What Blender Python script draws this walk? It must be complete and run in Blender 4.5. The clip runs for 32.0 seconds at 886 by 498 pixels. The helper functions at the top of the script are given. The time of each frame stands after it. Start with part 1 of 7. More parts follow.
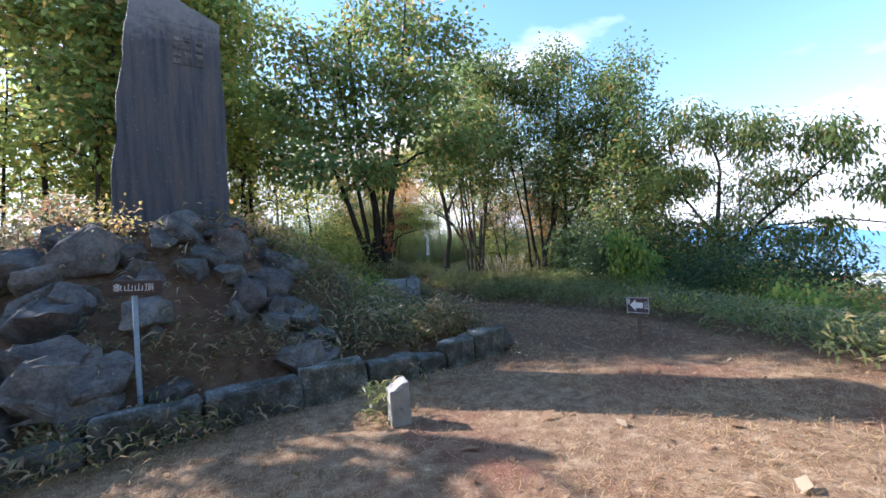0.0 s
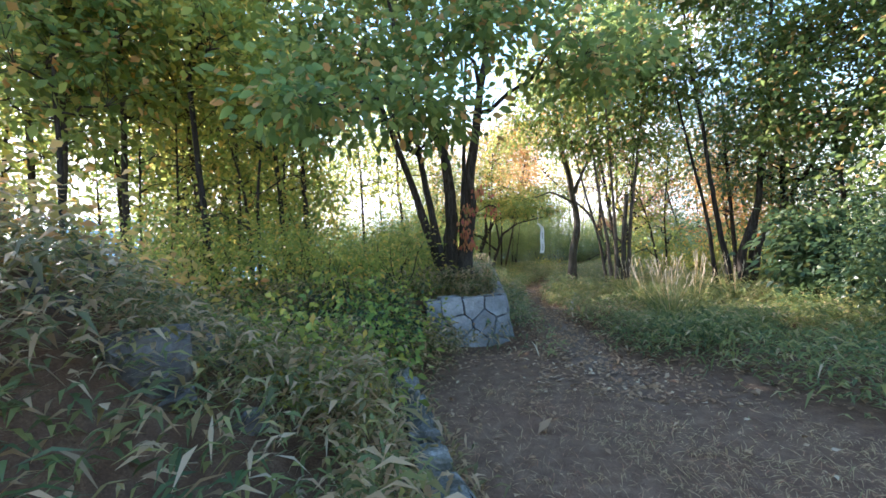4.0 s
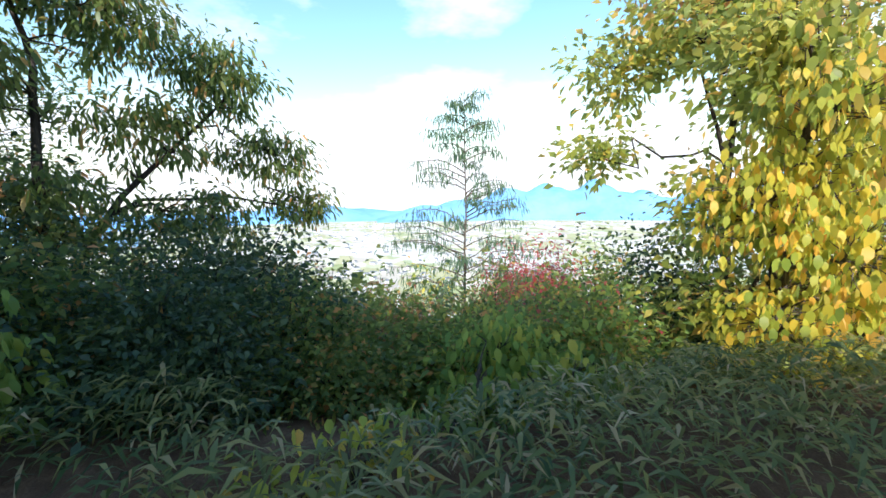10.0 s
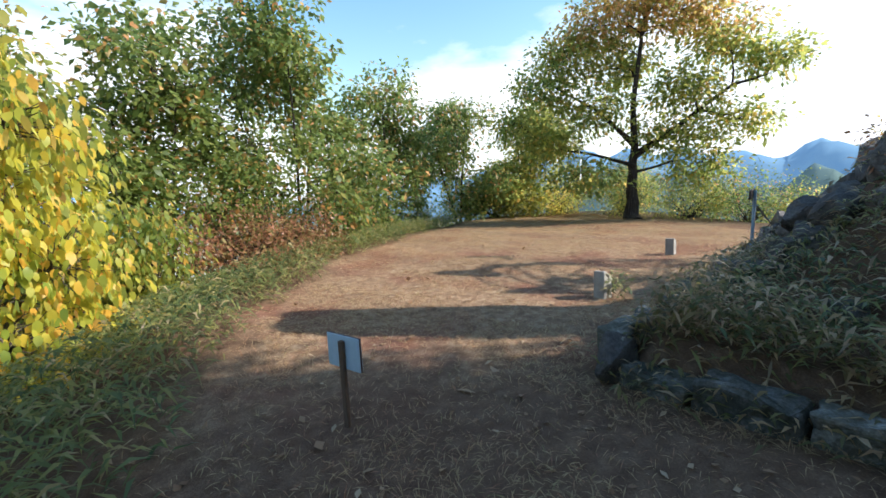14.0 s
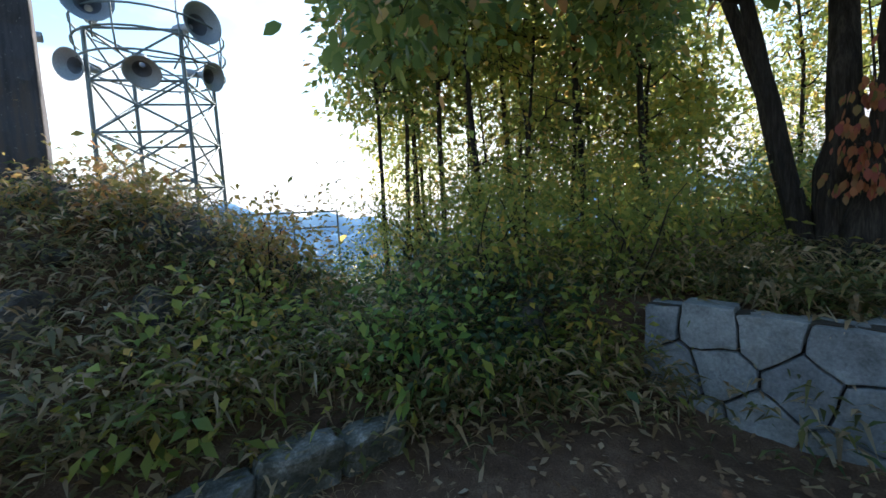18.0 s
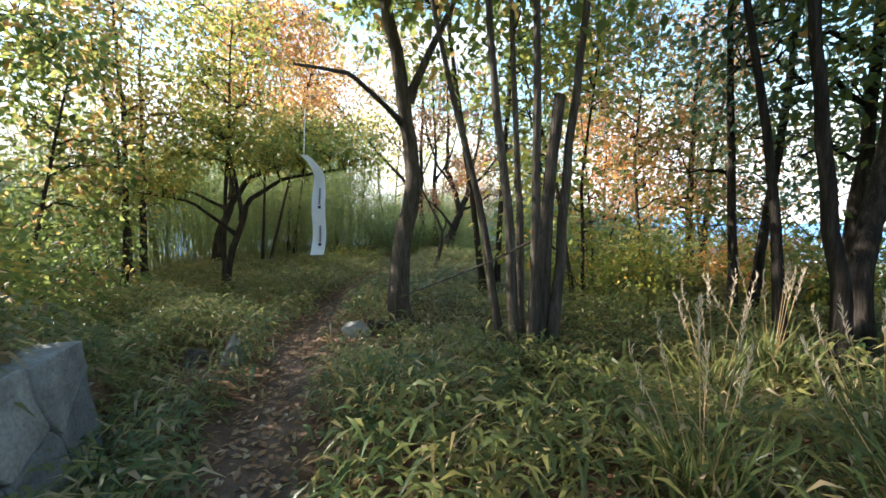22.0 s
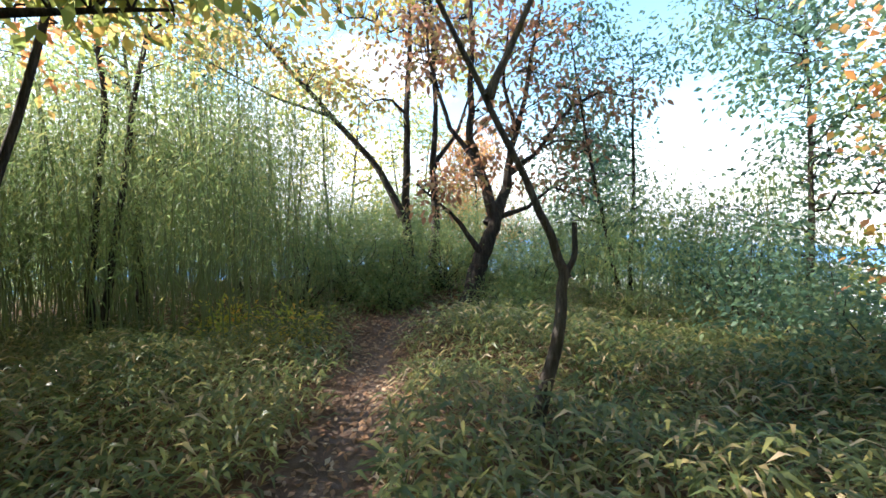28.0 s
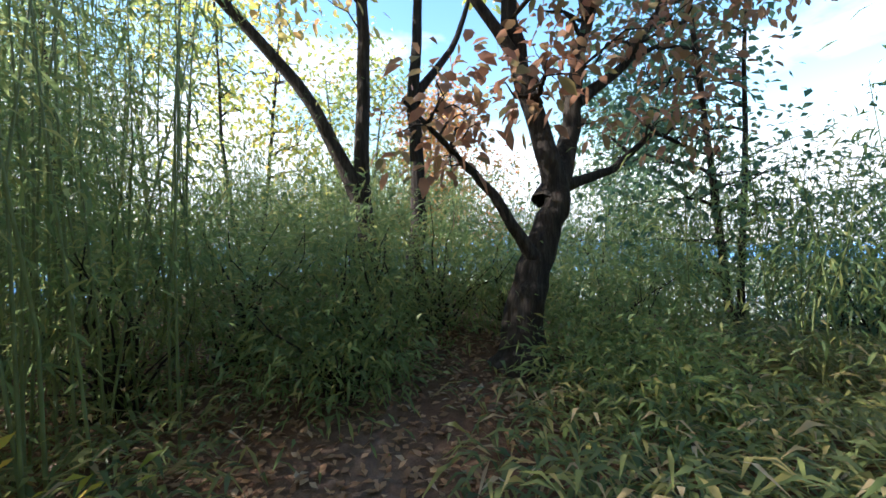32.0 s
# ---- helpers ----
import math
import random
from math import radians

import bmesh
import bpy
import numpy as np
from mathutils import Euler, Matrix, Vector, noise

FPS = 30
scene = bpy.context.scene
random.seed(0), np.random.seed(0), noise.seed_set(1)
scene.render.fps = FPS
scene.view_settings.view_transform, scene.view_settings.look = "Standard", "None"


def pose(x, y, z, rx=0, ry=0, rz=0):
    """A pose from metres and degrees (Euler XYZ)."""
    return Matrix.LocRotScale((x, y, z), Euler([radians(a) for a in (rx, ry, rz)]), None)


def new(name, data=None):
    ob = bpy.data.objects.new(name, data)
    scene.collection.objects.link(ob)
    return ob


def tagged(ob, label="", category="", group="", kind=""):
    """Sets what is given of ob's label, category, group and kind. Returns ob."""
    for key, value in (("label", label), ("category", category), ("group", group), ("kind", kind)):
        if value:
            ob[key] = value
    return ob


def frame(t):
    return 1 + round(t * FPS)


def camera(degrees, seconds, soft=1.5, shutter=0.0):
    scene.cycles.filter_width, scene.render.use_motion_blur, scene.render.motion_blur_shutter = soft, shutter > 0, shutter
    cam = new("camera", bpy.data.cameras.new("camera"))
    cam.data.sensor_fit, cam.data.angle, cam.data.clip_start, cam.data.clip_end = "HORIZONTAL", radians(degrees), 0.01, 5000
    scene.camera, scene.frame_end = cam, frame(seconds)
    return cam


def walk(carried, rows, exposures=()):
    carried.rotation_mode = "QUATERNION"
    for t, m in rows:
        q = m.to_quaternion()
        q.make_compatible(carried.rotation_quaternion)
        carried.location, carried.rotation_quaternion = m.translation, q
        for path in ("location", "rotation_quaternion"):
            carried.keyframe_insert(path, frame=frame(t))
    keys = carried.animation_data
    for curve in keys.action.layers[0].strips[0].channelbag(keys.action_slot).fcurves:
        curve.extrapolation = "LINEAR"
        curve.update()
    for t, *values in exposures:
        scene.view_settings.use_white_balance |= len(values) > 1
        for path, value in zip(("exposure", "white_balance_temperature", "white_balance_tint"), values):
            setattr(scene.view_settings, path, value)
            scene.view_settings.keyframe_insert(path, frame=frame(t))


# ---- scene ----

cam = camera(95.5, 32.0, soft=1.6)
PATH = [  # seconds, x, y, z, yaw, pitch, roll
    (0.0, 0.000, -0.000, 1.447, -0.00, -0.02, -3.39),
    (0.5, 0.176, 0.575, 1.462, 1.56, 0.08, -3.38),
    (1.0, 0.322, 1.218, 1.468, 2.54, 0.06, -3.50),
    (1.5, 0.433, 1.827, 1.467, 3.94, 0.35, -3.09),
    (2.0, 0.454, 2.440, 1.450, 8.84, 0.28, -3.32),
    (2.5, 0.422, 3.023, 1.435, 7.79, 0.07, -3.34),
    (4.5, 0.648, 5.492, 1.530, 21.29, -0.10, -2.98),
    (5.0, 0.912, 5.986, 1.519, 10.81, -0.36, -3.17),
    (5.5, 1.163, 6.324, 1.523, 4.81, -0.12, -2.53),
    (6.0, 1.467, 6.760, 1.500, 0.87, -0.32, -2.74),
    (6.5, 1.717, 7.127, 1.496, -10.82, -0.23, -2.50),
    (7.0, 2.010, 7.474, 1.513, -24.07, -0.19, -1.99),
    (7.5, 2.245, 7.796, 1.508, -35.51, -0.22, -1.47),
    (8.0, 2.420, 8.019, 1.498, -49.75, 0.25, -1.30),
    (8.5, 2.493, 8.016, 1.506, -63.85, 0.86, -1.65),
    (9.0, 2.522, 7.928, 1.517, -76.94, 1.10, -1.31),
    (9.5, 2.533, 7.836, 1.535, -87.05, 1.23, -1.18),
    (10.0, 2.521, 7.757, 1.514, -97.20, -7.15, -1.02),
    (10.5, 2.549, 7.715, 1.514, -104.83, -10.47, -1.11),
    (11.0, 2.578, 7.690, 1.515, -114.77, -10.45, -1.01),
    (11.5, 2.597, 7.734, 1.517, -129.10, -10.12, -1.14),
    (12.0, 2.481, 7.884, 1.499, -145.25, -9.44, -1.50),
    (12.5, 2.374, 8.044, 1.494, -158.52, -9.21, -1.77),
    (13.0, 2.394, 8.148, 1.520, -172.96, -9.36, -1.89),
    (13.5, 2.431, 8.186, 1.497, -183.12, -9.20, -2.33),
    (15.5, 2.272, 8.257, 1.514, -204.43, -3.62, -2.12),
    (16.0, 2.146, 8.340, 1.525, -214.83, -3.72, -2.60),
    (16.5, 1.954, 8.434, 1.508, -225.37, -4.06, -2.78),
    (17.0, 1.557, 8.522, 1.481, -240.77, -4.49, -3.54),
    (17.5, 1.301, 8.653, 1.471, -259.82, -5.00, -4.23),
    (18.0, 1.133, 8.908, 1.485, -277.29, -4.74, -3.01),
    (18.5, 0.876, 9.361, 1.507, -297.24, -5.05, -2.93),
    (19.0, 0.659, 9.998, 1.523, -318.11, -6.03, -1.99),
    (19.5, 0.462, 10.684, 1.511, -331.72, -5.77, -1.47),
    (20.0, 0.298, 11.321, 1.492, -342.53, -5.48, -1.31),
    (20.5, 0.194, 11.921, 1.470, -349.24, -5.04, -1.10),
    (21.0, 0.067, 12.505, 1.459, -350.58, -4.83, -1.01),
    (21.5, 0.044, 13.092, 1.485, -355.23, -4.26, -1.07),
    (22.0, -0.055, 13.663, 1.515, -368.29, -3.96, -0.82),
    (22.5, -0.280, 14.230, 1.500, -369.29, -3.43, -0.79),
    (23.0, -0.524, 14.779, 1.466, -372.35, -3.00, -0.78),
    (23.5, -0.772, 15.411, 1.480, -372.15, -2.59, -0.07),
    (24.0, -0.988, 16.106, 1.500, -369.77, -2.71, 0.04),
    (24.5, -1.131, 16.795, 1.507, -366.96, -3.09, 0.33),
    (25.0, -1.165, 17.509, 1.502, -365.36, -2.52, 0.91),
    (25.5, -1.106, 18.260, 1.504, -376.06, -1.70, 0.46),
    (27.5, -0.241, 21.329, 1.512, -371.78, -1.35, -0.18),
    (28.0, -0.209, 21.868, 1.526, -375.91, -1.34, -0.74),
    (28.5, -0.115, 22.381, 1.547, -378.46, -1.13, -0.71),
    (29.0, -0.086, 22.856, 1.522, -381.35, -1.16, -0.84),
    (29.5, 0.008, 23.371, 1.496, -385.87, -1.34, -1.01),
    (30.0, 0.015, 23.918, 1.476, -385.82, -1.25, -0.65),
    (30.5, -0.020, 24.439, 1.477, -382.78, -1.24, -0.12),
    (31.0, 0.027, 24.956, 1.468, -376.43, -1.53, 0.07),
    (31.5, 0.091, 25.491, 1.436, -375.83, -1.66, -0.02),
    (32.0, 0.278, 26.058, 1.466, -385.15, -1.43, -0.96),
]
EXPOSURES = [  # seconds, stops, white balance
    (0.0, 1.2, 5750, 18), (2.0, 1.75, 5700, 18), (2.5, 1.8, 5700, 18), (4.5, 2.25, 6250, 16), (6.0, 2.4, 6450, 16), (7.5, 2.25, 6300, 12), (8.5, 1.7, 6200, 10), (9.0, 1.35, 6200, 10), (10.0, 0.95, 6100, 10),
    (12.0, 0.95, 5900, 10), (13.5, 0.85, 6000, 10), (15.5, 0.9, 6500, 14), (18.0, 0.95, 6200, 14), (19.5, 1.15, 6500, 12), (21.5, 1.6, 6500, 12), (23.0, 1.65, 6000, 12), (24.0, 1.6, 5600, 14), (25.5, 1.5, 5700, 14),
    (28.0, 1.75, 6150, 14), (30.0, 1.5, 5850, 13), (32.0, 1.4, 5900, 13)]
walk(cam, [(t, pose(x, y, z, 90 + pitch, 0, yaw) @ pose(0, 0, 0, 0, 0, roll)) for t, x, y, z, yaw, pitch, roll in PATH], EXPOSURES)

# ---- light ----
SUN_AZ, SUN_EL = radians(-73), radians(34)          # azimuth from +y towards +x
sun_dir = Vector((math.sin(SUN_AZ) * math.cos(SUN_EL), math.cos(SUN_AZ) * math.cos(SUN_EL), math.sin(SUN_EL)))
sun = new("sun", bpy.data.lights.new("sun", "SUN"))
sun.data.energy, sun.data.angle, sun.data.color = 5.0, radians(0.55), (1.0, 0.93, 0.82)
sun.matrix_world = sun_dir.to_track_quat("Z", "Y").to_matrix().to_4x4()

world = bpy.data.worlds.new("world")
scene.world = world
world.use_nodes = True
wn, wl = world.node_tree.nodes, world.node_tree.links
wn.clear()
sky = wn.new("ShaderNodeTexSky")
sky.sky_type, sky.sun_disc = "NISHITA", False
sky.sun_elevation, sky.sun_rotation = SUN_EL, SUN_AZ
sky.air_density, sky.dust_density, sky.ozone_density = 1.5, 0.5, 0.45
wcoord = wn.new("ShaderNodeTexCoord")
wmap = wn.new("ShaderNodeMapping")
wmap.inputs["Scale"].default_value = (1.0, 1.0, 2.6)
wmap.inputs["Location"].default_value = (0.35, 0.1, 0.2)
wl.new(wcoord.outputs["Generated"], wmap.inputs["Vector"])
wnoise = wn.new("ShaderNodeTexNoise")
wnoise.inputs["Scale"].default_value, wnoise.inputs["Detail"].default_value, wnoise.inputs["Roughness"].default_value = 2.1, 7.0, 0.55
wl.new(wmap.outputs["Vector"], wnoise.inputs["Vector"])
wsep = wn.new("ShaderNodeSeparateXYZ")
wl.new(wcoord.outputs["Generated"], wsep.inputs["Vector"])
whigh = wn.new("ShaderNodeMapRange")                 # more cloud low above the horizon
whigh.inputs["From Min"].default_value, whigh.inputs["From Max"].default_value = 0.02, 0.5
whigh.inputs["To Min"].default_value, whigh.inputs["To Max"].default_value = 0.30, -0.05
wl.new(wsep.outputs["Z"], whigh.inputs["Value"])
wadd = wn.new("ShaderNodeMath")
wl.new(wnoise.outputs["Fac"], wadd.inputs[0])
wl.new(whigh.outputs["Result"], wadd.inputs[1])
wramp = wn.new("ShaderNodeValToRGB")
wramp.color_ramp.elements[0].position, wramp.color_ramp.elements[1].position = 0.55, 0.74
wramp.color_ramp.elements[0].color, wramp.color_ramp.elements[1].color = (0, 0, 0, 1), (1, 1, 1, 1)
wl.new(wadd.outputs[0], wramp.inputs["Fac"])
wbg1, wbg2, wmix = wn.new("ShaderNodeBackground"), wn.new("ShaderNodeBackground"), wn.new("ShaderNodeMixShader")
wsat = wn.new("ShaderNodeHueSaturation")               # clear autumn air
wsat.inputs["Saturation"].default_value, wsat.inputs["Value"].default_value = 1.28, 1.08
wl.new(sky.outputs["Color"], wsat.inputs["Color"])
wl.new(wsat.outputs["Color"], wbg1.inputs["Color"])
wbg1.inputs["Strength"].default_value = 0.14
wbg2.inputs["Color"].default_value, wbg2.inputs["Strength"].default_value = (0.97, 0.98, 1.0, 1), 0.85
wl.new(wramp.outputs["Color"], wmix.inputs["Fac"])
wl.new(wbg1.outputs[0], wmix.inputs[1])
wl.new(wbg2.outputs[0], wmix.inputs[2])
wout = wn.new("ShaderNodeOutputWorld")
wl.new(wmix.outputs[0], wout.inputs["Surface"])

# ---- materials ----


class Mat:
    """A small builder for node materials."""

    def __init__(self, name):
        self.m = bpy.data.materials.new(name)
        self.m.use_nodes = True
        self.n, self.l = self.m.node_tree.nodes, self.m.node_tree.links
        self.b = self.n["Principled BSDF"]
        self.out = self.n["Material Output"]

    def node(self, kind, **values):
        nd = self.n.new(kind)
        for k, v in values.items():
            nd.inputs[k.replace("_", " ")].default_value = v
        return nd

    def coord(self, scale=(1, 1, 1), space="Object"):
        c, mp = self.n.new("ShaderNodeTexCoord"), self.n.new("ShaderNodeMapping")
        mp.inputs["Scale"].default_value = scale
        self.l.new(c.outputs[space], mp.inputs["Vector"])
        return mp.outputs["Vector"]

    def noise(self, scale, detail=4.0, rough=0.55, vec=None):
        nd = self.node("ShaderNodeTexNoise", Scale=scale, Detail=detail, Roughness=rough)
        self.l.new(vec if vec is not None else self.coord(), nd.inputs["Vector"])
        return nd.outputs["Fac"]

    def ramp(self, fac, stops):
        r = self.n.new("ShaderNodeValToRGB")
        el = r.color_ramp.elements
        while len(el) < len(stops):
            el.new(0.5)
        for e, (p, c) in zip(el, stops):
            e.position, e.color = p, (*c, 1)
        self.l.new(fac, r.inputs["Fac"])
        return r.outputs["Color"]

    def mix(self, fac, a, b, blend="MIX"):
        nd = self.n.new("ShaderNodeMix")
        nd.data_type, nd.blend_type = "RGBA", blend
        for sock, v in ((nd.inputs[0], fac), (nd.inputs[6], a), (nd.inputs[7], b)):
            if hasattr(v, "is_linked") or hasattr(v, "links"):
                self.l.new(v, sock)
            elif isinstance(v, tuple):
                sock.default_value = (*v, 1)
            else:
                sock.default_value = v
        return nd.outputs[2]

    def bump(self, height, strength=0.4, distance=0.02):
        nd = self.node("ShaderNodeBump", Strength=strength, Distance=distance)
        self.l.new(height, nd.inputs["Height"])
        self.l.new(nd.outputs["Normal"], self.b.inputs["Normal"])

    def base(self, col):
        self.l.new(col, self.b.inputs["Base Color"])
        return self

    def set(self, rough=0.8, metal=0.0, spec=0.3):
        self.b.inputs["Roughness"].default_value, self.b.inputs["Metallic"].default_value = rough, metal
        self.b.inputs["Specular IOR Level"].default_value = spec
        return self


def leaf_material(name, stops, trans=0.5, gloss=0.45):
    """Thin leaves: colour differs leaf by leaf, light shines through."""
    k = Mat(name)
    geo = k.n.new("ShaderNodeNewGeometry")
    col = k.ramp(geo.outputs["Random Per Island"], stops)
    big = k.noise(0.9, 2.0, 0.5)
    col = k.mix(k.ramp(big, [(0.35, (0.0, 0.0, 0.0)), (0.7, (0.45, 0.45, 0.45))]), col, stops[len(stops) // 2][1])
    k.base(col).set(gloss, 0.0, 0.35)
    tr = k.n.new("ShaderNodeBsdfTranslucent")
    bright = k.n.new("ShaderNodeHueSaturation")
    bright.inputs["Saturation"].default_value, bright.inputs["Value"].default_value = 0.88, 2.3
    k.l.new(col, bright.inputs["Color"])
    k.l.new(bright.outputs["Color"], tr.inputs["Color"])
    mx = k.n.new("ShaderNodeMixShader")
    mx.inputs["Fac"].default_value = trans
    k.l.new(k.b.outputs[0], mx.inputs[1])
    k.l.new(tr.outputs[0], mx.inputs[2])
    k.l.new(mx.outputs[0], k.out.inputs["Surface"])
    return k.m


def rough_material(name, stops, scale=6.0, fine=60.0, rough=0.85, bump=0.5, depth=0.02, stretch=(1, 1, 1), spec=0.2):
    """Stone, bark, earth: colour from two sizes of noise, with relief."""
    k = Mat(name)
    v = k.coord(stretch)
    a, b = k.noise(scale, 6.0, 0.6, v), k.noise(fine, 5.0, 0.65, v)
    mixed = k.mix(0.4, a, b)
    info = k.n.new("ShaderNodeObjectInfo")
    tone = k.ramp(info.outputs["Random"], [(0.0, (0.72, 0.72, 0.74)), (0.5, (1.0, 1.0, 1.0)), (1.0, (1.2, 1.17, 1.12))])
    k.base(k.mix(1.0, k.ramp(mixed, stops), tone, "MULTIPLY")).set(rough, 0.0, spec)
    k.bump(mixed, bump, depth)
    return k.m


GREEN = leaf_material("oak_leaf_green", [(0.0, (0.060, 0.105, 0.028)), (0.55, (0.104, 0.154, 0.034)), (0.86, (0.190, 0.210, 0.042)), (0.975, (0.465, 0.196, 0.058))])
# oak green again, darkened for the shade the wood casts on these crowns
OAKSHADE = leaf_material("oak_leaf_shaded", [(0.0, (0.044, 0.082, 0.023)), (0.6, (0.082, 0.128, 0.030)), (0.9, (0.150, 0.175, 0.038)), (0.985, (0.42, 0.18, 0.05))], 0.48)
YGREEN = leaf_material("leaf_yellow_green", [(0.0, (0.103, 0.156, 0.034)), (0.6, (0.175, 0.225, 0.041)), (0.88, (0.350, 0.300, 0.048)), (1.0, (0.553, 0.300, 0.052))], 0.55)
YELLOW = leaf_material("leaf_yellow", [(0.0, (0.168, 0.240, 0.037)), (0.4, (0.312, 0.336, 0.045)), (0.75, (0.504, 0.408, 0.045)), (1.0, (0.576, 0.288, 0.045))], 0.5)
ORANGE = leaf_material("leaf_orange", [(0.0, (0.368, 0.253, 0.043)), (0.4, (0.460, 0.218, 0.043)), (0.8, (0.437, 0.138, 0.036)), (1.0, (0.184, 0.207, 0.043))], 0.5)
BROWN = leaf_material("leaf_brown", [(0.0, (0.192, 0.108, 0.053)), (0.5, (0.288, 0.120, 0.060)), (0.9, (0.216, 0.180, 0.060))], 0.35)
RUST = leaf_material("leaf_rust", [(0.0, (0.11, 0.15, 0.04)), (0.35, (0.36, 0.15, 0.05)), (0.8, (0.34, 0.09, 0.045)), (1.0, (0.26, 0.06, 0.05))], 0.45)
RED = leaf_material("leaf_red", [(0.0, (0.288, 0.042, 0.048)), (0.6, (0.365, 0.059, 0.063)), (1.0, (0.269, 0.101, 0.052))], 0.45)
DARK = leaf_material("evergreen_leaf", [(0.0, (0.016, 0.040, 0.022)), (0.55, (0.034, 0.066, 0.030)), (0.9, (0.075, 0.110, 0.034)), (1.0, (0.15, 0.15, 0.04))], 0.3, 0.4)
VINE = leaf_material("vine_leaf_green", [(0.0, (0.075, 0.155, 0.040)), (0.5, (0.150, 0.240, 0.050)), (0.8, (0.26, 0.30, 0.05)), (0.97, (0.40, 0.34, 0.05))], 0.5)
SASA = leaf_material("sasa_leaf", [(0.0, (0.036, 0.072, 0.026)), (0.40, (0.078, 0.122, 0.040)), (0.66, (0.150, 0.175, 0.052)), (0.88, (0.280, 0.250, 0.080)), (0.95, (0.330, 0.240, 0.120)), (1.0, (0.480, 0.370, 0.240))], 0.35, 0.38)
BAMBOO = leaf_material("bamboo_leaf", [(0.0, (0.092, 0.142, 0.046)), (0.7, (0.165, 0.220, 0.070)), (1.0, (0.320, 0.290, 0.086))], 0.45, 0.5)
BLUEGREEN = leaf_material("leaf_blue_green", [(0.0, (0.048, 0.098, 0.062)), (0.7, (0.090, 0.155, 0.081)), (1.0, (0.169, 0.207, 0.089))], 0.45)
WEED = leaf_material("weed_leaf", [(0.0, (0.050, 0.078, 0.024)), (0.30, (0.090, 0.115, 0.036)), (0.46, (0.190, 0.180, 0.045)), (0.64, (0.250, 0.150, 0.070)), (0.84, (0.432, 0.310, 0.171)), (1.0, (0.540, 0.400, 0.247))], 0.4, 0.45)
AUTUMN = leaf_material("leaf_autumn_gold", [(0.0, (0.16, 0.17, 0.04)), (0.4, (0.30, 0.24, 0.05)), (0.75, (0.40, 0.24, 0.06)), (1.0, (0.38, 0.15, 0.05))], 0.5)
STRAW = leaf_material("dry_grass", [(0.0, (0.34, 0.25, 0.12)), (0.6, (0.45, 0.34, 0.18)), (0.9, (0.30, 0.13, 0.07)), (1.0, (0.22, 0.24, 0.08))], 0.3, 0.6)
LITTER = leaf_material("dead_leaf", [(0.0, (0.17, 0.085, 0.04)), (0.5, (0.27, 0.15, 0.075)), (0.88, (0.36, 0.23, 0.13)), (1.0, (0.5, 0.40, 0.27))], 0.15, 0.6)
WITHERED = leaf_material("withered_bamboo_grass_leaf", [(0.0, (0.20, 0.14, 0.08)), (0.5, (0.34, 0.26, 0.16)), (1.0, (0.50, 0.42, 0.29))], 0.3, 0.6)
PLUME = leaf_material("grass_plume", [(0.0, (0.42, 0.34, 0.24)), (1.0, (0.6, 0.5, 0.38))], 0.4, 0.7)
BARK = rough_material("bark", [(0.3, (0.014, 0.012, 0.010)), (0.48, (0.042, 0.034, 0.028)), (0.7, (0.12, 0.10, 0.085))], 9, 34, 0.92, 1.0, 0.05, (2.6, 2.6, 0.3))
BARK_GREY = rough_material("bark_grey", [(0.3, (0.035, 0.028, 0.023)), (0.5, (0.11, 0.09, 0.072)), (0.72, (0.25, 0.22, 0.185))], 9, 34, 0.92, 1.0, 0.05, (2.6, 2.6, 0.3))
STONE = rough_material("weathered_stone", [(0.28, (0.040, 0.035, 0.032)), (0.46, (0.115, 0.103, 0.094)), (0.62, (0.22, 0.20, 0.182)), (0.78, (0.44, 0.41, 0.38))], 5.5, 38, 0.9, 0.9, 0.045)
WALLSTONE = rough_material("dressed_wall_stone", [(0.28, (0.09, 0.09, 0.088)), (0.5, (0.24, 0.245, 0.25)), (0.7, (0.42, 0.42, 0.42))], 4, 45, 0.88, 0.8, 0.035)
MOSSY = rough_material("mossy_kerb_stone", [(0.3, (0.035, 0.035, 0.028)), (0.46, (0.09, 0.088, 0.07)), (0.56, (0.19, 0.18, 0.16)), (0.68, (0.45, 0.44, 0.41))], 6, 45, 0.92, 0.8, 0.03)
CONCRETE = rough_material("old_concrete", [(0.25, (0.18, 0.175, 0.16)), (0.55, (0.34, 0.325, 0.30)), (0.8, (0.5, 0.48, 0.45))], 9, 110, 0.9, 0.5, 0.01)
GAP = rough_material("joint_shadow_earth", [(0.3, (0.03, 0.027, 0.024)), (0.7, (0.07, 0.06, 0.05))], 9, 60)


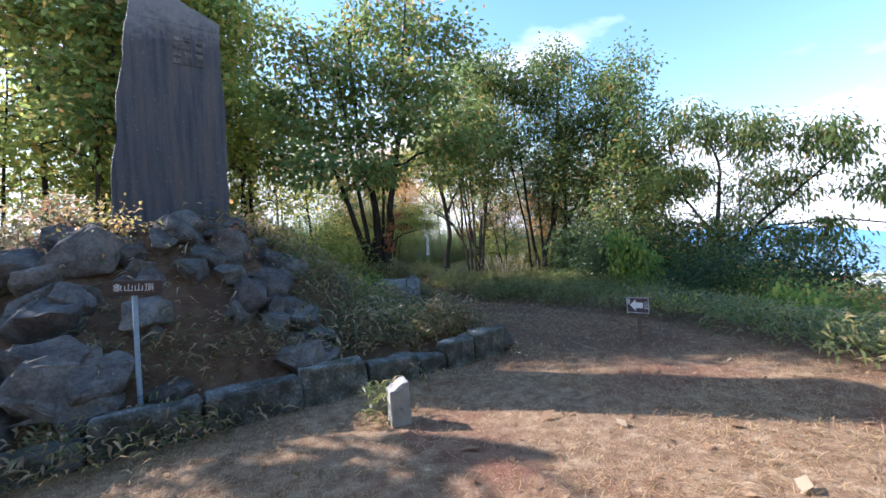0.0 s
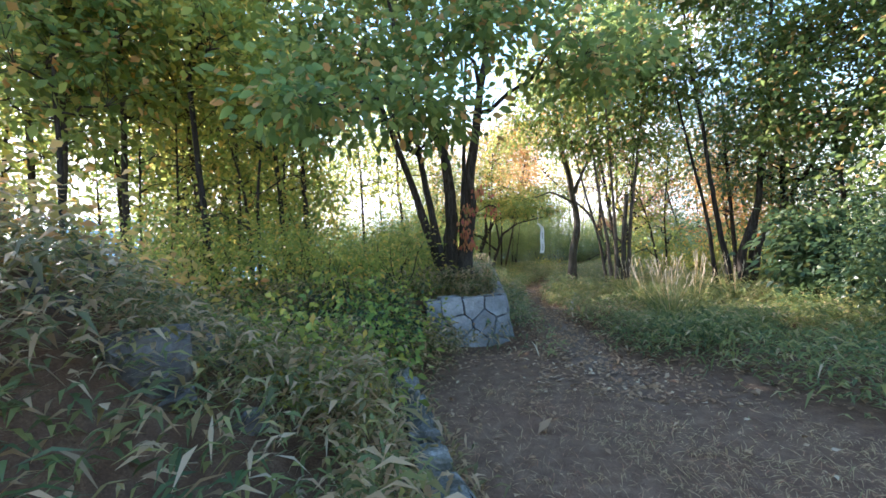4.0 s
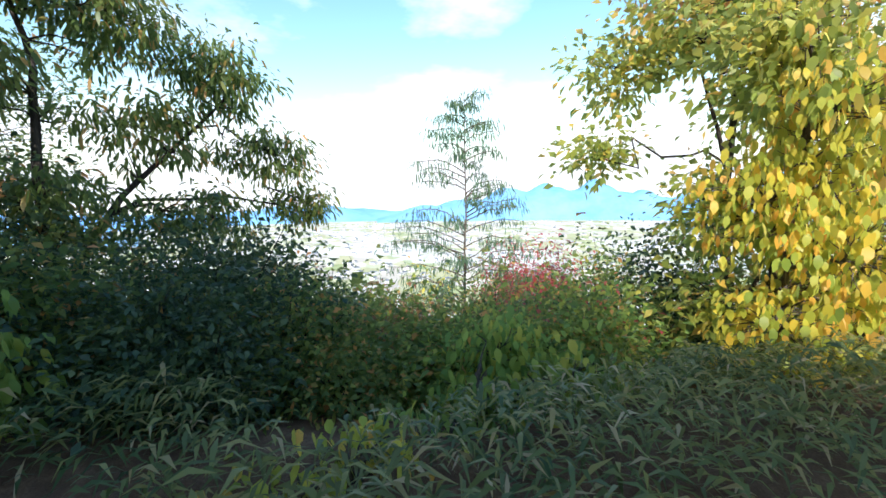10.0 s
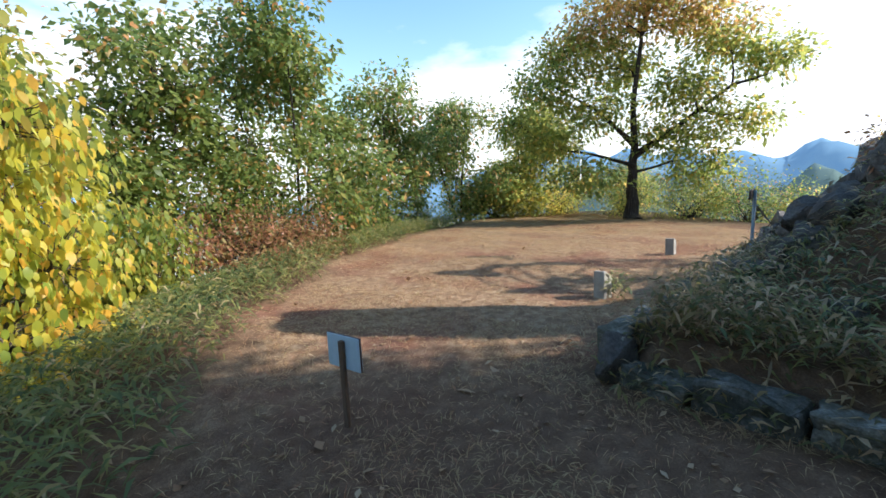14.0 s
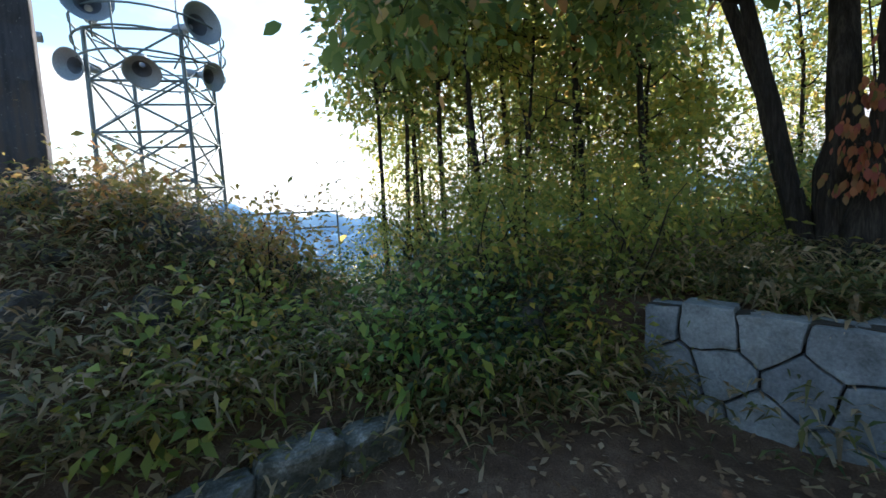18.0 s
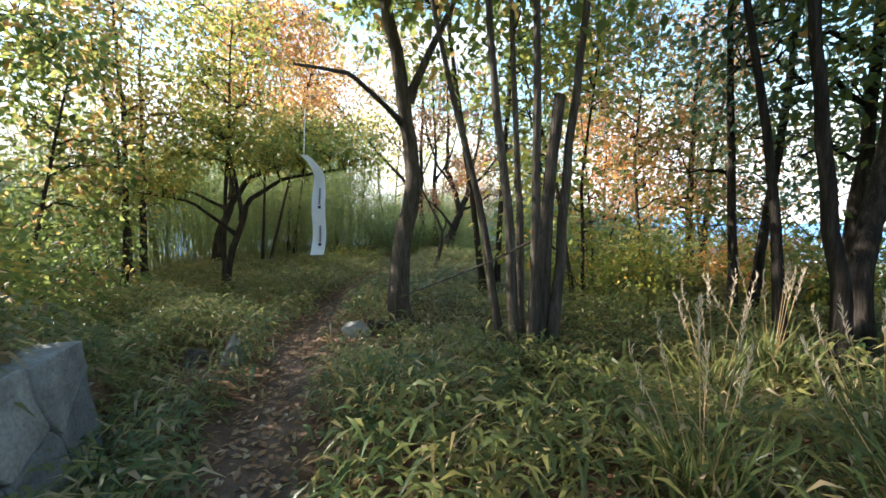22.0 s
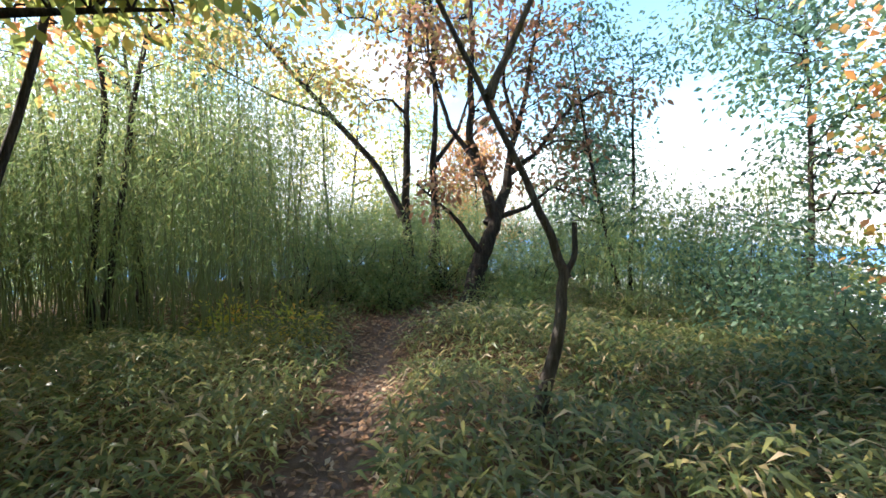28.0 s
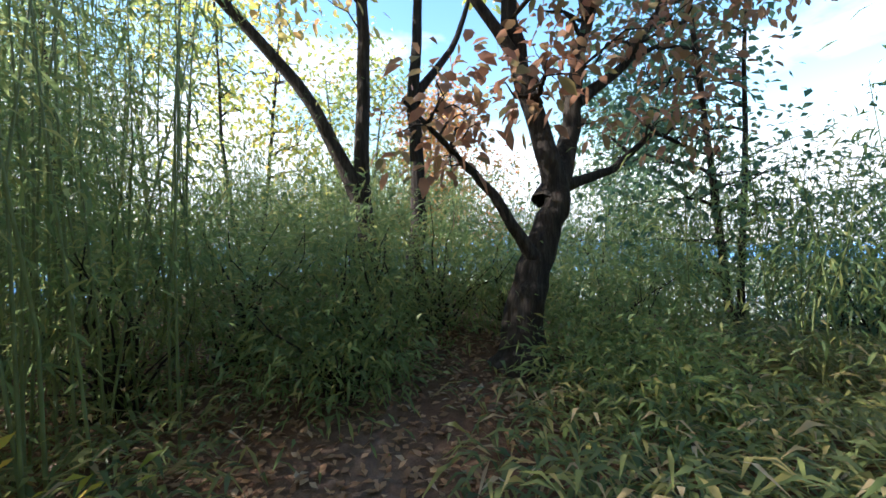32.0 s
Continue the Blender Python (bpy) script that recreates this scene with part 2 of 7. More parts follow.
def stele_material():
    k = Mat("dark_slate_stele")
    v = k.coord((1, 1, 1))
    a, b = k.noise(2.2, 6, 0.6, v), k.noise(45, 5, 0.7, v)
    streak = k.noise(5.0, 4, 0.6, k.coord((3.0, 3.0, 0.18)))
    col = k.ramp(streak, [(0.3, (0.05, 0.05, 0.058)), (0.5, (0.085, 0.082, 0.09)), (0.62, (0.115, 0.095, 0.085)), (0.8, (0.105, 0.106, 0.118))])
    col = k.mix(k.ramp(b, [(0.62, (0, 0, 0)), (0.72, (1, 1, 1))]), col, (0.34, 0.33, 0.32))
    sep = k.n.new("ShaderNodeSeparateXYZ")
    k.l.new(v, sep.inputs[0])
    high = k.node("ShaderNodeMapRange", From_Min=1.9, From_Max=3.3, To_Min=0.0, To_Max=0.6)
    add = k.n.new("ShaderNodeMath")
    k.l.new(sep.outputs["Z"], high.inputs["Value"])
    k.l.new(high.outputs["Result"], add.inputs[0])
    k.l.new(k.mix(0.5, k.noise(3.0, 5, 0.7, v), k.noise(16, 6, 0.75, v)), add.inputs[1])
    lichen = k.ramp(add.outputs[0], [(0.72, (0, 0, 0)), (0.95, (0.75, 0.75, 0.75))])
    col = k.mix(lichen, col, (0.26, 0.25, 0.245))
    k.base(col).set(0.75, 0.0, 0.3)
    k.bump(k.mix(0.5, a, b), 0.35, 0.02)
    return k.m


def ground_material():
    """Hilltop earth: worn dry grass in the clearing, leaf mould under the trees, bare path; woods and fields far below."""
    k = Mat("hilltop_ground")
    v = k.coord()
    attr = k.n.new("ShaderNodeVertexColor")
    attr.layer_name = "zones"
    sep = k.n.new("ShaderNodeSeparateColor")
    k.l.new(attr.outputs["Color"], sep.inputs[0])
    n1, n2, n3 = k.noise(0.55, 5, 0.6, v), k.noise(7, 6, 0.65, v), k.noise(85, 4, 0.7, v)
    dry = k.ramp(k.mix(0.45, n2, n3), [(0.32, (0.085, 0.045, 0.026)), (0.5, (0.27, 0.17, 0.10)), (0.66, (0.50, 0.37, 0.235))])
    red = k.ramp(k.mix(0.5, n2, n3), [(0.32, (0.11, 0.040, 0.028)), (0.68, (0.29, 0.13, 0.085))])
    dry = k.mix(k.ramp(n1, [(0.48, (0, 0, 0)), (0.62, (0.8, 0.8, 0.8))]), dry, red)
    mould = k.ramp(k.mix(0.5, n2, n3), [(0.3, (0.05, 0.026, 0.016)), (0.5, (0.14, 0.082, 0.052)), (0.7, (0.29, 0.185, 0.115))])
    trail = k.ramp(k.mix(0.6, n2, n3), [(0.28, (0.09, 0.062, 0.045)), (0.5, (0.17, 0.12, 0.09)), (0.75, (0.29, 0.22, 0.17))])
    woods = k.ramp(k.noise(0.03, 6, 0.7, v), [(0.3, (0.035, 0.055, 0.02)), (0.5, (0.07, 0.085, 0.025)), (0.7, (0.14, 0.11, 0.035))])
    vor = k.node("ShaderNodeTexVoronoi", Scale=0.011)
    vor.feature = "F1"
    k.l.new(k.coord((1, 2.2, 1)), vor.inputs["Vector"])
    sepc = k.n.new("ShaderNodeSeparateColor")
    k.l.new(vor.outputs["Color"], sepc.inputs[0])
    fields = k.ramp(sepc.outputs[0], [(0.0, (0.30, 0.31, 0.17)), (0.3, (0.42, 0.40, 0.25)), (0.55, (0.25, 0.30, 0.13)), (0.7, (0.52, 0.49, 0.40)), (0.9, (0.40, 0.36, 0.31))])
    fields = k.mix(k.ramp(k.noise(0.004, 5, 0.7, v), [(0.50, (0, 0, 0)), (0.56, (0.8, 0.8, 0.8))]), fields, (0.55, 0.54, 0.53))
    far = k.n.new("ShaderNodeSeparateXYZ")
    k.l.new(v, far.inputs[0])
    low = k.node("ShaderNodeMapRange", From_Min=-150.0, From_Max=-166.0, To_Min=0.0, To_Max=1.0)
    k.l.new(far.outputs["Z"], low.inputs["Value"])
    col = k.mix(sep.outputs[0], mould, dry)
    col = k.mix(sep.outputs[1], col, trail)
    col = k.mix(sep.outputs[2], col, woods)
    col = k.mix(low.outputs["Result"], col, fields)
    k.base(col).set(0.95, 0.0, 0.15)
    k.bump(k.mix(0.5, n2, n3), 0.7, 0.04)
    return k.m


# Distant hills: aerial haze is put into the blue base colour and emission
def hazed_hill_material(name, a, b, haze_glow):
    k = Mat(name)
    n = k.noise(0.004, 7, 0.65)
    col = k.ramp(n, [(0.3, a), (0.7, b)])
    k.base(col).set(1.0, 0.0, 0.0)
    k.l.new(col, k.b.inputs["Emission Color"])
    k.b.inputs["Emission Strength"].default_value = haze_glow
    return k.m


SLATE = stele_material()
GROUND = ground_material()
# painted haze grows bluer and stronger with distance
HILL_NEAR = hazed_hill_material("wooded_hills_near_hazed", (0.06, 0.10, 0.12), (0.11, 0.15, 0.13), 0.35)
HILL_MID = hazed_hill_material("hills_middle_hazed", (0.10, 0.19, 0.30), (0.15, 0.24, 0.32), 0.4)
HILL_FAR = hazed_hill_material("mountains_far_hazed", (0.10, 0.23, 0.46), (0.16, 0.31, 0.50), 0.42)


def plain(name, col, rough=0.5, metal=0.0, speck=0.12, scale=40.0):
    """A painted or metal surface with slight mottling."""
    k = Mat(name)
    n = k.noise(scale, 5, 0.6)
    dark = tuple(c * (1 - speck * 2) for c in col)
    k.base(k.ramp(n, [(0.3, dark), (0.6, col)])).set(rough, metal, 0.4)
    k.bump(n, 0.08, 0.004)
    return k.m


STEEL = plain("teal_grey_painted_steel", (0.17, 0.22, 0.24), 0.5, 0.3)
POLEBLUE = plain("blue_grey_painted_pipe", (0.32, 0.42, 0.52), 0.5, 0.1)
HORNGREY = plain("grey_horn_paint", (0.30, 0.36, 0.42), 0.45, 0.1)
HORNDARK = plain("horn_inside", (0.10, 0.12, 0.15), 0.6)
DARKWOOD = rough_material("dark_stained_board", [(0.3, (0.045, 0.032, 0.026)), (0.6, (0.085, 0.06, 0.05)), (0.8, (0.13, 0.095, 0.08))], 8, 70, 0.75, 0.4, 0.01, (0.4, 6, 6))
STAKE = rough_material("wooden_stake", [(0.3, (0.10, 0.062, 0.042)), (0.6, (0.20, 0.13, 0.09)), (0.8, (0.3, 0.21, 0.15))], 10, 70, 0.85, 0.4, 0.01, (4, 4, 0.4))
LETTER = plain("white_letter_paint", (0.78, 0.78, 0.76), 0.6)
BROWNSIGN = plain("brown_sign_print", (0.085, 0.05, 0.055), 0.45)
SHEETBLUE = plain("pale_blue_sheet_back", (0.50, 0.62, 0.72), 0.35, 0.0, 0.04)
BANNER = plain("white_banner_cloth", (0.80, 0.81, 0.82), 0.85, 0.0, 0.04)
INK = plain("navy_print", (0.03, 0.045, 0.10), 0.7)
BIRCH = rough_material("pale_dead_wood", [(0.3, (0.30, 0.28, 0.25)), (0.7, (0.60, 0.57, 0.52))], 8, 60, 0.85, 0.3, 0.01)
WHITEWALL = plain("house_wall_white", (0.5, 0.5, 0.5), 0.8)
TILEROOF = plain("house_roof_grey", (0.16, 0.17, 0.19), 0.6)

# ---- mesh helpers ----


def mesh_from(name, verts, faces, mats, smooth=False, mat_index=None):
    """A mesh from arrays of vertices (n, 3) and faces (m, 3 or 4)."""
    verts, faces = np.asarray(verts, np.float32), np.asarray(faces, np.int32)
    me = bpy.data.meshes.new(name)
    k = faces.shape[1]
    me.vertices.add(len(verts))
    me.vertices.foreach_set("co", verts.ravel())
    me.loops.add(faces.size)
    me.loops.foreach_set("vertex_index", faces.ravel())
    me.polygons.add(len(faces))
    me.polygons.foreach_set("loop_start", np.arange(0, faces.size, k, dtype=np.int32))
    if smooth:
        me.polygons.foreach_set("use_smooth", np.ones(len(faces), bool))
    for m in (mats if isinstance(mats, (list, tuple)) else [mats]):
        me.materials.append(m)
    if mat_index is not None:
        me.polygons.foreach_set("material_index", np.asarray(mat_index, np.int32))
    me.update(calc_edges=True)
    return me


def part(name, data, material, parent, label=""):
    """Links a bmesh or a mesh as one object under a thing or a part (parent None: a thing)."""
    if isinstance(data, bmesh.types.BMesh):
        me = bpy.data.meshes.new(name)
        data.to_mesh(me)
        data.free()
        me.materials.append(material)
        data = me
    ob = new(name, data)
    if parent is not None:
        ob.parent = parent
    if label:
        ob["label"] = label
    return ob


def thing(name, m, label, category, group="", kind=""):
    ob = new(name)
    ob.empty_display_size = 0.2
    ob.matrix_world = m
    return tagged(ob, label, category, group, kind)


def box(sx, sy, sz, at=(0, 0, 0), bevel=0.0, rot=None):
    """A box with rounded edges, its base centre at the given place."""
    bm = bmesh.new()
    bmesh.ops.create_cube(bm, size=1.0)
    bmesh.ops.scale(bm, vec=(sx, sy, sz), verts=bm.verts)
    if bevel:
        bmesh.ops.bevel(bm, geom=bm.edges[:], offset=bevel, segments=2, profile=0.5, affect="EDGES")
    m = Matrix.Translation((0, 0, sz / 2))
    m = Matrix.Translation(at) @ (rot if rot is not None else Matrix()) @ m
    bmesh.ops.transform(bm, matrix=m, verts=bm.verts)
    return bm


def tubes(lines, sides=6, cap=True):
    """Tapered tubes along polylines [(points, radii)], as arrays of vertices and quads."""
    V, F, base = [], [], 0
    ang = np.arange(sides) * 2 * math.pi / sides
    ca, sa = np.cos(ang)[None, :, None], np.sin(ang)[None, :, None]
    for pts, rad in lines:
        p, r = np.asarray(pts, float), np.asarray(rad, float)
        d = np.gradient(p, axis=0)
        d /= np.linalg.norm(d, axis=1, keepdims=True) + 1e-9
        ref = np.array((1.0, 0, 0)) if abs(d[0, 0]) < 0.8 else np.array((0, 1.0, 0))
        a = np.cross(d, ref)
        a /= np.linalg.norm(a, axis=1, keepdims=True) + 1e-9
        b = np.cross(d, a)
        ring = p[:, None, :] + r[:, None, None] * (ca * a[:, None, :] + sa * b[:, None, :])
        n = len(p)
        V.append(ring.reshape(-1, 3))
        i, j = np.meshgrid(np.arange(n - 1), np.arange(sides), indexing="ij")
        q = np.stack([i * sides + j, i * sides + (j + 1) % sides, (i + 1) * sides + (j + 1) % sides, (i + 1) * sides + j], -1).reshape(-1, 4)
        F.append(q + base)
        base += n * sides
        if cap and sides == 4:
            F.append(np.array([[base - 4, base - 3, base - 2, base - 1]]))
    return np.concatenate(V), np.concatenate(F)


def pipe(name, pts, rad, mat, parent, sides=8, label=""):
    if not isinstance(rad, (list, tuple, np.ndarray)):
        rad = [rad] * len(pts)
    v, f = tubes([(pts, rad)], sides)
    return part(name, mesh_from(name, v, f, mat, True), mat, parent, label)


def leaf_cards(pos, ax, side, length, width, droop=0.25, fine=False):
    """Leaves folded at the rib, with a drooping tip; fine ones have six corners. All arguments are arrays, one row a leaf."""
    n = len(pos)
    L, Wd = length[:, None], width[:, None]
    up = np.cross(side, ax)
    tip = pos + ax * L
    tip[:, 2] -= length * droop
    i = np.arange(n)[:, None]
    if not fine:
        mid = pos + ax * L * 0.52 + up * L * 0.06
        mid[:, 2] -= length * droop * 0.2
        V = np.stack([pos, mid + side * Wd * 0.5, tip, mid - side * Wd * 0.5], 1).reshape(-1, 3)
        F = np.concatenate([i * 4 + np.array([[0, 1, 3]]), i * 4 + np.array([[1, 2, 3]])], 1).reshape(-1, 3)
        return V, F
    lo, hi = pos + ax * L * 0.28 + up * L * 0.05, pos + ax * L * 0.68 + up * L * 0.05
    lo[:, 2] -= length * droop * 0.08
    hi[:, 2] -= length * droop * 0.42
    V = np.stack([pos, lo + side * Wd * 0.42, hi + side * Wd * 0.46, tip, hi - side * Wd * 0.46, lo - side * Wd * 0.42], 1).reshape(-1, 3)
    F = np.concatenate([i * 6 + np.array([[0, 1, 5]]), i * 6 + np.array([[1, 2, 4]]), i * 6 + np.array([[1, 4, 5]]), i * 6 + np.array([[2, 3, 4]])], 1).reshape(-1, 3)
    return V, F


rng = np.random.default_rng(7)


def unit(v):
    return v / (np.linalg.norm(v, axis=-1, keepdims=True) + 1e-9)


def leaves_at(centres, per, spread, size, aspect=0.5, flat=0.5, droop=0.25, hang=0.0, r=None, fine=False):
    """Leaves scattered about centres (n, 3)."""
    g = r or rng
    c = np.repeat(centres, per, axis=0)
    off = g.normal(size=c.shape) * spread
    off[:, 2] *= flat
    ax = unit(off + g.normal(size=c.shape) * spread * 0.7 + np.array((0, 0, -hang)))
    side = unit(np.cross(ax, unit(g.normal(size=c.shape) * 0.6 + np.array((0, 0, 1.0)))))
    ln = size * g.uniform(0.65, 1.25, len(c))
    return leaf_cards(c + off, ax, side, ln, ln * aspect, droop, fine)


def join(parts):
    """Joins (vertices, faces) pairs of one face size."""
    V, F, base = [], [], 0
    for v, f in parts:
        V.append(v)
        F.append(f + base)
        base += len(v)
    return np.concatenate(V), np.concatenate(F)


# ---- ground ----


def poly(y, pts):
    """A line through (y, x) pairs."""
    return np.interp(y, [p[0] for p in pts], [p[1] for p in pts])


EAST = [(-40, -14), (-14, -4), (-9, -0.5), (-5, 3.2), (-1, 4.7), (3, 5.2), (7, 4.9), (10, 5.4), (14, 7.0), (22, 7.0), (34, 7.5), (60, 6)]
WEST = [(-40, -16), (-12, -11), (-4, -10.5), (5, -7.0), (10, -6.5), (16, -8), (24, -9), (34, -9), (60, -8)]
CLEAR = [(-14, -6.0), (-10.4, -2.2), (-4.5, 1.6), (-1, 3.3), (3, 4.05), (5, 3.9), (6.5, 3.8), (7.6, 3.1), (9.0, 2.2), (10.2, 1.2), (11, 0.9)]
TRAIL = [(9.5, 0.9), (11, 0.45), (12.5, 0.0), (14.5, -0.45), (16.6, -0.95), (18.6, -1.05), (21, -1.0), (23.6, -0.55), (25.2, 0.02), (26.9, 0.32), (28, 0.75), (29.3, 1.2), (31.5, 0.5), (36, -0.6)]
KC, KU, KV = np.array((0.70, 5.45)), unit(np.array((-0.82, -0.57))), unit(np.array((-0.53, 0.85)))   # kerb corner and its two directions
KLEN, KDEP = 7.8, 6.2


def smooth(a, b, x):
    t = np.clip((x - a) / (b - a), 0, 1)
    return t * t * (3 - 2 * t)


def wave(x, y, s):
    return np.sin(x * s + 1.3) * np.sin(y * s * 1.1 + 0.4) + 0.5 * np.sin(x * s * 2.3 + y * s * 1.7)


def mound(x, y):
    """Height of the monument's mound above the clearing."""
    u = (x - KC[0]) * KU[0] + (y - KC[1]) * KU[1]
    v = (x - KC[0]) * KV[0] + (y - KC[1]) * KV[1]
    inside = smooth(0.02, 0.16, u) * smooth(0.02, 0.16, v) * smooth(0.05, 0.6, KLEN - u) * smooth(0.0, 2.0, KDEP - v)
    du, dv = (u - 3.85) / 3.3, (v - 2.2) / np.where(v > 2.2, 3.3, 2.1)
    d = np.sqrt(du * du + dv * dv)
    cone = 1.62 * (1 - smooth(0.18, 1.12, d))
    return inside * (0.30 + cone + 0.035 * wave(x, y, 3.1))


def ground(x, y):
    x, y = np.asarray(x, float), np.asarray(y, float)
    de = np.maximum(0, x - poly(y, EAST) + 0.6)
    dw = np.maximum(0, poly(y, WEST) - x + 0.5)
    ds = np.maximum(0, -12.5 - y)
    dn = np.maximum(0, y - 40)
    d = np.sqrt(de ** 2 + dw ** 2 + ds ** 2 + dn ** 2)
    drop = 0.52 * (np.sqrt(d * d + 1.0) - 1.0)
    d1 = (-0.76 - 0.25 * (y - 11.85) - x) * 0.97                       # behind the wall's side along the trail
    d2 = (x + 1.95) * -0.57 + (y - 11.0) * 0.82                        # behind the wall's front
    soft = np.minimum(d1, d2 + 1.6 * smooth(-1.9, -3.2, x))
    bank = 0.60 * smooth(0.02, 0.22 + 1.2 * smooth(-1.9, -3.0, x) * (y < 12), soft) * smooth(8.4, 9.8, y) * (1 - smooth(16.3, 17.6, y)) * (1 + 0.3 * smooth(13.5, 16.0, y))
    rise = 0.45 * smooth(25, 31, y) * np.exp(-((x - 1.8) / 2.2) ** 2)
    h = mound(x, y) + bank + rise - drop
    h = h + 0.03 * wave(x, y, 0.9) * smooth(2, 6, np.hypot(x - 0.8, y - 6.0)) + 0.012 * wave(x, y, 2.7)
    trail = np.exp(-((x - poly(y, TRAIL)) / 0.45) ** 2) * smooth(10, 13, y) * (1 - smooth(33, 36, y))
    h = h - 0.05 * trail - 0.2 * np.exp(-((x + 0.95) / 0.65) ** 2 - ((y - 11.2) / 0.6) ** 2)      # the wall's foot lies lower
    return np.maximum(h, -172)


def build_ground():
    cx, cy, na = 0.3, 10.0, 400
    radii = np.concatenate([[0.002], np.arange(0.2, 26, 0.2), np.geomspace(26, 4600, 70)])
    ang = np.linspace(0, 2 * math.pi, na, endpoint=False)
    R, A = np.meshgrid(radii, ang, indexing="ij")
    X, Y = cx + R * np.cos(A), cy + R * np.sin(A)
    Z = ground(X, Y)
    V = np.stack([X, Y, Z], -1).reshape(-1, 3)
    n = len(radii)
    i, j = np.meshgrid(np.arange(n - 1), np.arange(na), indexing="ij")
    F = np.stack([i * na + j, (i + 1) * na + j, (i + 1) * na + (j + 1) % na, i * na + (j + 1) % na], -1).reshape(-1, 4)
    me = mesh_from("ground", V, F, GROUND, True)
    x, y = V[:, 0], V[:, 1]
    noisy = 0.35 * wave(x, y, 1.7) + 0.2 * wave(x, y, 4.1)
    clear = smooth(0.5, -0.3, x - poly(y, CLEAR) + noisy * 0.5) * smooth(10.8, 8.6, y + noisy) * smooth(-14, -12, y) * smooth(-9.5, -7.5, x)
    clear *= 1 - smooth(0.02, 0.2, mound(x, y)) * 0.9
    clear *= 1 - 0.9 * smooth(4.2, 6.0, y + 0.8 * noisy)                  # leaf mould mixed in towards the wood, painting the shaded half darker
    clear *= 1 - 0.8 * smooth(8.0, 9.5, y) * smooth(-0.5, -1.5, x)
    trail = np.exp(-((x - poly(y, TRAIL) + 0.12 * noisy) / 0.26) ** 2) * smooth(8.5, 10.5, y) * (1 - smooth(33, 36, y))
    off = np.maximum(np.maximum(x - poly(y, EAST), poly(y, WEST) - x), -13 - y)
    wood = np.maximum(smooth(14, 40, np.hypot(x - cx, y - cy - 6)), smooth(1.0, 4.0, off))
    col = me.color_attributes.new("zones", "FLOAT_COLOR", "POINT")
    col.data.foreach_set("color", np.stack([clear, trail, wood, np.ones_like(x)], -1).astype(np.float32).ravel())
    tagged(new("ground", me), "hilltop earth with worn dry grass, a leaf-strewn trail and wooded slopes", "ground", kind="structure")


build_ground()


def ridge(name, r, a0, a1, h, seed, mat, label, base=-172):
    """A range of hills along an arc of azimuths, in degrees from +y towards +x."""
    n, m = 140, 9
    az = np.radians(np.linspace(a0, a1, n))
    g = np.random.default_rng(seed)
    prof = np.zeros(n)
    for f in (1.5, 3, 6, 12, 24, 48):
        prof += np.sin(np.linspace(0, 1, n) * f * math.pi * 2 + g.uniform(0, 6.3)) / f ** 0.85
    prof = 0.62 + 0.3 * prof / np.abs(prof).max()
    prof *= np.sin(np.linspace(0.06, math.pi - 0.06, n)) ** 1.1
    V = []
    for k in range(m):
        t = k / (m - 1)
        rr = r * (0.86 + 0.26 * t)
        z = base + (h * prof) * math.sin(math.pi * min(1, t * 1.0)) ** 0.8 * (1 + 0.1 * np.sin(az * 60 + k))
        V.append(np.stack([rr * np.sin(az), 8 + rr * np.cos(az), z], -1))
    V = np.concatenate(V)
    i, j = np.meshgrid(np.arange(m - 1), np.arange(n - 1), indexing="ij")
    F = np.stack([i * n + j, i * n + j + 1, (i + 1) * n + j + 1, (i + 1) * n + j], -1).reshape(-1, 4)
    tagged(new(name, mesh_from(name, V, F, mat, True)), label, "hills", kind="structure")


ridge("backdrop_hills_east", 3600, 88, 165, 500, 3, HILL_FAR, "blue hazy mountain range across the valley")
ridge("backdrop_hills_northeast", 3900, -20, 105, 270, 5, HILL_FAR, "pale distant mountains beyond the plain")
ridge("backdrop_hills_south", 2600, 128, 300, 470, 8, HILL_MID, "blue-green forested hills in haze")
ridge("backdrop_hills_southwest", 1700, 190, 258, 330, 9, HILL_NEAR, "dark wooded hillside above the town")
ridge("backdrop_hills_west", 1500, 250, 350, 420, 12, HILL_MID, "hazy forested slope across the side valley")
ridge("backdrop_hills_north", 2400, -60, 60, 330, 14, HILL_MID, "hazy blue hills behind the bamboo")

# ---- trees ----


def gz(x, y):
    return float(ground(x, y))


def curve(a, b, n=6, sag=0.15, wob=0.04, g=rng):
    """A bent line from a to b: rises first, then levels."""
    a, b = np.asarray(a, float), np.asarray(b, float)
    t = np.linspace(0, 1, n)[:, None]
    ln = np.linalg.norm(b - a)
    p = a + (b - a) * t
    p[:, 2] += np.sin(t[:, 0] * math.pi) * ln * sag
    w = g.normal(size=p.shape) * wob * ln
    w[0] = w[-1] = 0
    return p + w


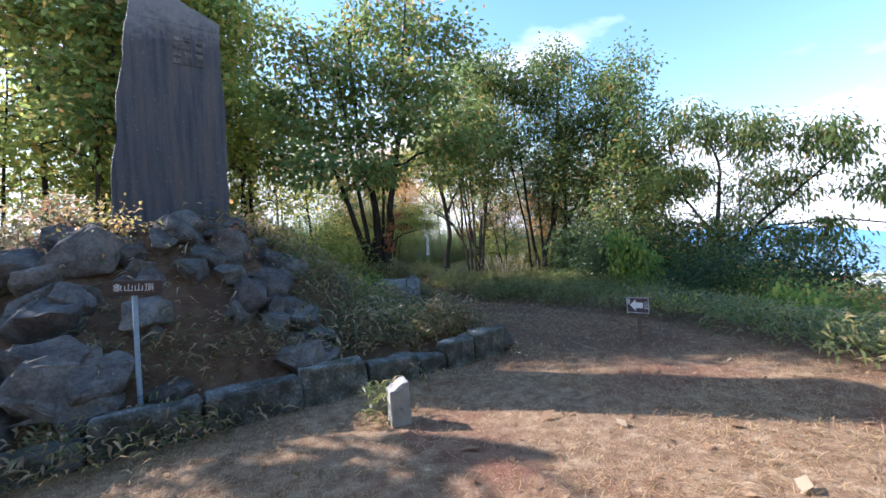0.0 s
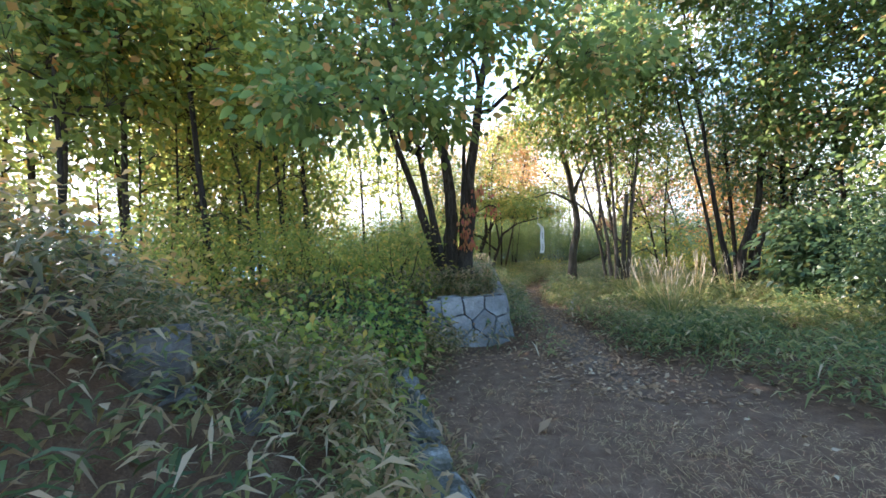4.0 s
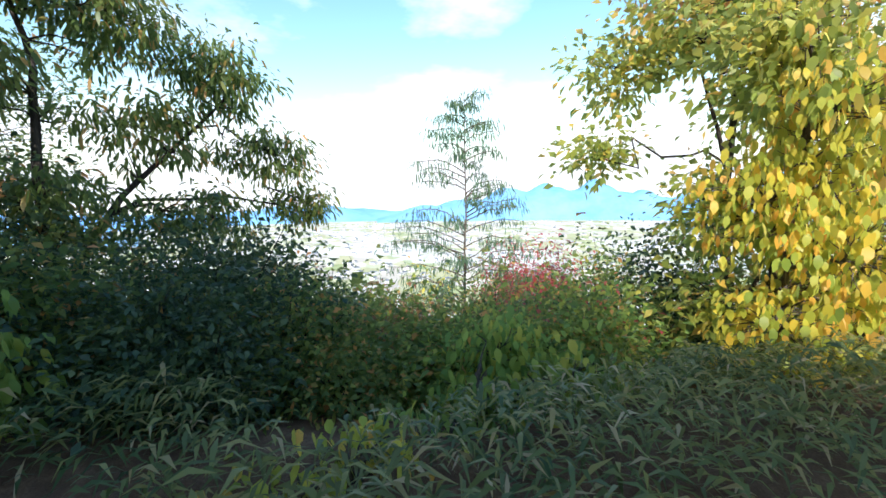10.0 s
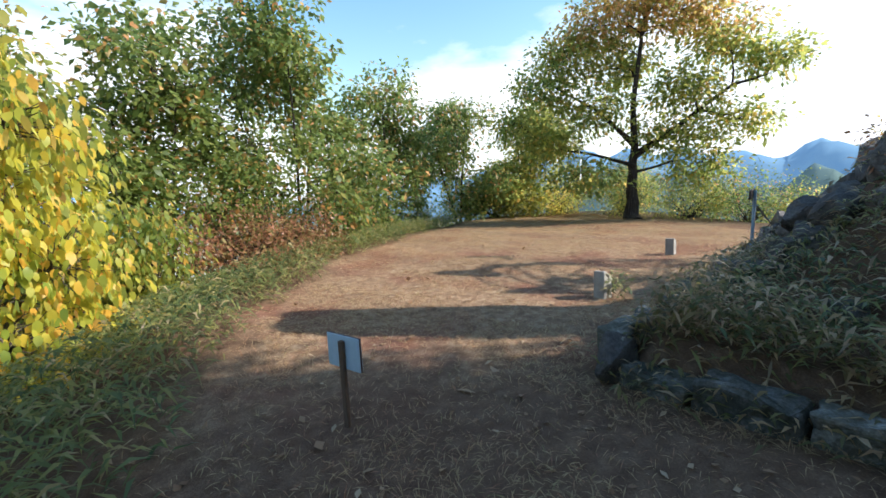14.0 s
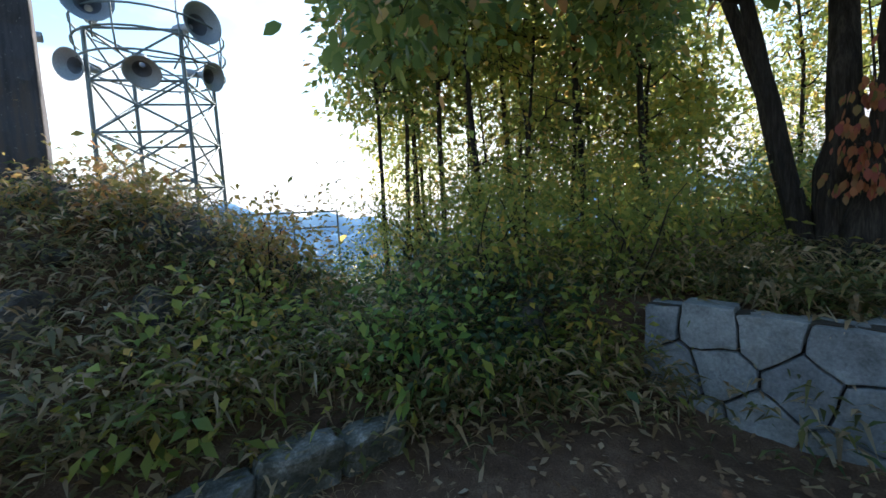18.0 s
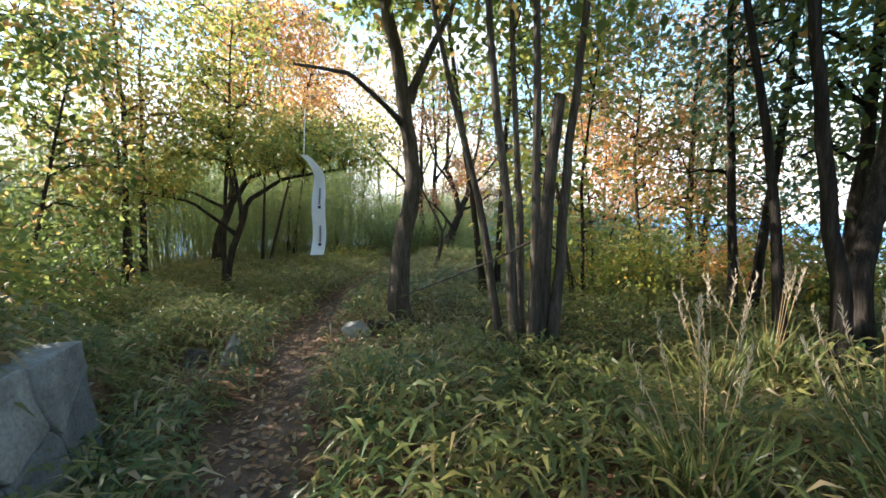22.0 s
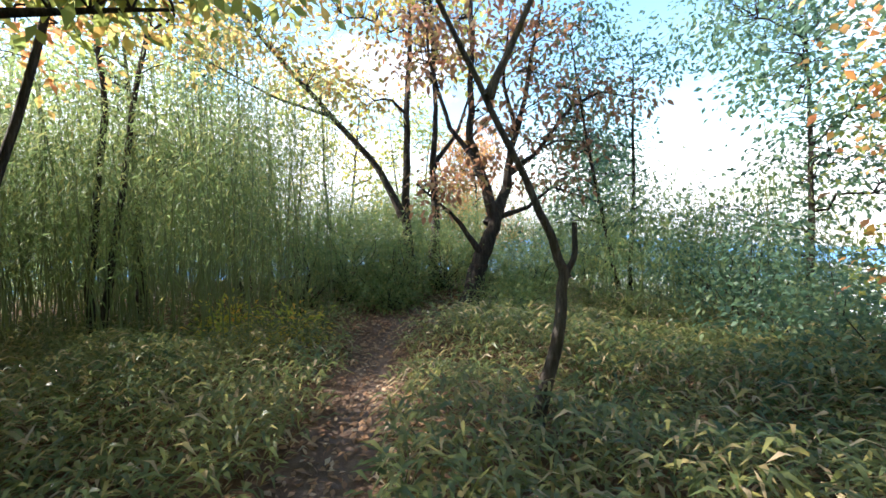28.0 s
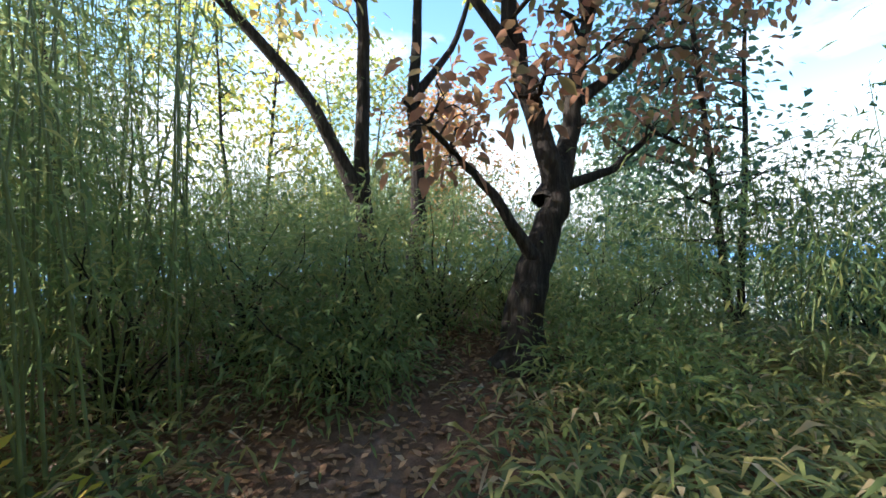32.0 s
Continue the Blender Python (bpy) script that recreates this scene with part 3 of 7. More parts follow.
def tree(x, y, stems, blobs, leaf_mat, label, category="tree", group="", bark=None, leaf=0.12, per=24, clump=0.28, aspect=0.6, flat=0.7,
         droop=0.25, hang=0.0, seed=1, twig=0.012, name="tree", z=None, fine=False, top=None):
    """stems: [(points from the foot, radius at foot, radius at top)]; blobs: [(centre, radii, clumps)] of the crown, from the foot."""
    g = np.random.default_rng(seed)
    bark = bark or BARK
    root = thing(name, pose(x, y, (gz(x, y) if z is None else z) - 0.06), label, category, group)
    attach, arad = [], []
    for pts, r0, r1 in stems:
        p = np.asarray(pts, float)
        t = np.linspace(0, len(p) - 1, max(8, len(p) * 4))
        q = np.stack([np.interp(t, np.arange(len(p)), p[:, k]) for k in range(3)], 1)
        for k in range(2):
            q[:, k] += np.convolve(np.pad(g.normal(size=len(q)) * r0 * 0.55, 2, "edge"), np.ones(5) / 5, "valid") * (t > 0)
        s = t / t[-1]
        r = r0 + (r1 - r0) * s + r0 * 0.55 * np.exp(-s * 16)
        v, f = tubes([(q, r)], 9)
        part("trunk", mesh_from("trunk", v, f, bark, True), bark, root)
        keep = s > 0.25
        attach.append(q[keep])
        arad.append(r[keep])
    attach, arad = np.concatenate(attach), np.concatenate(arad)
    limbs, cents = [], []
    for c, rr, n in blobs:
        c, rr = np.asarray(c, float), np.asarray(rr, float)
        cost = np.linalg.norm(attach - c, axis=1) + 0.9 * np.maximum(0, attach[:, 2] - c[2] + 0.2)
        k = int(np.argmin(cost))
        lim = curve(attach[k], c, 7, 0.08, 0.05, g)
        r = np.linspace(min(arad[k] * 0.62, 0.07), 0.014, 7)
        v, f = tubes([(lim, r)], 6)
        part("limb", mesh_from("limb", v, f, bark, True), bark, root)
        la, lr = np.concatenate([attach, lim[2:]]), np.concatenate([arad, r[2:]])
        d = unit(g.normal(size=(n, 3))) * (g.uniform(0.15, 1, (n, 1)) ** 0.45)
        pts = c + d * rr
        for p in pts:
            cost = np.linalg.norm(la - p, axis=1) + 0.8 * np.maximum(0, la[:, 2] - p[2] + 0.1)
            k = int(np.argmin(cost))
            limbs.append((curve(la[k], p, 4, 0.06, 0.06, g), np.linspace(min(twig, lr[k] * 0.6), 0.003, 4)))
        cents.append(pts)
    if limbs:
        v, f = tubes(limbs, 4, False)
        part("twigwork", mesh_from("twigwork", v, f, bark, True), bark, root)["kind"] = "stuff"
        cents = np.concatenate(cents)
        high = cents[:, 2] + g.normal(size=len(cents)) * 0.5 > (top[1] if top else 1e9)
        for m, pick in ((leaf_mat, ~high), (top[0] if top else leaf_mat, high)):
            if pick.any():
                v, f = leaves_at(cents[pick], per, clump * 0.8, leaf, aspect, flat, droop, hang, g, fine)
                part("crown", mesh_from("crown", v, f, m), m, root, "" if m is leaf_mat else "crown turned yellow and orange")
    return root


def wood_tree(x, y, h, spread, leaf_mat, label, stems=1, lean=(0, 0), clear=0.4, r=0.08, seed=1, clumps=150, blobs=7, **kw):
    """A tree of the open wood: one or more stems and a loose, uneven crown."""
    g = np.random.default_rng(seed + 100)
    st, bl = [], []
    for k in range(stems):
        a = 2 * math.pi * (k / stems) + g.uniform(-0.4, 0.4)
        out = 0.0 if stems == 1 else spread * g.uniform(0.25, 0.5)
        foot = np.array((math.cos(a) * r * 1.4 * (stems > 1), math.sin(a) * r * 1.4 * (stems > 1), 0))
        top = np.array((lean[0] + math.cos(a) * out, lean[1] + math.sin(a) * out, h * g.uniform(0.82, 0.95)))
        mid = foot + (top - foot) * 0.5 + np.array((*g.normal(size=2) * 0.12, 0))
        st.append(([foot, foot * 0.7 + mid * 0.3, mid, mid * 0.45 + top * 0.55, top], r * g.uniform(0.75, 1.1), 0.012))
    for k in range(blobs):
        a = g.uniform(0, 2 * math.pi)
        zz = h * (clear + (1 - clear) * (k + 0.5) / blobs)
        reach = spread * (1.0 - 0.55 * max(0, (zz / h - 0.6) / 0.4)) * g.uniform(0.3, 0.75)
        fr = zz / h
        bl.append(((lean[0] * fr + math.cos(a) * reach, lean[1] * fr + math.sin(a) * reach, zz),
                   (spread * g.uniform(0.4, 0.6), spread * g.uniform(0.4, 0.6), h * (1 - clear) * g.uniform(0.13, 0.22)), clumps // blobs))
    return tree(x, y, st, bl, leaf_mat, label, seed=seed, **kw)


# the tall wood west and north-west of the monument
WESTWOOD = [(-10.6, 9.6, 8.5, 1.6, 0.07), (-9.4, 11.3, 9.0, 1.5, 0.08), (-8.7, 12.0, 8.0, 1.4, 0.06), (-8.2, 13.3, 8.6, 1.6, 0.08), (-6.6, 14.2, 8.2, 1.7, 0.10),
            (-6.0, 12.6, 7.4, 1.5, 0.09), (-7.6, 18.9, 8.0, 1.7, 0.09), (-10.5, 15.0, 9.2, 2.0, 0.09), (-12.6, 16.8, 9.0, 2.2, 0.09), (-11.2, 19.0, 9.4, 2.2, 0.10),
            (-13.6, 13.6, 8.2, 2.0, 0.08), (-9.3, 23.8, 8.6, 1.9, 0.09), (-6.4, 20.6, 7.6, 1.7, 0.09), (-12.8, 25.0, 9.0, 2.2, 0.09)]
for k, (x, y, h, s, r) in enumerate(WESTWOOD):
    wood_tree(x, y, h * 1.2, s * 1.15, (YGREEN, GREEN, YGREEN)[k % 3], "slender oak with thin yellow-green crown in the wood", 1, (rng.uniform(-0.5, 0.5), rng.uniform(-0.5, 0.5)),
              0.42, r, 20 + k, 135, 10, group="wood behind the monument", category="oak tree", leaf=0.16, per=24, clump=0.34)

for k, (x, y, h, s, r) in enumerate([(-7.6, 10.1, 10.0, 1.9, 0.09), (-6.0, 10.6, 9.4, 1.7, 0.08), (-9.4, 9.6, 11.0, 1.8, 0.10), (-8.2, 9.3, 9.8, 1.5, 0.09), (-11.4, 10.0, 12.0, 2.1, 0.10), (-7.0, 8.8, 8.6, 1.3, 0.07), (-7.4, 11.6, 10.4, 2.0, 0.09)]):
    wood_tree(x, y, h, s, (YGREEN, GREEN)[k % 3 == 2], "tall leafy oak shading the clearing", 1, (0, 0), 0.46, r, 220 + k, 160, 12, group="wood behind the monument", category="oak tree", leaf=0.18, per=28, clump=0.32)

for k, (x, y, h, s, r) in enumerate([(-10.0, 14.4, 9.0, 2.0, 0.09), (-11.6, 17.0, 9.4, 2.2, 0.10), (-12.6, 19.4, 9.4, 2.2, 0.10), (-8.4, 15.6, 7.6, 1.8, 0.08), (-12.2, 14.6, 9.0, 2.0, 0.09)]):
    wood_tree(x, y, h, s, (GREEN, YGREEN)[k % 2], "leafy oak deep in the wood", 1, (0, 0), 0.25, r, 340 + k, 210, 12, group="wood behind the monument", category="oak tree", leaf=0.19, per=26, clump=0.34)

# many-stemmed oak on the bank above the stone wall
tree(-2.0, 12.95, [([(0, 0, 0), (-0.03, 0.0, 0.8), (-0.14, 0.1, 2.2), (-0.5, 0.3, 4.6), (-0.8, 0.4, 8.6)], 0.2, 0.03),
                    ([(0.22, 0.03, 0), (0.2, 0.05, 0.9), (0.36, 0.0, 2.4), (0.9, -0.2, 4.8), (1.3, -0.3, 8.8)], 0.18, 0.03),
                    ([(-0.26, 0.02, 0), (-0.45, 0.0, 0.9), (-0.85, -0.05, 2.2), (-1.5, -0.2, 4.4), (-2.0, -0.3, 7.6)], 0.13, 0.025),
                    ([(0.05, 0.2, 0), (0.0, 0.4, 1.4), (0.1, 0.7, 3.4), (0.3, 1.0, 7.0)], 0.08, 0.02), ([(-0.1, -0.12, 0), (-0.3, -0.25, 1.2), (-0.5, -0.5, 2.6), (-0.7, -0.9, 5.0), (-0.9, -1.2, 7.2)], 0.10, 0.02)],
     [((-0.4, -0.2, 6.4), (1.7, 1.5, 0.8), 50), ((1.5, -0.5, 5.8), (1.4, 1.4, 0.8), 46), ((-2.1, -0.5, 5.4), (1.4, 1.4, 0.8), 46), ((0.7, -1.7, 4.5), (1.2, 0.9, 0.5), 26),
      ((-1.0, -1.8, 4.2), (1.2, 0.9, 0.45), 24), ((2.7, -0.8, 4.1), (1.0, 1.0, 0.5), 24), ((0.3, 0.5, 8.6), (1.7, 1.5, 0.9), 50), ((-3.0, -0.4, 3.9), (0.9, 0.8, 0.45), 18),
      ((-1.8, 0.2, 7.6), (1.4, 1.3, 0.7), 36), ((1.9, 0.0, 7.6), (1.4, 1.3, 0.7), 36), ((0.2, -0.9, 3.3), (0.7, 0.5, 0.3), 9), ((-0.7, -3.6, 2.95), (0.9, 0.7, 0.25), 14), ((0.3, -2.6, 3.1), (0.8, 0.7, 0.3), 14)],
     GREEN, "many-stemmed green oak with some rusty leaves above the wall", "oak tree", leaf=0.165, per=38, clump=0.36, seed=3, fine=True, top=None)

tree(-1.62, 12.72, [([(0, 0, 0), (-0.05, 0.03, 0.9), (0.0, 0.0, 1.8), (-0.1, 0.05, 2.6)], 0.018, 0.006)],
     [((0.0, -0.04, 1.05), (0.16, 0.1, 0.12), 12), ((-0.05, -0.04, 1.4), (0.14, 0.1, 0.2), 14), ((0.05, -0.03, 1.75), (0.16, 0.1, 0.16), 12), ((0.35, -0.05, 2.1), (0.25, 0.12, 0.12), 9), ((0.55, 0.0, 1.75), (0.16, 0.1, 0.16), 6)],
     RUST, "creeper with rust-red leaves up the oak's trunk", "vine", leaf=0.06, per=5, clump=0.08, aspect=0.8, droop=0.5, hang=0.4, seed=71, twig=0.005, name="vine", fine=True)

# young growth on the bank west of the trail
for k, (x, y, h, sp) in enumerate([(-4.9, 17.6, 2.6, 1.3), (-5.6, 20.4, 4.4, 1.5)]):
    wood_tree(x, y, h, sp, (YGREEN, GREEN)[k % 2], "young yellow-green oak on the bank above the trail", 2, (0.3, 0.0), 0.15, 0.045, 430 + k, 110, 11, group="young trees on the bank", category="oak tree", leaf=0.13, per=26, clump=0.34)

# oaks east of the trail
tree(3.9, 16.6, [([(0, 0, 0), (-0.05, 0, 1), (-0.3, 0.1, 3), (-0.8, 0.2, 8.4)], 0.09, 0.025), ([(0.25, 0.1, 0), (0.3, 0.1, 1), (0.75, 0.2, 2.2), (1.0, 0.3, 4), (1.3, 0.2, 8.8)], 0.12, 0.03),
                 ([(0.5, 0.3, 0), (0.8, 0.4, 1.2), (1.6, 0.4, 2.6), (2.8, 0.2, 4.8), (3.4, 0, 6.6)], 0.08, 0.02), ([(-0.2, 0.3, 0), (-0.3, 0.4, 2), (-1.0, 0.6, 6)], 0.06, 0.02)],
     [((0.5, -0.3, 7.4), (1.6, 1.4, 0.8), 64), ((2.2, -0.6, 5.8), (1.6, 1.3, 0.7), 62), ((-0.8, -0.2, 5.8), (1.3, 1.2, 0.7), 44), ((3.8, -0.9, 4.6), (1.3, 1.1, 0.6), 46), ((1.2, 0.3, 9.0), (1.3, 1.2, 0.7), 44),
      ((3.2, -0.7, 6.9), (1.1, 1.0, 0.55), 34), ((1.6, -1.2, 3.7), (1.4, 0.9, 0.45), 30), ((4.6, -1.2, 3.1), (1.1, 0.9, 0.4), 26), ((-0.9, 0, 7.8), (1.1, 1.1, 0.6), 30), ((0.6, -0.8, 4.6), (1.1, 0.9, 0.45), 26), ((2.9, 0.3, 8.0), (1.0, 1.0, 0.6), 28), ((-1.8, -0.2, 8.6), (1.5, 1.3, 0.9), 50), ((-2.0, 0.2, 6.6), (1.2, 1.1, 0.7), 36)],
     OAKSHADE, "broad oak with several stems beside the trail, green darkened for shade", "oak tree", leaf=0.16, per=36, clump=0.32, seed=4)
wood_tree(1.9, 21.0, 10.8, 2.9, GREEN, "tall green oak behind the bend of the trail", 2, (0.3, 0.2), 0.4, 0.08, 46, 400, 14, group="trees along the trail", leaf=0.17, per=36, clump=0.34)
wood_tree(6.9, 15.2, 7.6, 1.9, OAKSHADE, "green oak on the slope below the clearing, darkened for shade", 2, (0.3, -0.3), 0.3, 0.08, 47, 220, 10, group="trees along the trail", leaf=0.14, per=40, clump=0.32)
tree(8.5, 12.3, [([(0, 0, 0), (-0.05, 0, 1.19), (-0.1, 0, 2.89), (0.1, 0.0, 4.42), (-0.2, 0.2, 6.12)], 0.10, 0.02), ([(0.05, 0, 1.36), (0.8, -0.5, 2.72), (1.8, -1.2, 3.91), (2.6, -1.8, 4.93)], 0.06, 0.015),
                 ([(0, 0, 2.21), (-0.7, 0.6, 3.74), (-0.9, 0.9, 5.44)], 0.05, 0.015)],
     [((-0.4, 0.4, 5.87), (0.9, 0.9, 0.77), 44), ((0.8, -0.5, 5.27), (0.9, 0.9, 0.68), 40), ((2.2, -1.5, 4.84), (0.9, 0.9, 0.68), 40), ((3.0, -2.0, 3.65), (0.9, 0.9, 0.59), 30), ((1.1, -0.7, 3.74), (0.9, 0.9, 0.59), 26),
      ((3.7, -2.5, 2.63), (0.7, 0.7, 0.42), 24), ((-0.9, 0.5, 4.25), (0.9, 0.9, 0.68), 40), ((1.9, -1.3, 2.29), (1.1, 0.9, 0.51), 30), ((0.2, 0.0, 2.55), (1.0, 0.9, 0.59), 30), ((-1.0, 0.8, 2.72), (0.9, 0.9, 0.59), 26)],
     OAKSHADE, "open chestnut-leaved oak with drooping narrow leaves on the slope", "oak tree", leaf=0.14, per=40, clump=0.24, aspect=0.36, droop=0.5, hang=0.2, seed=5, twig=0.016, fine=True)

# trees round the clearing
tree(10.2, 0.6, [([(0, 0, 0), (0, 0, 2), (0.2, 0, 4.2), (-0.1, 0.2, 6.4), (0.2, 0.4, 9)], 0.14, 0.03), ([(0, 0, 3.2), (-0.8, 0.9, 4.6), (-1.6, 2.2, 6.2)], 0.07, 0.02), ([(0, 0, 3.6), (0.2, -1.2, 5.4), (0.2, -2.2, 7)], 0.07, 0.02)],
     [((0, 0.2, 8.4), (1.8, 1.8, 0.9), 80), ((-1.4, 1.9, 7.0), (1.2, 1.4, 0.7), 50), ((0.4, -2.0, 7.4), (1.4, 1.4, 0.9), 55), ((-1.0, 3.2, 6.3), (0.7, 0.8, 0.5), 24), ((-0.9, -0.4, 6.0), (1.3, 1.3, 0.6), 40),
      ((0.2, 1.6, 9.2), (1.4, 1.2, 0.6), 40), ((-0.8, -2.6, 5.4), (1.0, 1.0, 0.6), 30), ((-1.2, 3.6, 4.8), (0.5, 0.5, 0.35), 12)],
     YGREEN, "tall yellowing oak at the edge of the slope", "oak tree", leaf=0.17, per=36, clump=0.33, seed=6, top=(AUTUMN, 7.6))
wood_tree(4.8, -4.8, 7.2, 3.0, GREEN, "rounded green tree at the edge of the clearing", 3, (0.2, 0), 0.2, 0.07, 41, 420, 14, group="trees round the clearing", leaf=0.19, per=40, clump=0.30)
wood_tree(2.2, -8.4, 6.4, 2.5, GREEN, "rounded green tree at the edge of the clearing", 3, (0, 0), 0.15, 0.06, 42, 320, 12, group="trees round the clearing", leaf=0.19, per=40, clump=0.30)
wood_tree(-1.6, -11.4, 5.6, 2.5, GREEN, "small oak with forked stems at the far side of the clearing", 3, (0, 0), 0.15, 0.06, 43, 300, 12, group="trees round the clearing", leaf=0.19, per=40, clump=0.30)
wood_tree(-5.4, -12.0, 5.2, 2.5, YGREEN, "small yellow-green tree at the far side of the clearing", 2, (0, 0), 0.1, 0.06, 44, 300, 12, group="trees round the clearing", leaf=0.19, per=40, clump=0.30)
wood_tree(7.8, -2.6, 7.0, 2.3, GREEN, "leafy green tree on the slope", 2, (0, 0), 0.1, 0.06, 45, 320, 12, group="trees round the clearing", leaf=0.19, per=40, clump=0.30)
OAK_STEMS = [([(0, 0, 0), (0.05, 0, 0.9), (-0.05, 0, 2.0), (0.15, 0.1, 3.6), (0.0, 0.2, 6.2)], 0.20, 0.04), ([(0, 0, 1.9), (-1.0, 0.4, 2.6), (-2.2, 0.9, 3.6), (-3.0, 1.2, 3.8)], 0.09, 0.03),
                  ([(0, 0, 2.2), (1.0, -0.3, 3.2), (2.2, -0.8, 4.0)], 0.08, 0.02), ([(0, 0, 1.6), (1.3, -0.2, 2.0), (2.4, -0.6, 2.2)], 0.06, 0.02)]
OAK_BLOBS = [((0.2, 0.2, 6.3), (1.2, 1.2, 0.8), 60), ((0.9, -0.4, 5.5), (1.0, 1.0, 0.7), 44), ((-0.9, 0.5, 5.6), (1.0, 1.0, 0.7), 44), ((1.8, -0.6, 4.7), (0.9, 0.9, 0.6), 36), ((-1.9, 0.8, 4.9), (0.9, 0.9, 0.6), 36), ((-3.0, 1.2, 4.2), (0.8, 0.8, 0.5), 28),
             ((2.5, -0.8, 3.9), (0.9, 0.9, 0.5), 30), ((0.1, -0.6, 4.5), (1.0, 0.9, 0.6), 36), ((-1.2, 0.4, 3.6), (1.0, 0.9, 0.6), 36), ((1.2, -0.2, 3.2), (1.0, 0.9, 0.55), 34), ((2.4, -0.6, 2.4), (1.0, 0.9, 0.5), 30), ((-2.3, 1.0, 2.7), (0.9, 0.9, 0.5), 28),
             ((-0.6, 0.3, 2.4), (0.9, 0.9, 0.5), 28), ((1.5, -0.4, 1.4), (1.1, 1.0, 0.45), 30), ((-1.5, 0.6, 1.6), (0.9, 0.9, 0.45), 24), ((3.2, -1.0, 3.0), (0.6, 0.6, 0.35), 14)]
GROW = 1.36
tree(-7.6, -6.4, [([tuple(GROW * c for c in q) for q in pts], r0 * 1.25, r1) for pts, r0, r1 in OAK_STEMS],
     [(tuple(GROW * e for e in c), tuple(GROW * e for e in rr), int(n * 1.5)) for c, rr, n in OAK_BLOBS],
     YGREEN, "spreading old oak with yellow-orange top beside the lawn", "oak tree", leaf=0.19, per=30, clump=0.34, seed=7, top=(AUTUMN, 7.0))

# trees along the trail
tree(-3.4, 22.6, [([(0, 0, 0), (0.22, 0, 1.0), (0.55, -0.05, 2.0), (1.3, -0.1, 2.45), (2.5, -0.2, 2.65)], 0.085, 0.02), ([(0.42, 0, 1.6), (0.3, 0.1, 2.6), (0.0, 0.2, 3.7)], 0.05, 0.015), ([(0.3, 0, 1.3), (-0.5, -0.1, 2.0), (-1.5, -0.2, 2.2)], 0.04, 0.012)],
     [((1.0, -0.1, 2.9), (0.9, 0.8, 0.28), 56), ((2.2, -0.2, 3.0), (0.8, 0.7, 0.25), 48), ((0.1, 0.1, 3.5), (0.9, 0.8, 0.4), 52), ((1.6, 0.2, 3.5), (0.7, 0.6, 0.25), 30), ((-1.3, -0.1, 2.4), (0.9, 0.7, 0.25), 40), ((-0.6, 0.2, 3.0), (0.8, 0.7, 0.3), 30), ((3.0, -0.2, 2.85), (0.45, 0.5, 0.18), 18)],
     YGREEN, "leaning tree with flat layered green crown arching over the trail", "tree", leaf=0.10, per=26, clump=0.24, aspect=0.5, seed=72)
wood_tree(-3.6, 26.2, 8.0, 2.2, ORANGE, "young maple with thin orange crown before the bamboo", 2, (0.9, 0.0), 0.52, 0.05, 401, 210, 12, group="trees along the trail", leaf=0.11, per=30, clump=0.36)
tree(0.22, 19.35, [([(0, 0, 0), (0.03, 0, 1.2), (0.09, 0, 2.2), (-0.02, 0, 3.4), (-0.3, 0.1, 5.2), (-0.6, 0.2, 7.6)], 0.145, 0.06), ([(0.1, 0, 3.2), (0.7, -0.3, 4.4), (1.3, -0.6, 6.0)], 0.06, 0.02),
                   ([(0.02, 0, 2.9), (-0.6, -1.0, 3.2), (-1.02, -1.9, 2.95)], 0.04, 0.012)],
     [((-0.6, 0.1, 7.4), (1.8, 1.8, 0.9), 60), ((1.3, -0.6, 6.0), (1.4, 1.4, 0.8), 46), ((-1.6, -0.6, 5.6), (1.2, 1.2, 0.6), 34)],
     YGREEN, "tall single-stemmed oak with grey furrowed bark by the trail", "oak tree", bark=BARK_GREY, leaf=0.15, per=26, clump=0.38, seed=8)
CLUMP = [((0.0, 0.0), (-0.55, -0.3), 5.6, 0.06), ((0.14, -0.12), (-0.15, -0.5), 6.4, 0.055), ((0.26, 0.05), (0.22, 0.0), 2.9, 0.075), ((0.34, -0.02), (0.9, 0.3), 7.0, 0.062), ((-0.12, 0.1), (-1.0, 0.3), 5.4, 0.05), ((0.1, 0.2), (0.1, 0.7), 6.2, 0.05)]
tree(1.3, 17.65, [([(fx, fy, 0), (fx + lx * 0.2, fy + ly * 0.2, h * 0.28), (fx + lx * 0.55, fy + ly * 0.55, h * 0.6), (fx + lx, fy + ly, h)], r, r * (0.8 if h < 4 else 0.35)) for (fx, fy), (lx, ly), h, r in CLUMP],
     [((-0.6, -0.3, 6.2), (1.3, 1.2, 0.7), 36), ((0.8, 0.3, 6.8), (1.3, 1.2, 0.7), 40), ((-0.9, 0.4, 4.9), (1.0, 1.0, 0.5), 24), ((1.4, 0.2, 5.4), (0.9, 0.9, 0.5), 24), ((0.1, -0.4, 4.4), (1.3, 1.0, 0.6), 34), ((-1.6, 0.4, 6.0), (1.2, 1.1, 0.7), 34), ((0.1, 0.4, 7.6), (1.3, 1.2, 0.7), 40)],
     GREEN, "clump of slender stems from one root with a broken-off stub", "tree", bark=BARK_GREY, leaf=0.15, per=30, clump=0.36, seed=9)
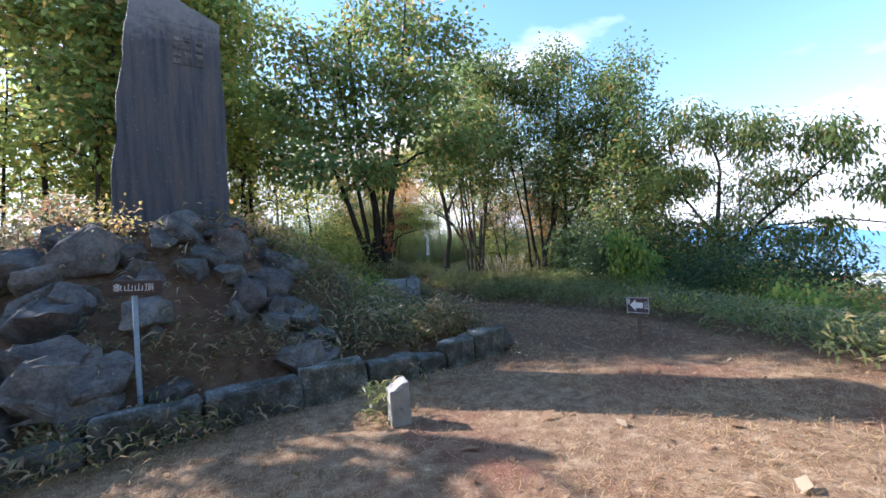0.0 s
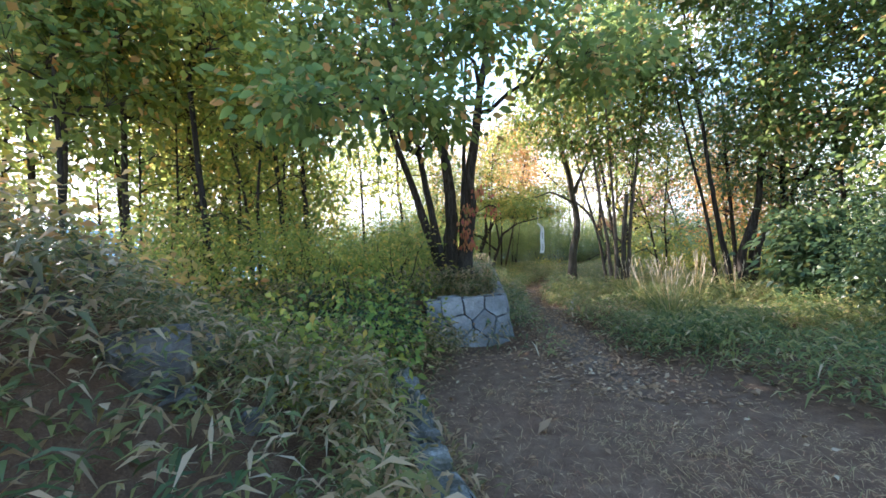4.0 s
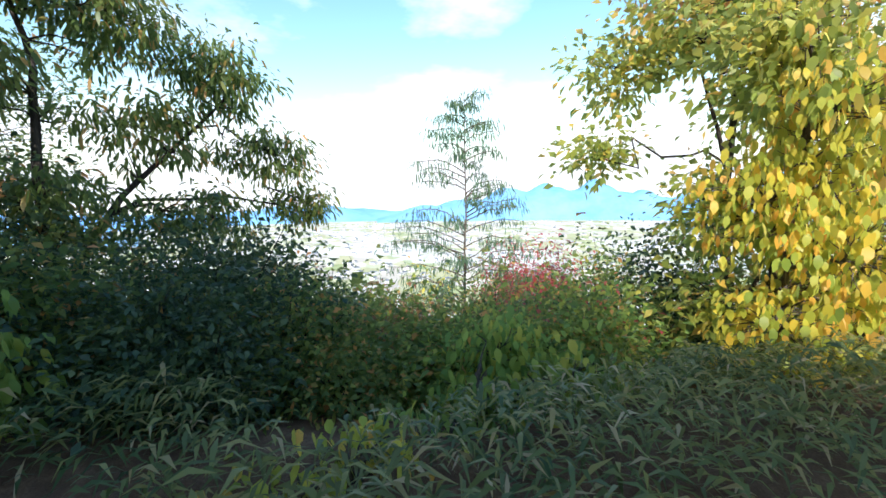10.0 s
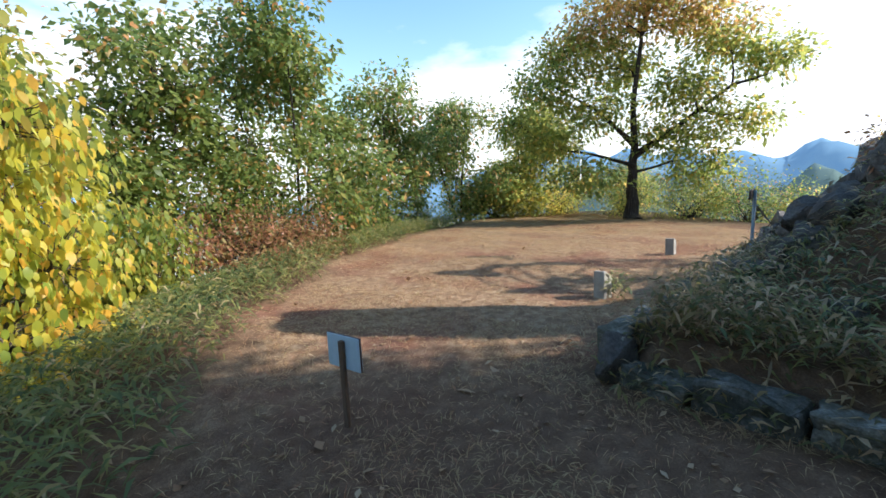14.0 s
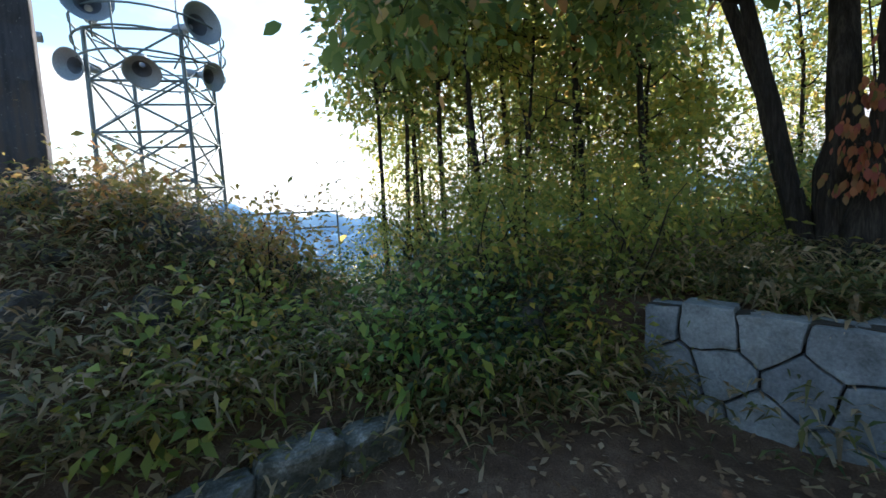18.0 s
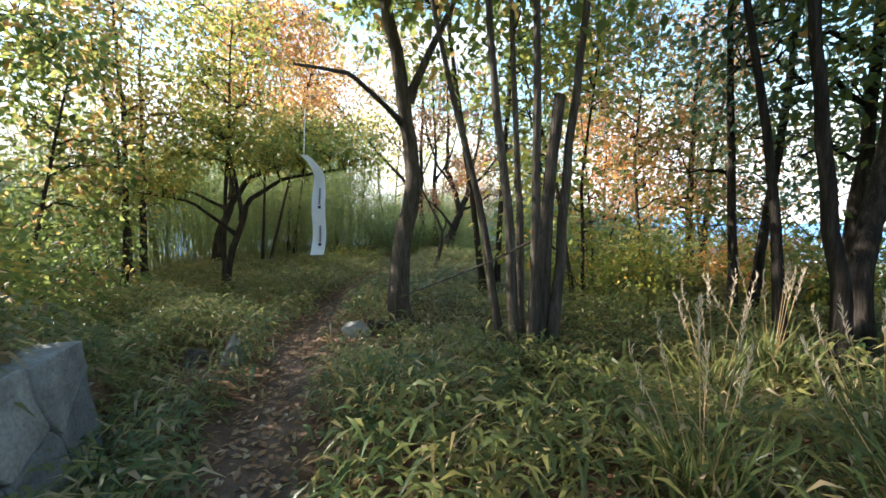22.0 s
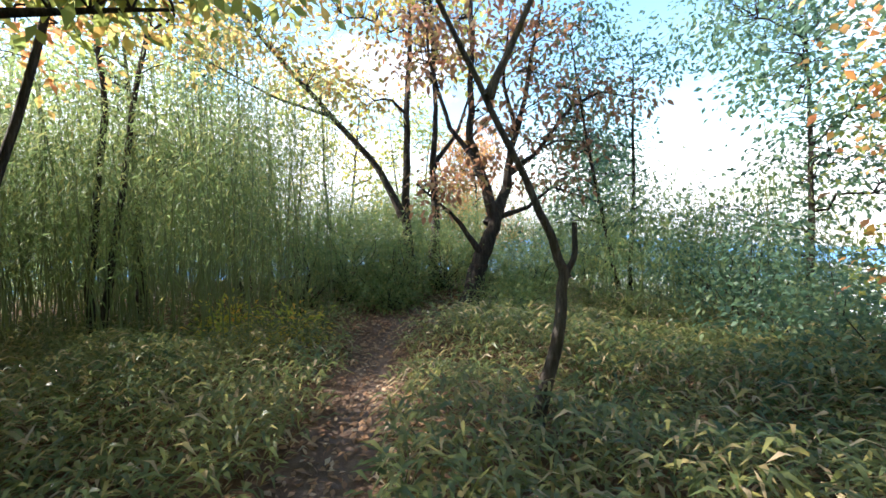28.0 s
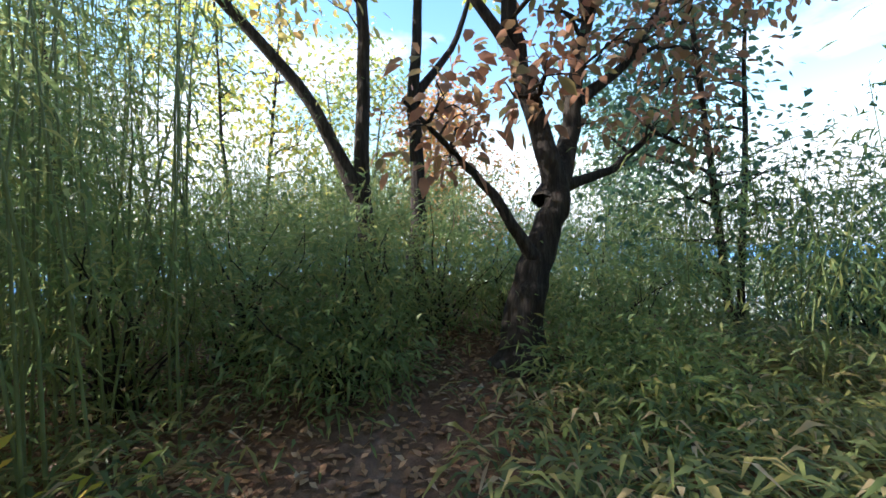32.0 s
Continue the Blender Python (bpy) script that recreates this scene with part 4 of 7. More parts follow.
for k, (x, y, h, s, r, mat, lab) in enumerate([(4.7, 18.4, 7.4, 1.9, 0.09, GREEN, "leaning green oak east of the trail"), (5.3, 17.7, 7.8, 1.8, 0.10, BLUEGREEN, "forked tree with green crown east of the trail"),
                                               (6.2, 16.2, 7.0, 1.8, 0.08, GREEN, "slender green oak east of the trail"), (6.9, 21.8, 6.4, 1.9, 0.10, ORANGE, "oak turning orange and rust on the slope"),
                                               (5.6, 21.8, 6.4, 1.7, 0.06, AUTUMN, "slim tree with rust-gold leaves"), (-3.7, 23.4, 6.6, 1.6, 0.055, YGREEN, "slim tree with yellow-green leaves"),
                                               (-6.0, 24.4, 7.0, 1.8, 0.10, YGREEN, "dark-stemmed tree before the bamboo"),
                                               (-5.2, 22.4, 7.6, 1.6, 0.07, AUTUMN, "tall thin tree with yellow leaves"), (7.4, 26.6, 6.6, 2.0, 0.07, BLUEGREEN, "fresh green tree beyond the bamboo grass"),
                                               (6.0, 29.2, 6.2, 1.9, 0.07, BLUEGREEN, "fresh green tree beyond the bamboo grass"), (9.0, 23.8, 7.2, 2.1, 0.08, BLUEGREEN, "fresh green tree on the slope"),
                                               (-3.7, 30.9, 6.6, 1.5, 0.10, BAMBOO, "dark leaning trunk among the bamboo"), (-2.4, 34.0, 8.0, 1.4, 0.08, BLUEGREEN, "straight tree rising out of the bamboo"),
                                               (5.0, 35.5, 5.0, 1.8, 0.07, ORANGE, "rust-coloured tree beyond the bamboo"), (7.6, 33.0, 5.0, 1.7, 0.07, BLUEGREEN, "leafy tree behind the slope bamboo"),
                                               (8.6, 19.2, 6.6, 2.0, 0.08, GREEN, "green tree on the slope below the trail"), (11.5, 15.5, 7.0, 2.2, 0.09, GREEN, "green tree on the slope below the trail")]):
    wood_tree(x, y, h, s, mat, lab, 1 if k % 3 else 2, (rng.uniform(-0.8, 0.8), rng.uniform(-0.4, 0.4)), 0.5 if abs(x) < 5 and 20 < y < 27 else 0.28, r, 60 + k, 220 if mat is BLUEGREEN else 170, 12, group="trees along the trail", leaf=0.115, per=26 if mat in (BLUEGREEN, GREEN) else 24, clump=0.36)
for k, (x, y, h, s, mat) in enumerate([(0.2, 36.0, 7.6, 2.1, YELLOW), (3.0, 37.0, 6.6, 2.0, YGREEN), (-1.8, 38.0, 8.0, 2.1, YGREEN), (5.8, 38.0, 6.2, 2.0, ORANGE), (-5.0, 37.0, 8.6, 2.2, YGREEN), (-8.0, 34.0, 8.4, 2.2, GREEN)]):
    wood_tree(x, y, h, s, mat, "slender tree with thin autumn crown beyond the bamboo", 2, (0, 0), 0.35, 0.07, 240 + k, 130, 10, group="trees along the trail", leaf=0.15, per=18, clump=0.34)
tree(-4.8, 25.9, [([(0, 0, 0), (0.1, 0, 1.2), (0.45, 0, 2.2), (1.0, -0.1, 2.9), (2.2, -0.2, 3.3), (3.4, -0.3, 3.5)], 0.15, 0.012), ([(0.35, 0, 2.0), (-0.6, 0.1, 2.5), (-2.2, 0.1, 2.7)], 0.05, 0.015), ([(0.5, 0, 2.3), (0.4, 0.2, 3.6), (0.8, 0.3, 5.4), (1.6, 0.3, 8.0)], 0.08, 0.02)],
     [((1.0, -0.1, 3.8), (0.9, 0.8, 0.6), 30), ((2.4, -0.2, 4.0), (1.0, 0.8, 0.55), 34), ((3.6, -0.3, 4.1), (0.9, 0.8, 0.4), 28), ((-1.0, 0.0, 3.3), (1.1, 0.8, 0.6), 26), ((-0.2, 0.2, 4.5), (1.0, 0.9, 0.6), 26), ((-2.2, 0.1, 2.9), (0.8, 0.7, 0.4), 18), ((0.3, 0.3, 5.6), (1.0, 0.9, 0.6), 26), ((1.2, 0.2, 6.6), (1.5, 1.2, 0.8), 44), ((2.6, 0.0, 7.4), (1.4, 1.1, 0.8), 40), ((0.0, 0.4, 7.4), (1.2, 1.0, 0.7), 34)],
     YGREEN, "leaning tree with arching limb and golden top over the trail", "tree", leaf=0.14, per=24, clump=0.32, seed=15, top=(AUTUMN, 5.2))
wood_tree(-3.4, 28.6, 8.4, 1.9, AUTUMN, "slim tree with high golden-orange crown", 2, (0.5, 0.3), 0.55, 0.06, 291, 110, 10, group="trees along the trail", leaf=0.13, per=18, clump=0.36)
tree(1.52, 24.58, [([(-0.26, 0, 0), (-0.14, 0, 0.5), (-0.02, 0.0, 1.0), (0.03, 0, 1.3), (-0.10, 0, 1.62), (-0.35, 0, 2.1), (-0.85, 0.1, 3.1), (-1.2, 0.1, 3.7)], 0.058, 0.014), ([(0.03, 0, 1.28), (0.10, 0, 1.44), (0.11, 0, 1.70)], 0.026, 0.020),
                  ([(-0.6, 0, 2.6), (-0.3, -0.1, 3.3), (0.1, -0.1, 4.2)], 0.03, 0.012)], [((-1.4, 0.1, 4.1), (0.8, 0.8, 0.4), 8)],
     GREEN, "bare leaning dead tree with a snapped stub beside the trail", "dead tree", bark=BARK_GREY, leaf=0.12, per=10, clump=0.2, seed=10)
tree(2.35, 29.0, [([(0, 0, 0), (0.12, 0, 0.6), (0.35, 0.05, 1.2), (0.5, 0.1, 1.6), (0.35, 0.1, 2.4), (0.15, 0.1, 3.2), (0.2, 0.1, 4.4), (0.1, 0.1, 6.4)], 0.19, 0.03), ([(0.48, 0.1, 1.55), (0.85, 0.2, 2.3), (0.9, 0.2, 3.0), (1.2, 0.2, 3.8), (1.6, 0.1, 6.0)], 0.12, 0.025),
                  ([(0.25, 0, 1.0), (-0.2, 0, 1.6), (-0.5, 0.1, 1.9), (-1.0, 0, 2.3)], 0.06, 0.015), ([(0.9, 0.2, 2.6), (1.5, 0.1, 3.0), (2.2, 0.1, 3.9), (2.9, 0, 4.3), (3.7, -0.1, 4.2)], 0.06, 0.012), ([(0.6, 0.1, 1.7), (1.2, 0, 1.9), (1.7, -0.1, 2.3), (2.4, -0.2, 2.1)], 0.055, 0.012),
                  ([(0.3, 0.1, 2.6), (-0.3, 0.2, 3.4), (-0.7, 0.2, 4.6), (-0.8, 0.1, 6.0)], 0.06, 0.015), ([(1.1, 0.2, 3.5), (0.7, 0, 4.3), (0.8, -0.1, 5.6)], 0.05, 0.012)],
     [((0.1, 0, 5.4), (1.1, 1.0, 0.8), 34), ((1.5, 0, 5.2), (1.0, 1.0, 0.8), 30), ((0.9, -0.2, 3.6), (1.0, 0.9, 0.7), 26), ((2.6, 0, 4.2), (0.9, 0.8, 0.5), 18), ((-0.8, -0.1, 2.2), (0.5, 0.5, 0.4), 12), ((1.7, 0, 2.4), (0.7, 0.6, 0.3), 12),
      ((-0.8, 0.1, 4.8), (0.8, 0.8, 0.7), 24), ((3.4, -0.1, 4.1), (0.6, 0.5, 0.4), 10), ((0.8, 0, 6.6), (1.1, 1.0, 0.6), 26), ((0.2, -0.2, 2.6), (0.6, 0.5, 0.4), 10), ((2.3, -0.2, 3.2), (0.6, 0.5, 0.4), 9)],
     BROWN, "gnarled oak with rust-brown withered leaves at the bend", "oak tree", leaf=0.13, per=15, clump=0.22, aspect=0.55, droop=0.4, seed=11, twig=0.024, fine=True)
tree(1.55, 31.2, [([(0, 0, 0), (0.02, 0, 1.5), (0.05, 0, 3), (0.1, 0, 5), (0.15, 0, 7.4)], 0.13, 0.04), ([(-0.02, 0, 1.6), (-0.7, 0, 2.9), (-1.8, 0.1, 4.1), (-3.0, 0.2, 5.4), (-3.8, 0.2, 6.4)], 0.09, 0.025), ([(-1.6, 0.1, 3.9), (-2.8, 0, 4.2), (-4.2, 0, 4.9)], 0.04, 0.012)],
     [((-2.2, 0.2, 5.0), (1.2, 1.0, 0.6), 30), ((-0.8, 0, 4.4), (0.9, 0.9, 0.6), 20), ((0.8, 0, 5.6), (1.0, 1.0, 0.6), 24), ((-3.4, 0.2, 6.0), (1.5, 1.2, 0.7), 44), ((-1.4, 0, 6.2), (1.4, 1.2, 0.7), 40), ((0.3, 0, 7.2), (1.4, 1.2, 0.7), 40), ((-4.0, 0, 4.9), (0.8, 0.8, 0.4), 16), ((-2.5, 0, 7.6), (2.0, 1.6, 0.9), 70), ((-0.8, 0.2, 8.6), (1.8, 1.5, 0.9), 60), ((-4.6, 0, 7.4), (1.6, 1.4, 0.8), 50)],
     AUTUMN, "oak with a long slanting limb and golden leaves", "oak tree", leaf=0.14, per=14, clump=0.32, seed=12, fine=True)
tree(2.1, 30.75, [([(0, 0, 0), (0.02, 0, 1.5), (0.0, 0, 2.8), (0.1, 0, 4.2), (0.0, 0, 7.0)], 0.12, 0.03), ([(0.02, 0, 2.8), (0.6, 0, 3.6), (1.0, 0, 4.8)], 0.06, 0.02)],
     [((0.1, 0, 6.6), (1.4, 1.2, 0.8), 40), ((1.1, 0, 5.2), (1.0, 1.0, 0.6), 24)], YELLOW, "straight dark-stemmed oak with golden leaves", "oak tree", leaf=0.14, per=14, clump=0.32, seed=13, fine=True)


for k, (x, y, h, s, mat) in enumerate([
                                       (5.4, 23.4, 5.8, 1.7, ORANGE), (3.0, 19.6, 5.0, 1.3, YGREEN), (8.2, 25.0, 5.6, 1.9, YGREEN), (-8.6, 27.0, 6.4, 2.0, YGREEN), (-11.2, 22.6, 6.6, 2.1, YELLOW), (-5.6, 11.2, 5.6, 1.6, YGREEN),
                                       (-8.2, 10.8, 6.0, 1.8, YGREEN), (-12.6, 10.4, 6.4, 2.0, GREEN), (6.2, 13.6, 4.2, 1.5, GREEN)]):
    wood_tree(x, y, h, s, mat, "young autumn tree filling the wood's middle storey", 2, (rng.uniform(-0.5, 0.5), 0.0), 0.22, 0.04, 270 + k, 110, 11, group="young trees in the wood", leaf=0.13, per=20, clump=0.36)


# ---- shrubs, vines and undergrowth ----
def shrub(x, y, rx, ry, h, leaf_mat, label, n=90, per=26, leaf=0.11, aspect=0.6, seed=1, name="shrub", category="shrub", lift=0.0, clump=0.16, droop=0.25, hang=0.0, group="", fine=False):
    g = np.random.default_rng(seed + 500)
    z0 = gz(x, y)
    root = thing(name, pose(x, y, z0 - 0.05), label, category, group)
    d = unit(g.normal(size=(n, 3))) * (g.uniform(0.2, 1, (n, 1)) ** 0.4)
    c = d * np.array((rx, ry, h * 0.5)) * (1 + 0.25 * np.sin(d[:, :1] * 5 + seed) * np.cos(d[:, 1:2] * 4)) + np.array((0, 0, h * 0.5 + lift))
    c = c * (1 + (g.uniform(size=(n, 1)) < 0.22) * g.uniform(0.05, 0.4, (n, 1)))          # stray sprays
    gr = ground(x + c[:, 0], y + c[:, 1]) - z0
    c[:, 2] = np.maximum(c[:, 2], gr + 0.12)
    stems = [(curve((g.normal() * 0.1 * rx, g.normal() * 0.1 * ry, 0), p, 5, 0.05, 0.05, g), np.linspace(0.016, 0.004, 5)) for p in c[::3]]
    v, f = tubes(stems, 4, False)
    part("stemwork", mesh_from("stemwork", v, f, BARK, True), BARK, root)["kind"] = "stuff"
    v, f = leaves_at(c, int(per * 1.7), clump * 1.1, leaf, aspect, 0.8, droop, hang, g, fine)
    part("foliage", mesh_from("foliage", v, f, leaf_mat), leaf_mat, root)
    return root


def vine(x, y, lobes, mat, label, seed, leaf=0.13, upper=None):
    """A climber hanging in lobes over a stump or a small tree."""
    top = max(c[2] for c, rr, n in lobes)
    tree(x, y, [([(0, 0, 0), (0.06, 0.03, top * 0.35), (-0.05, 0.05, top * 0.7), (0.02, 0, top)], 0.05, 0.02)], lobes, mat, label, "vine", bark=BARK_GREY, leaf=leaf, per=9, clump=0.17,
         aspect=0.8, flat=0.9, droop=0.5, hang=0.5, seed=seed, twig=0.01, name="vine", fine=True, top=upper)


vine(5.0, 10.85, [((-0.2, 0.0, 1.45), (0.26, 0.25, 0.25), 34), ((0.05, -0.05, 1.15), (0.32, 0.3, 0.3), 46), ((0.35, -0.1, 0.85), (0.3, 0.3, 0.3), 40), ((-0.2, -0.1, 0.7), (0.32, 0.3, 0.3), 40), ((0.25, -0.3, 0.4), (0.4, 0.35, 0.25), 44),
                 ((-0.1, -0.35, 0.25), (0.4, 0.3, 0.2), 30)], VINE, "bright green climbing vine over a stump beside the clearing", 1, 0.088)
shrub(4.9, 14.4, 0.9, 0.8, 2.1, DARK, "dark green broad-leaved shrub under the oak", 130, 16, 0.15, 0.6, 2, clump=0.2, droop=0.4, fine=True)
shrub(8.6, 10.4, 1.5, 1.3, 2.2, DARK, "dark evergreen thicket on the slope", 260, 34, 0.13, 0.5, 3, clump=0.24)
shrub(9.6, 8.6, 1.3, 1.3, 1.8, GREEN, "green thicket on the slope", 260, 34, 0.13, 0.5, 4, clump=0.24)
for k, (x, y, rx, ry, h, mat) in enumerate([(6.5, 10.1, 0.9, 0.8, 1.4, DARK), (7.0, 8.9, 0.8, 0.7, 1.3, GREEN), (6.6, 11.8, 0.9, 0.9, 1.5, DARK), (7.8, 9.7, 1.1, 1.1, 1.9, DARK), (5.9, 9.4, 0.5, 0.5, 0.7, DARK), (6.2, 8.3, 0.5, 0.5, 0.6, GREEN), (7.4, 10.9, 0.8, 0.8, 1.7, GREEN),
                                             (7.7, 7.6, 0.7, 0.7, 1.2, BROWN), (6.3, 6.9, 0.45, 0.45, 0.8, VINE), (7.2, 6.4, 0.5, 0.5, 1.0, YGREEN), (5.3, 12.5, 0.9, 0.9, 1.8, DARK), (4.8, 11.9, 0.6, 0.6, 1.2, DARK), (5.7, 13.4, 0.9, 0.9, 2.2, DARK), (6.6, 5.7, 0.6, 0.6, 0.9, GREEN)]):
    shrub(x, y, rx, ry, h, mat, "russet-leaved bush below the rim" if mat is BROWN else "dark evergreen bush close below the rim" if mat is DARK else "leafy green bush close below the rim", int(190 * rx), 26, 0.085, 0.45, 410 + k, clump=0.22, group="bushes below the rim")
shrub(6.8, 14.4, 1.2, 1.2, 2.0, DARK, "dark evergreen thicket below the oak", 110, 30, 0.12, 0.4, 5, clump=0.24)
shrub(11.4, 8.0, 1.0, 1.0, 2.3, BROWN, "shrub with russet and purple leaves", 110, 24, 0.12, 0.6, 6, clump=0.22)
shrub(9.0, 5.9, 0.8, 0.8, 2.3, GREEN, "fine-leaved green bush below the edge", 90, 28, 0.09, 0.35, 7, clump=0.2)
shrub(9.6, 7.0, 0.35, 0.35, 2.3, YELLOW, "thin shrub with clear yellow leaves", 26, 16, 0.10, 0.5, 8)
shrub(12.4, 4.2, 1.15, 1.15, 2.2, RED, "red-leaved sumac tree on the slope", 220, 30, 0.13, 0.4, 9, "sumac", "tree", lift=1.2, clump=0.2, droop=0.4)
shrub(10.6, 3.2, 0.9, 1.0, 2.6, YGREEN, "pale yellow-green shrub on the slope", 70, 20, 0.10, 0.5, 10, clump=0.2)
vine(6.2, 3.6, [((0.1, 0.1, 3.7), (0.6, 0.6, 0.45), 50), ((-0.35, 0.1, 2.8), (0.65, 0.6, 0.55), 76), ((0.25, -0.5, 3.0), (0.65, 0.65, 0.5), 60), ((0.0, 0.4, 2.0), (0.65, 0.6, 0.55), 80), ((-0.45, -0.2, 1.4), (0.6, 0.6, 0.55), 76),
                ((0.3, -0.8, 2.0), (0.55, 0.6, 0.55), 60), ((-0.3, 0.4, 0.75), (0.6, 0.55, 0.45), 62), ((0.3, -1.4, 2.4), (0.45, 0.6, 0.5), 44), ((-0.2, -0.6, 0.6), (0.6, 0.6, 0.4), 50)], YELLOW, "yellow-leaved climbing vine at the clearing's edge", 11, 0.088, upper=(YGREEN, 3.1))
vine(5.5, 7.1, [((0, 0, 0.3), (0.35, 0.4, 0.2), 26), ((0.35, -0.3, 0.55), (0.3, 0.35, 0.25), 30), ((-0.3, 0.3, 0.2), (0.35, 0.4, 0.14), 20), ((0.1, -0.8, 0.35), (0.35, 0.4, 0.2), 26)], VINE, "creeper with round yellow-green leaves on the slope", 21, 0.085)
vine(4.6, 8.0, [((0, 0, 0.15), (0.4, 0.4, 0.12), 16), ((-0.3, 0.4, 0.12), (0.3, 0.3, 0.1), 12)], YELLOW, "low creeper with round yellowing leaves at the rim", 22, 0.085)
tree(6.6, 3.3, [([(0, 0, 0), (0.1, 0, 1.5), (-0.1, 0.2, 3.2), (0.2, 0.1, 4.6)], 0.07, 0.02)], [((-0.1, 0.6, 3.6), (0.7, 0.6, 0.5), 26), ((0.5, 0.1, 4.6), (0.7, 0.7, 0.5), 28), ((0.3, -0.9, 3.5), (0.6, 0.7, 0.5), 24), ((0.3, 0.7, 2.2), (0.5, 0.5, 0.5), 20),
     ((0.2, -1.1, 2.3), (0.6, 0.6, 0.5), 20), ((0.1, 0.7, 1.0), (0.5, 0.5, 0.4), 16)], YGREEN, "small tree carrying the yellow vine", "tree", leaf=0.15, per=22, clump=0.24, seed=14)
shrub(7.75, 5.3, 0.8, 0.7, 1.3, RED, "red-leaved sumac bush on the slope", 70, 16, 0.12, 0.4, 15, "sumac", "shrub", clump=0.2, droop=0.4)
shrub(8.8, 1.9, 1.1, 1.2, 3.6, GREEN, "tall green bush behind the vine", 110, 28, 0.13, 0.5, 13, clump=0.24)
shrub(6.3, 0.8, 0.7, 0.8, 2.2, YGREEN, "yellow-green bush at the clearing's edge", 140, 12, 0.11, 0.6, 14, hang=0.4)
for k, (x, y, mat, h, rr) in enumerate([(6.4, 11.2, GREEN, 1.2, 0.9), (6.9, 9.4, DARK, 1.3, 1.0), (7.2, 8.0, GREEN, 1.2, 1.0), (7.4, 6.6, GREEN, 1.0, 0.8), (6.9, 5.4, VINE, 1.0, 0.8), (8.2, 4.4, GREEN, 1.8, 1.0), (10.2, 6.6, YGREEN, 1.7, 1.0),
                                        (7.6, 12.6, DARK, 2.2, 1.2), (10.6, 9.8, DARK, 2.2, 1.3), (11.6, 5.6, YGREEN, 2.0, 1.1), (10.2, 4.6, DARK, 2.2, 1.0), (12.6, 7.0, BROWN, 1.8, 1.2), (9.0, 3.2, DARK, 2.4, 1.0), (8.0, 0.4, GREEN, 2.6, 1.1),
                                        (13.6, 9.4, DARK, 2.4, 1.5), (14.2, 5.0, GREEN, 2.2, 1.5), (12.0, 11.8, DARK, 2.2, 1.5), (13.4, 2.4, YGREEN, 2.4, 1.3), (9.8, -1.2, GREEN, 3.0, 1.3), (6.6, 7.4, GREEN, 0.8, 0.6), (6.4, 9.6, GREEN, 0.7, 0.5)]):
    shrub(x, y, rr, rr, h, mat, "dense leafy bush covering the slope below the clearing", int(90 * rr), 26, 0.12, 0.55, 120 + k, clump=0.2, group="bushes on the slope")
for k, (x, y, mat, h) in enumerate([(5.4, -0.6, RED, 1.1), (5.6, -2.2, GREEN, 2.2), (4.6, -2.0, RED, 0.9), (4.0, -3.6, GREEN, 1.4), (3.0, -6.4, GREEN, 1.5), (1.6, -8.8, GREEN, 1.2), (0.0, -10.4, YGREEN, 1.1), (-3.6, -12.2, YGREEN, 1.4),
                                    (-6.6, -10.8, YELLOW, 1.2), (-8.6, -8.4, YGREEN, 1.5), (-9.8, -6.0, YGREEN, 1.3), (-10.6, -4.2, GREEN, 1.2), (-11.0, -2.0, YGREEN, 1.0), (-9.6, -9.6, GREEN, 1.6), (1.0, -10.8, GREEN, 1.8), (-2.4, -13.4, GREEN, 1.9), (-5.0, -13.8, GREEN, 2.0), (-7.6, -12.6, YGREEN, 2.0), (-10.4, -10.8, GREEN, 2.0), (-12.0, -7.4, GREEN, 1.6), (-12.6, -4.0, GREEN, 1.4), (6.6, -4.4, GREEN, 2.4), (4.8, -7.0, GREEN, 2.2), (3.2, -10.6, GREEN, 2.0)]):
    shrub(x, y, 1.35, 1.35, h * 1.35, BROWN if mat is RED else mat, "waist-high bush along the rim of the clearing", 110, 22, 0.10, 0.5, 20 + k, clump=0.2, group="bushes round the clearing")
for k, (x, y, h, mat) in enumerate([(-2.7, 9.6, 0.55, DARK), (-3.6, 8.7, 0.55, GREEN), (-5.6, 9.6, 1.8, YGREEN), (-4.2, 10.8, 1.5, YGREEN), (-7.0, 11.0, 2.2, GREEN), (-3.3, 12.6, 1.6, YGREEN), (-3.5, 15.0, 1.3, GREEN), (-3.6, 16.6, 1.3, YGREEN), (-4.6, 19.0, 1.4, GREEN), (-5.0, 12.4, 2.0, YGREEN), (-7.8, 9.0, 1.8, YGREEN), (-9.0, 7.6, 1.8, DARK), (-4.2, 14.6, 1.8, YGREEN),
                                    (-4.6, 17.6, 1.5, YGREEN), (-5.6, 18.4, 1.8, YGREEN), (-7.6, 14.8, 2.0, GREEN), (6.2, 18.8, 1.3, YGREEN), (5.2, 20.6, 1.4, YGREEN), (3.6, 20.0, 1.2, YGREEN), (6.6, 24.0, 1.8, BLUEGREEN), (5.6, 26.2, 1.9, BLUEGREEN),
                                    (4.6, 24.6, 1.2, BLUEGREEN), (8.0, 22.0, 1.8, YGREEN), (7.2, 28.4, 2.2, BLUEGREEN), (6.8, 20.2, 1.2, ORANGE)]):
    shrub(x, y, 1.0, 1.0, h, mat, "loose undergrowth bush in the wood", 75, 28, 0.085, 0.5, 50 + k, clump=0.24, group="undergrowth bushes")


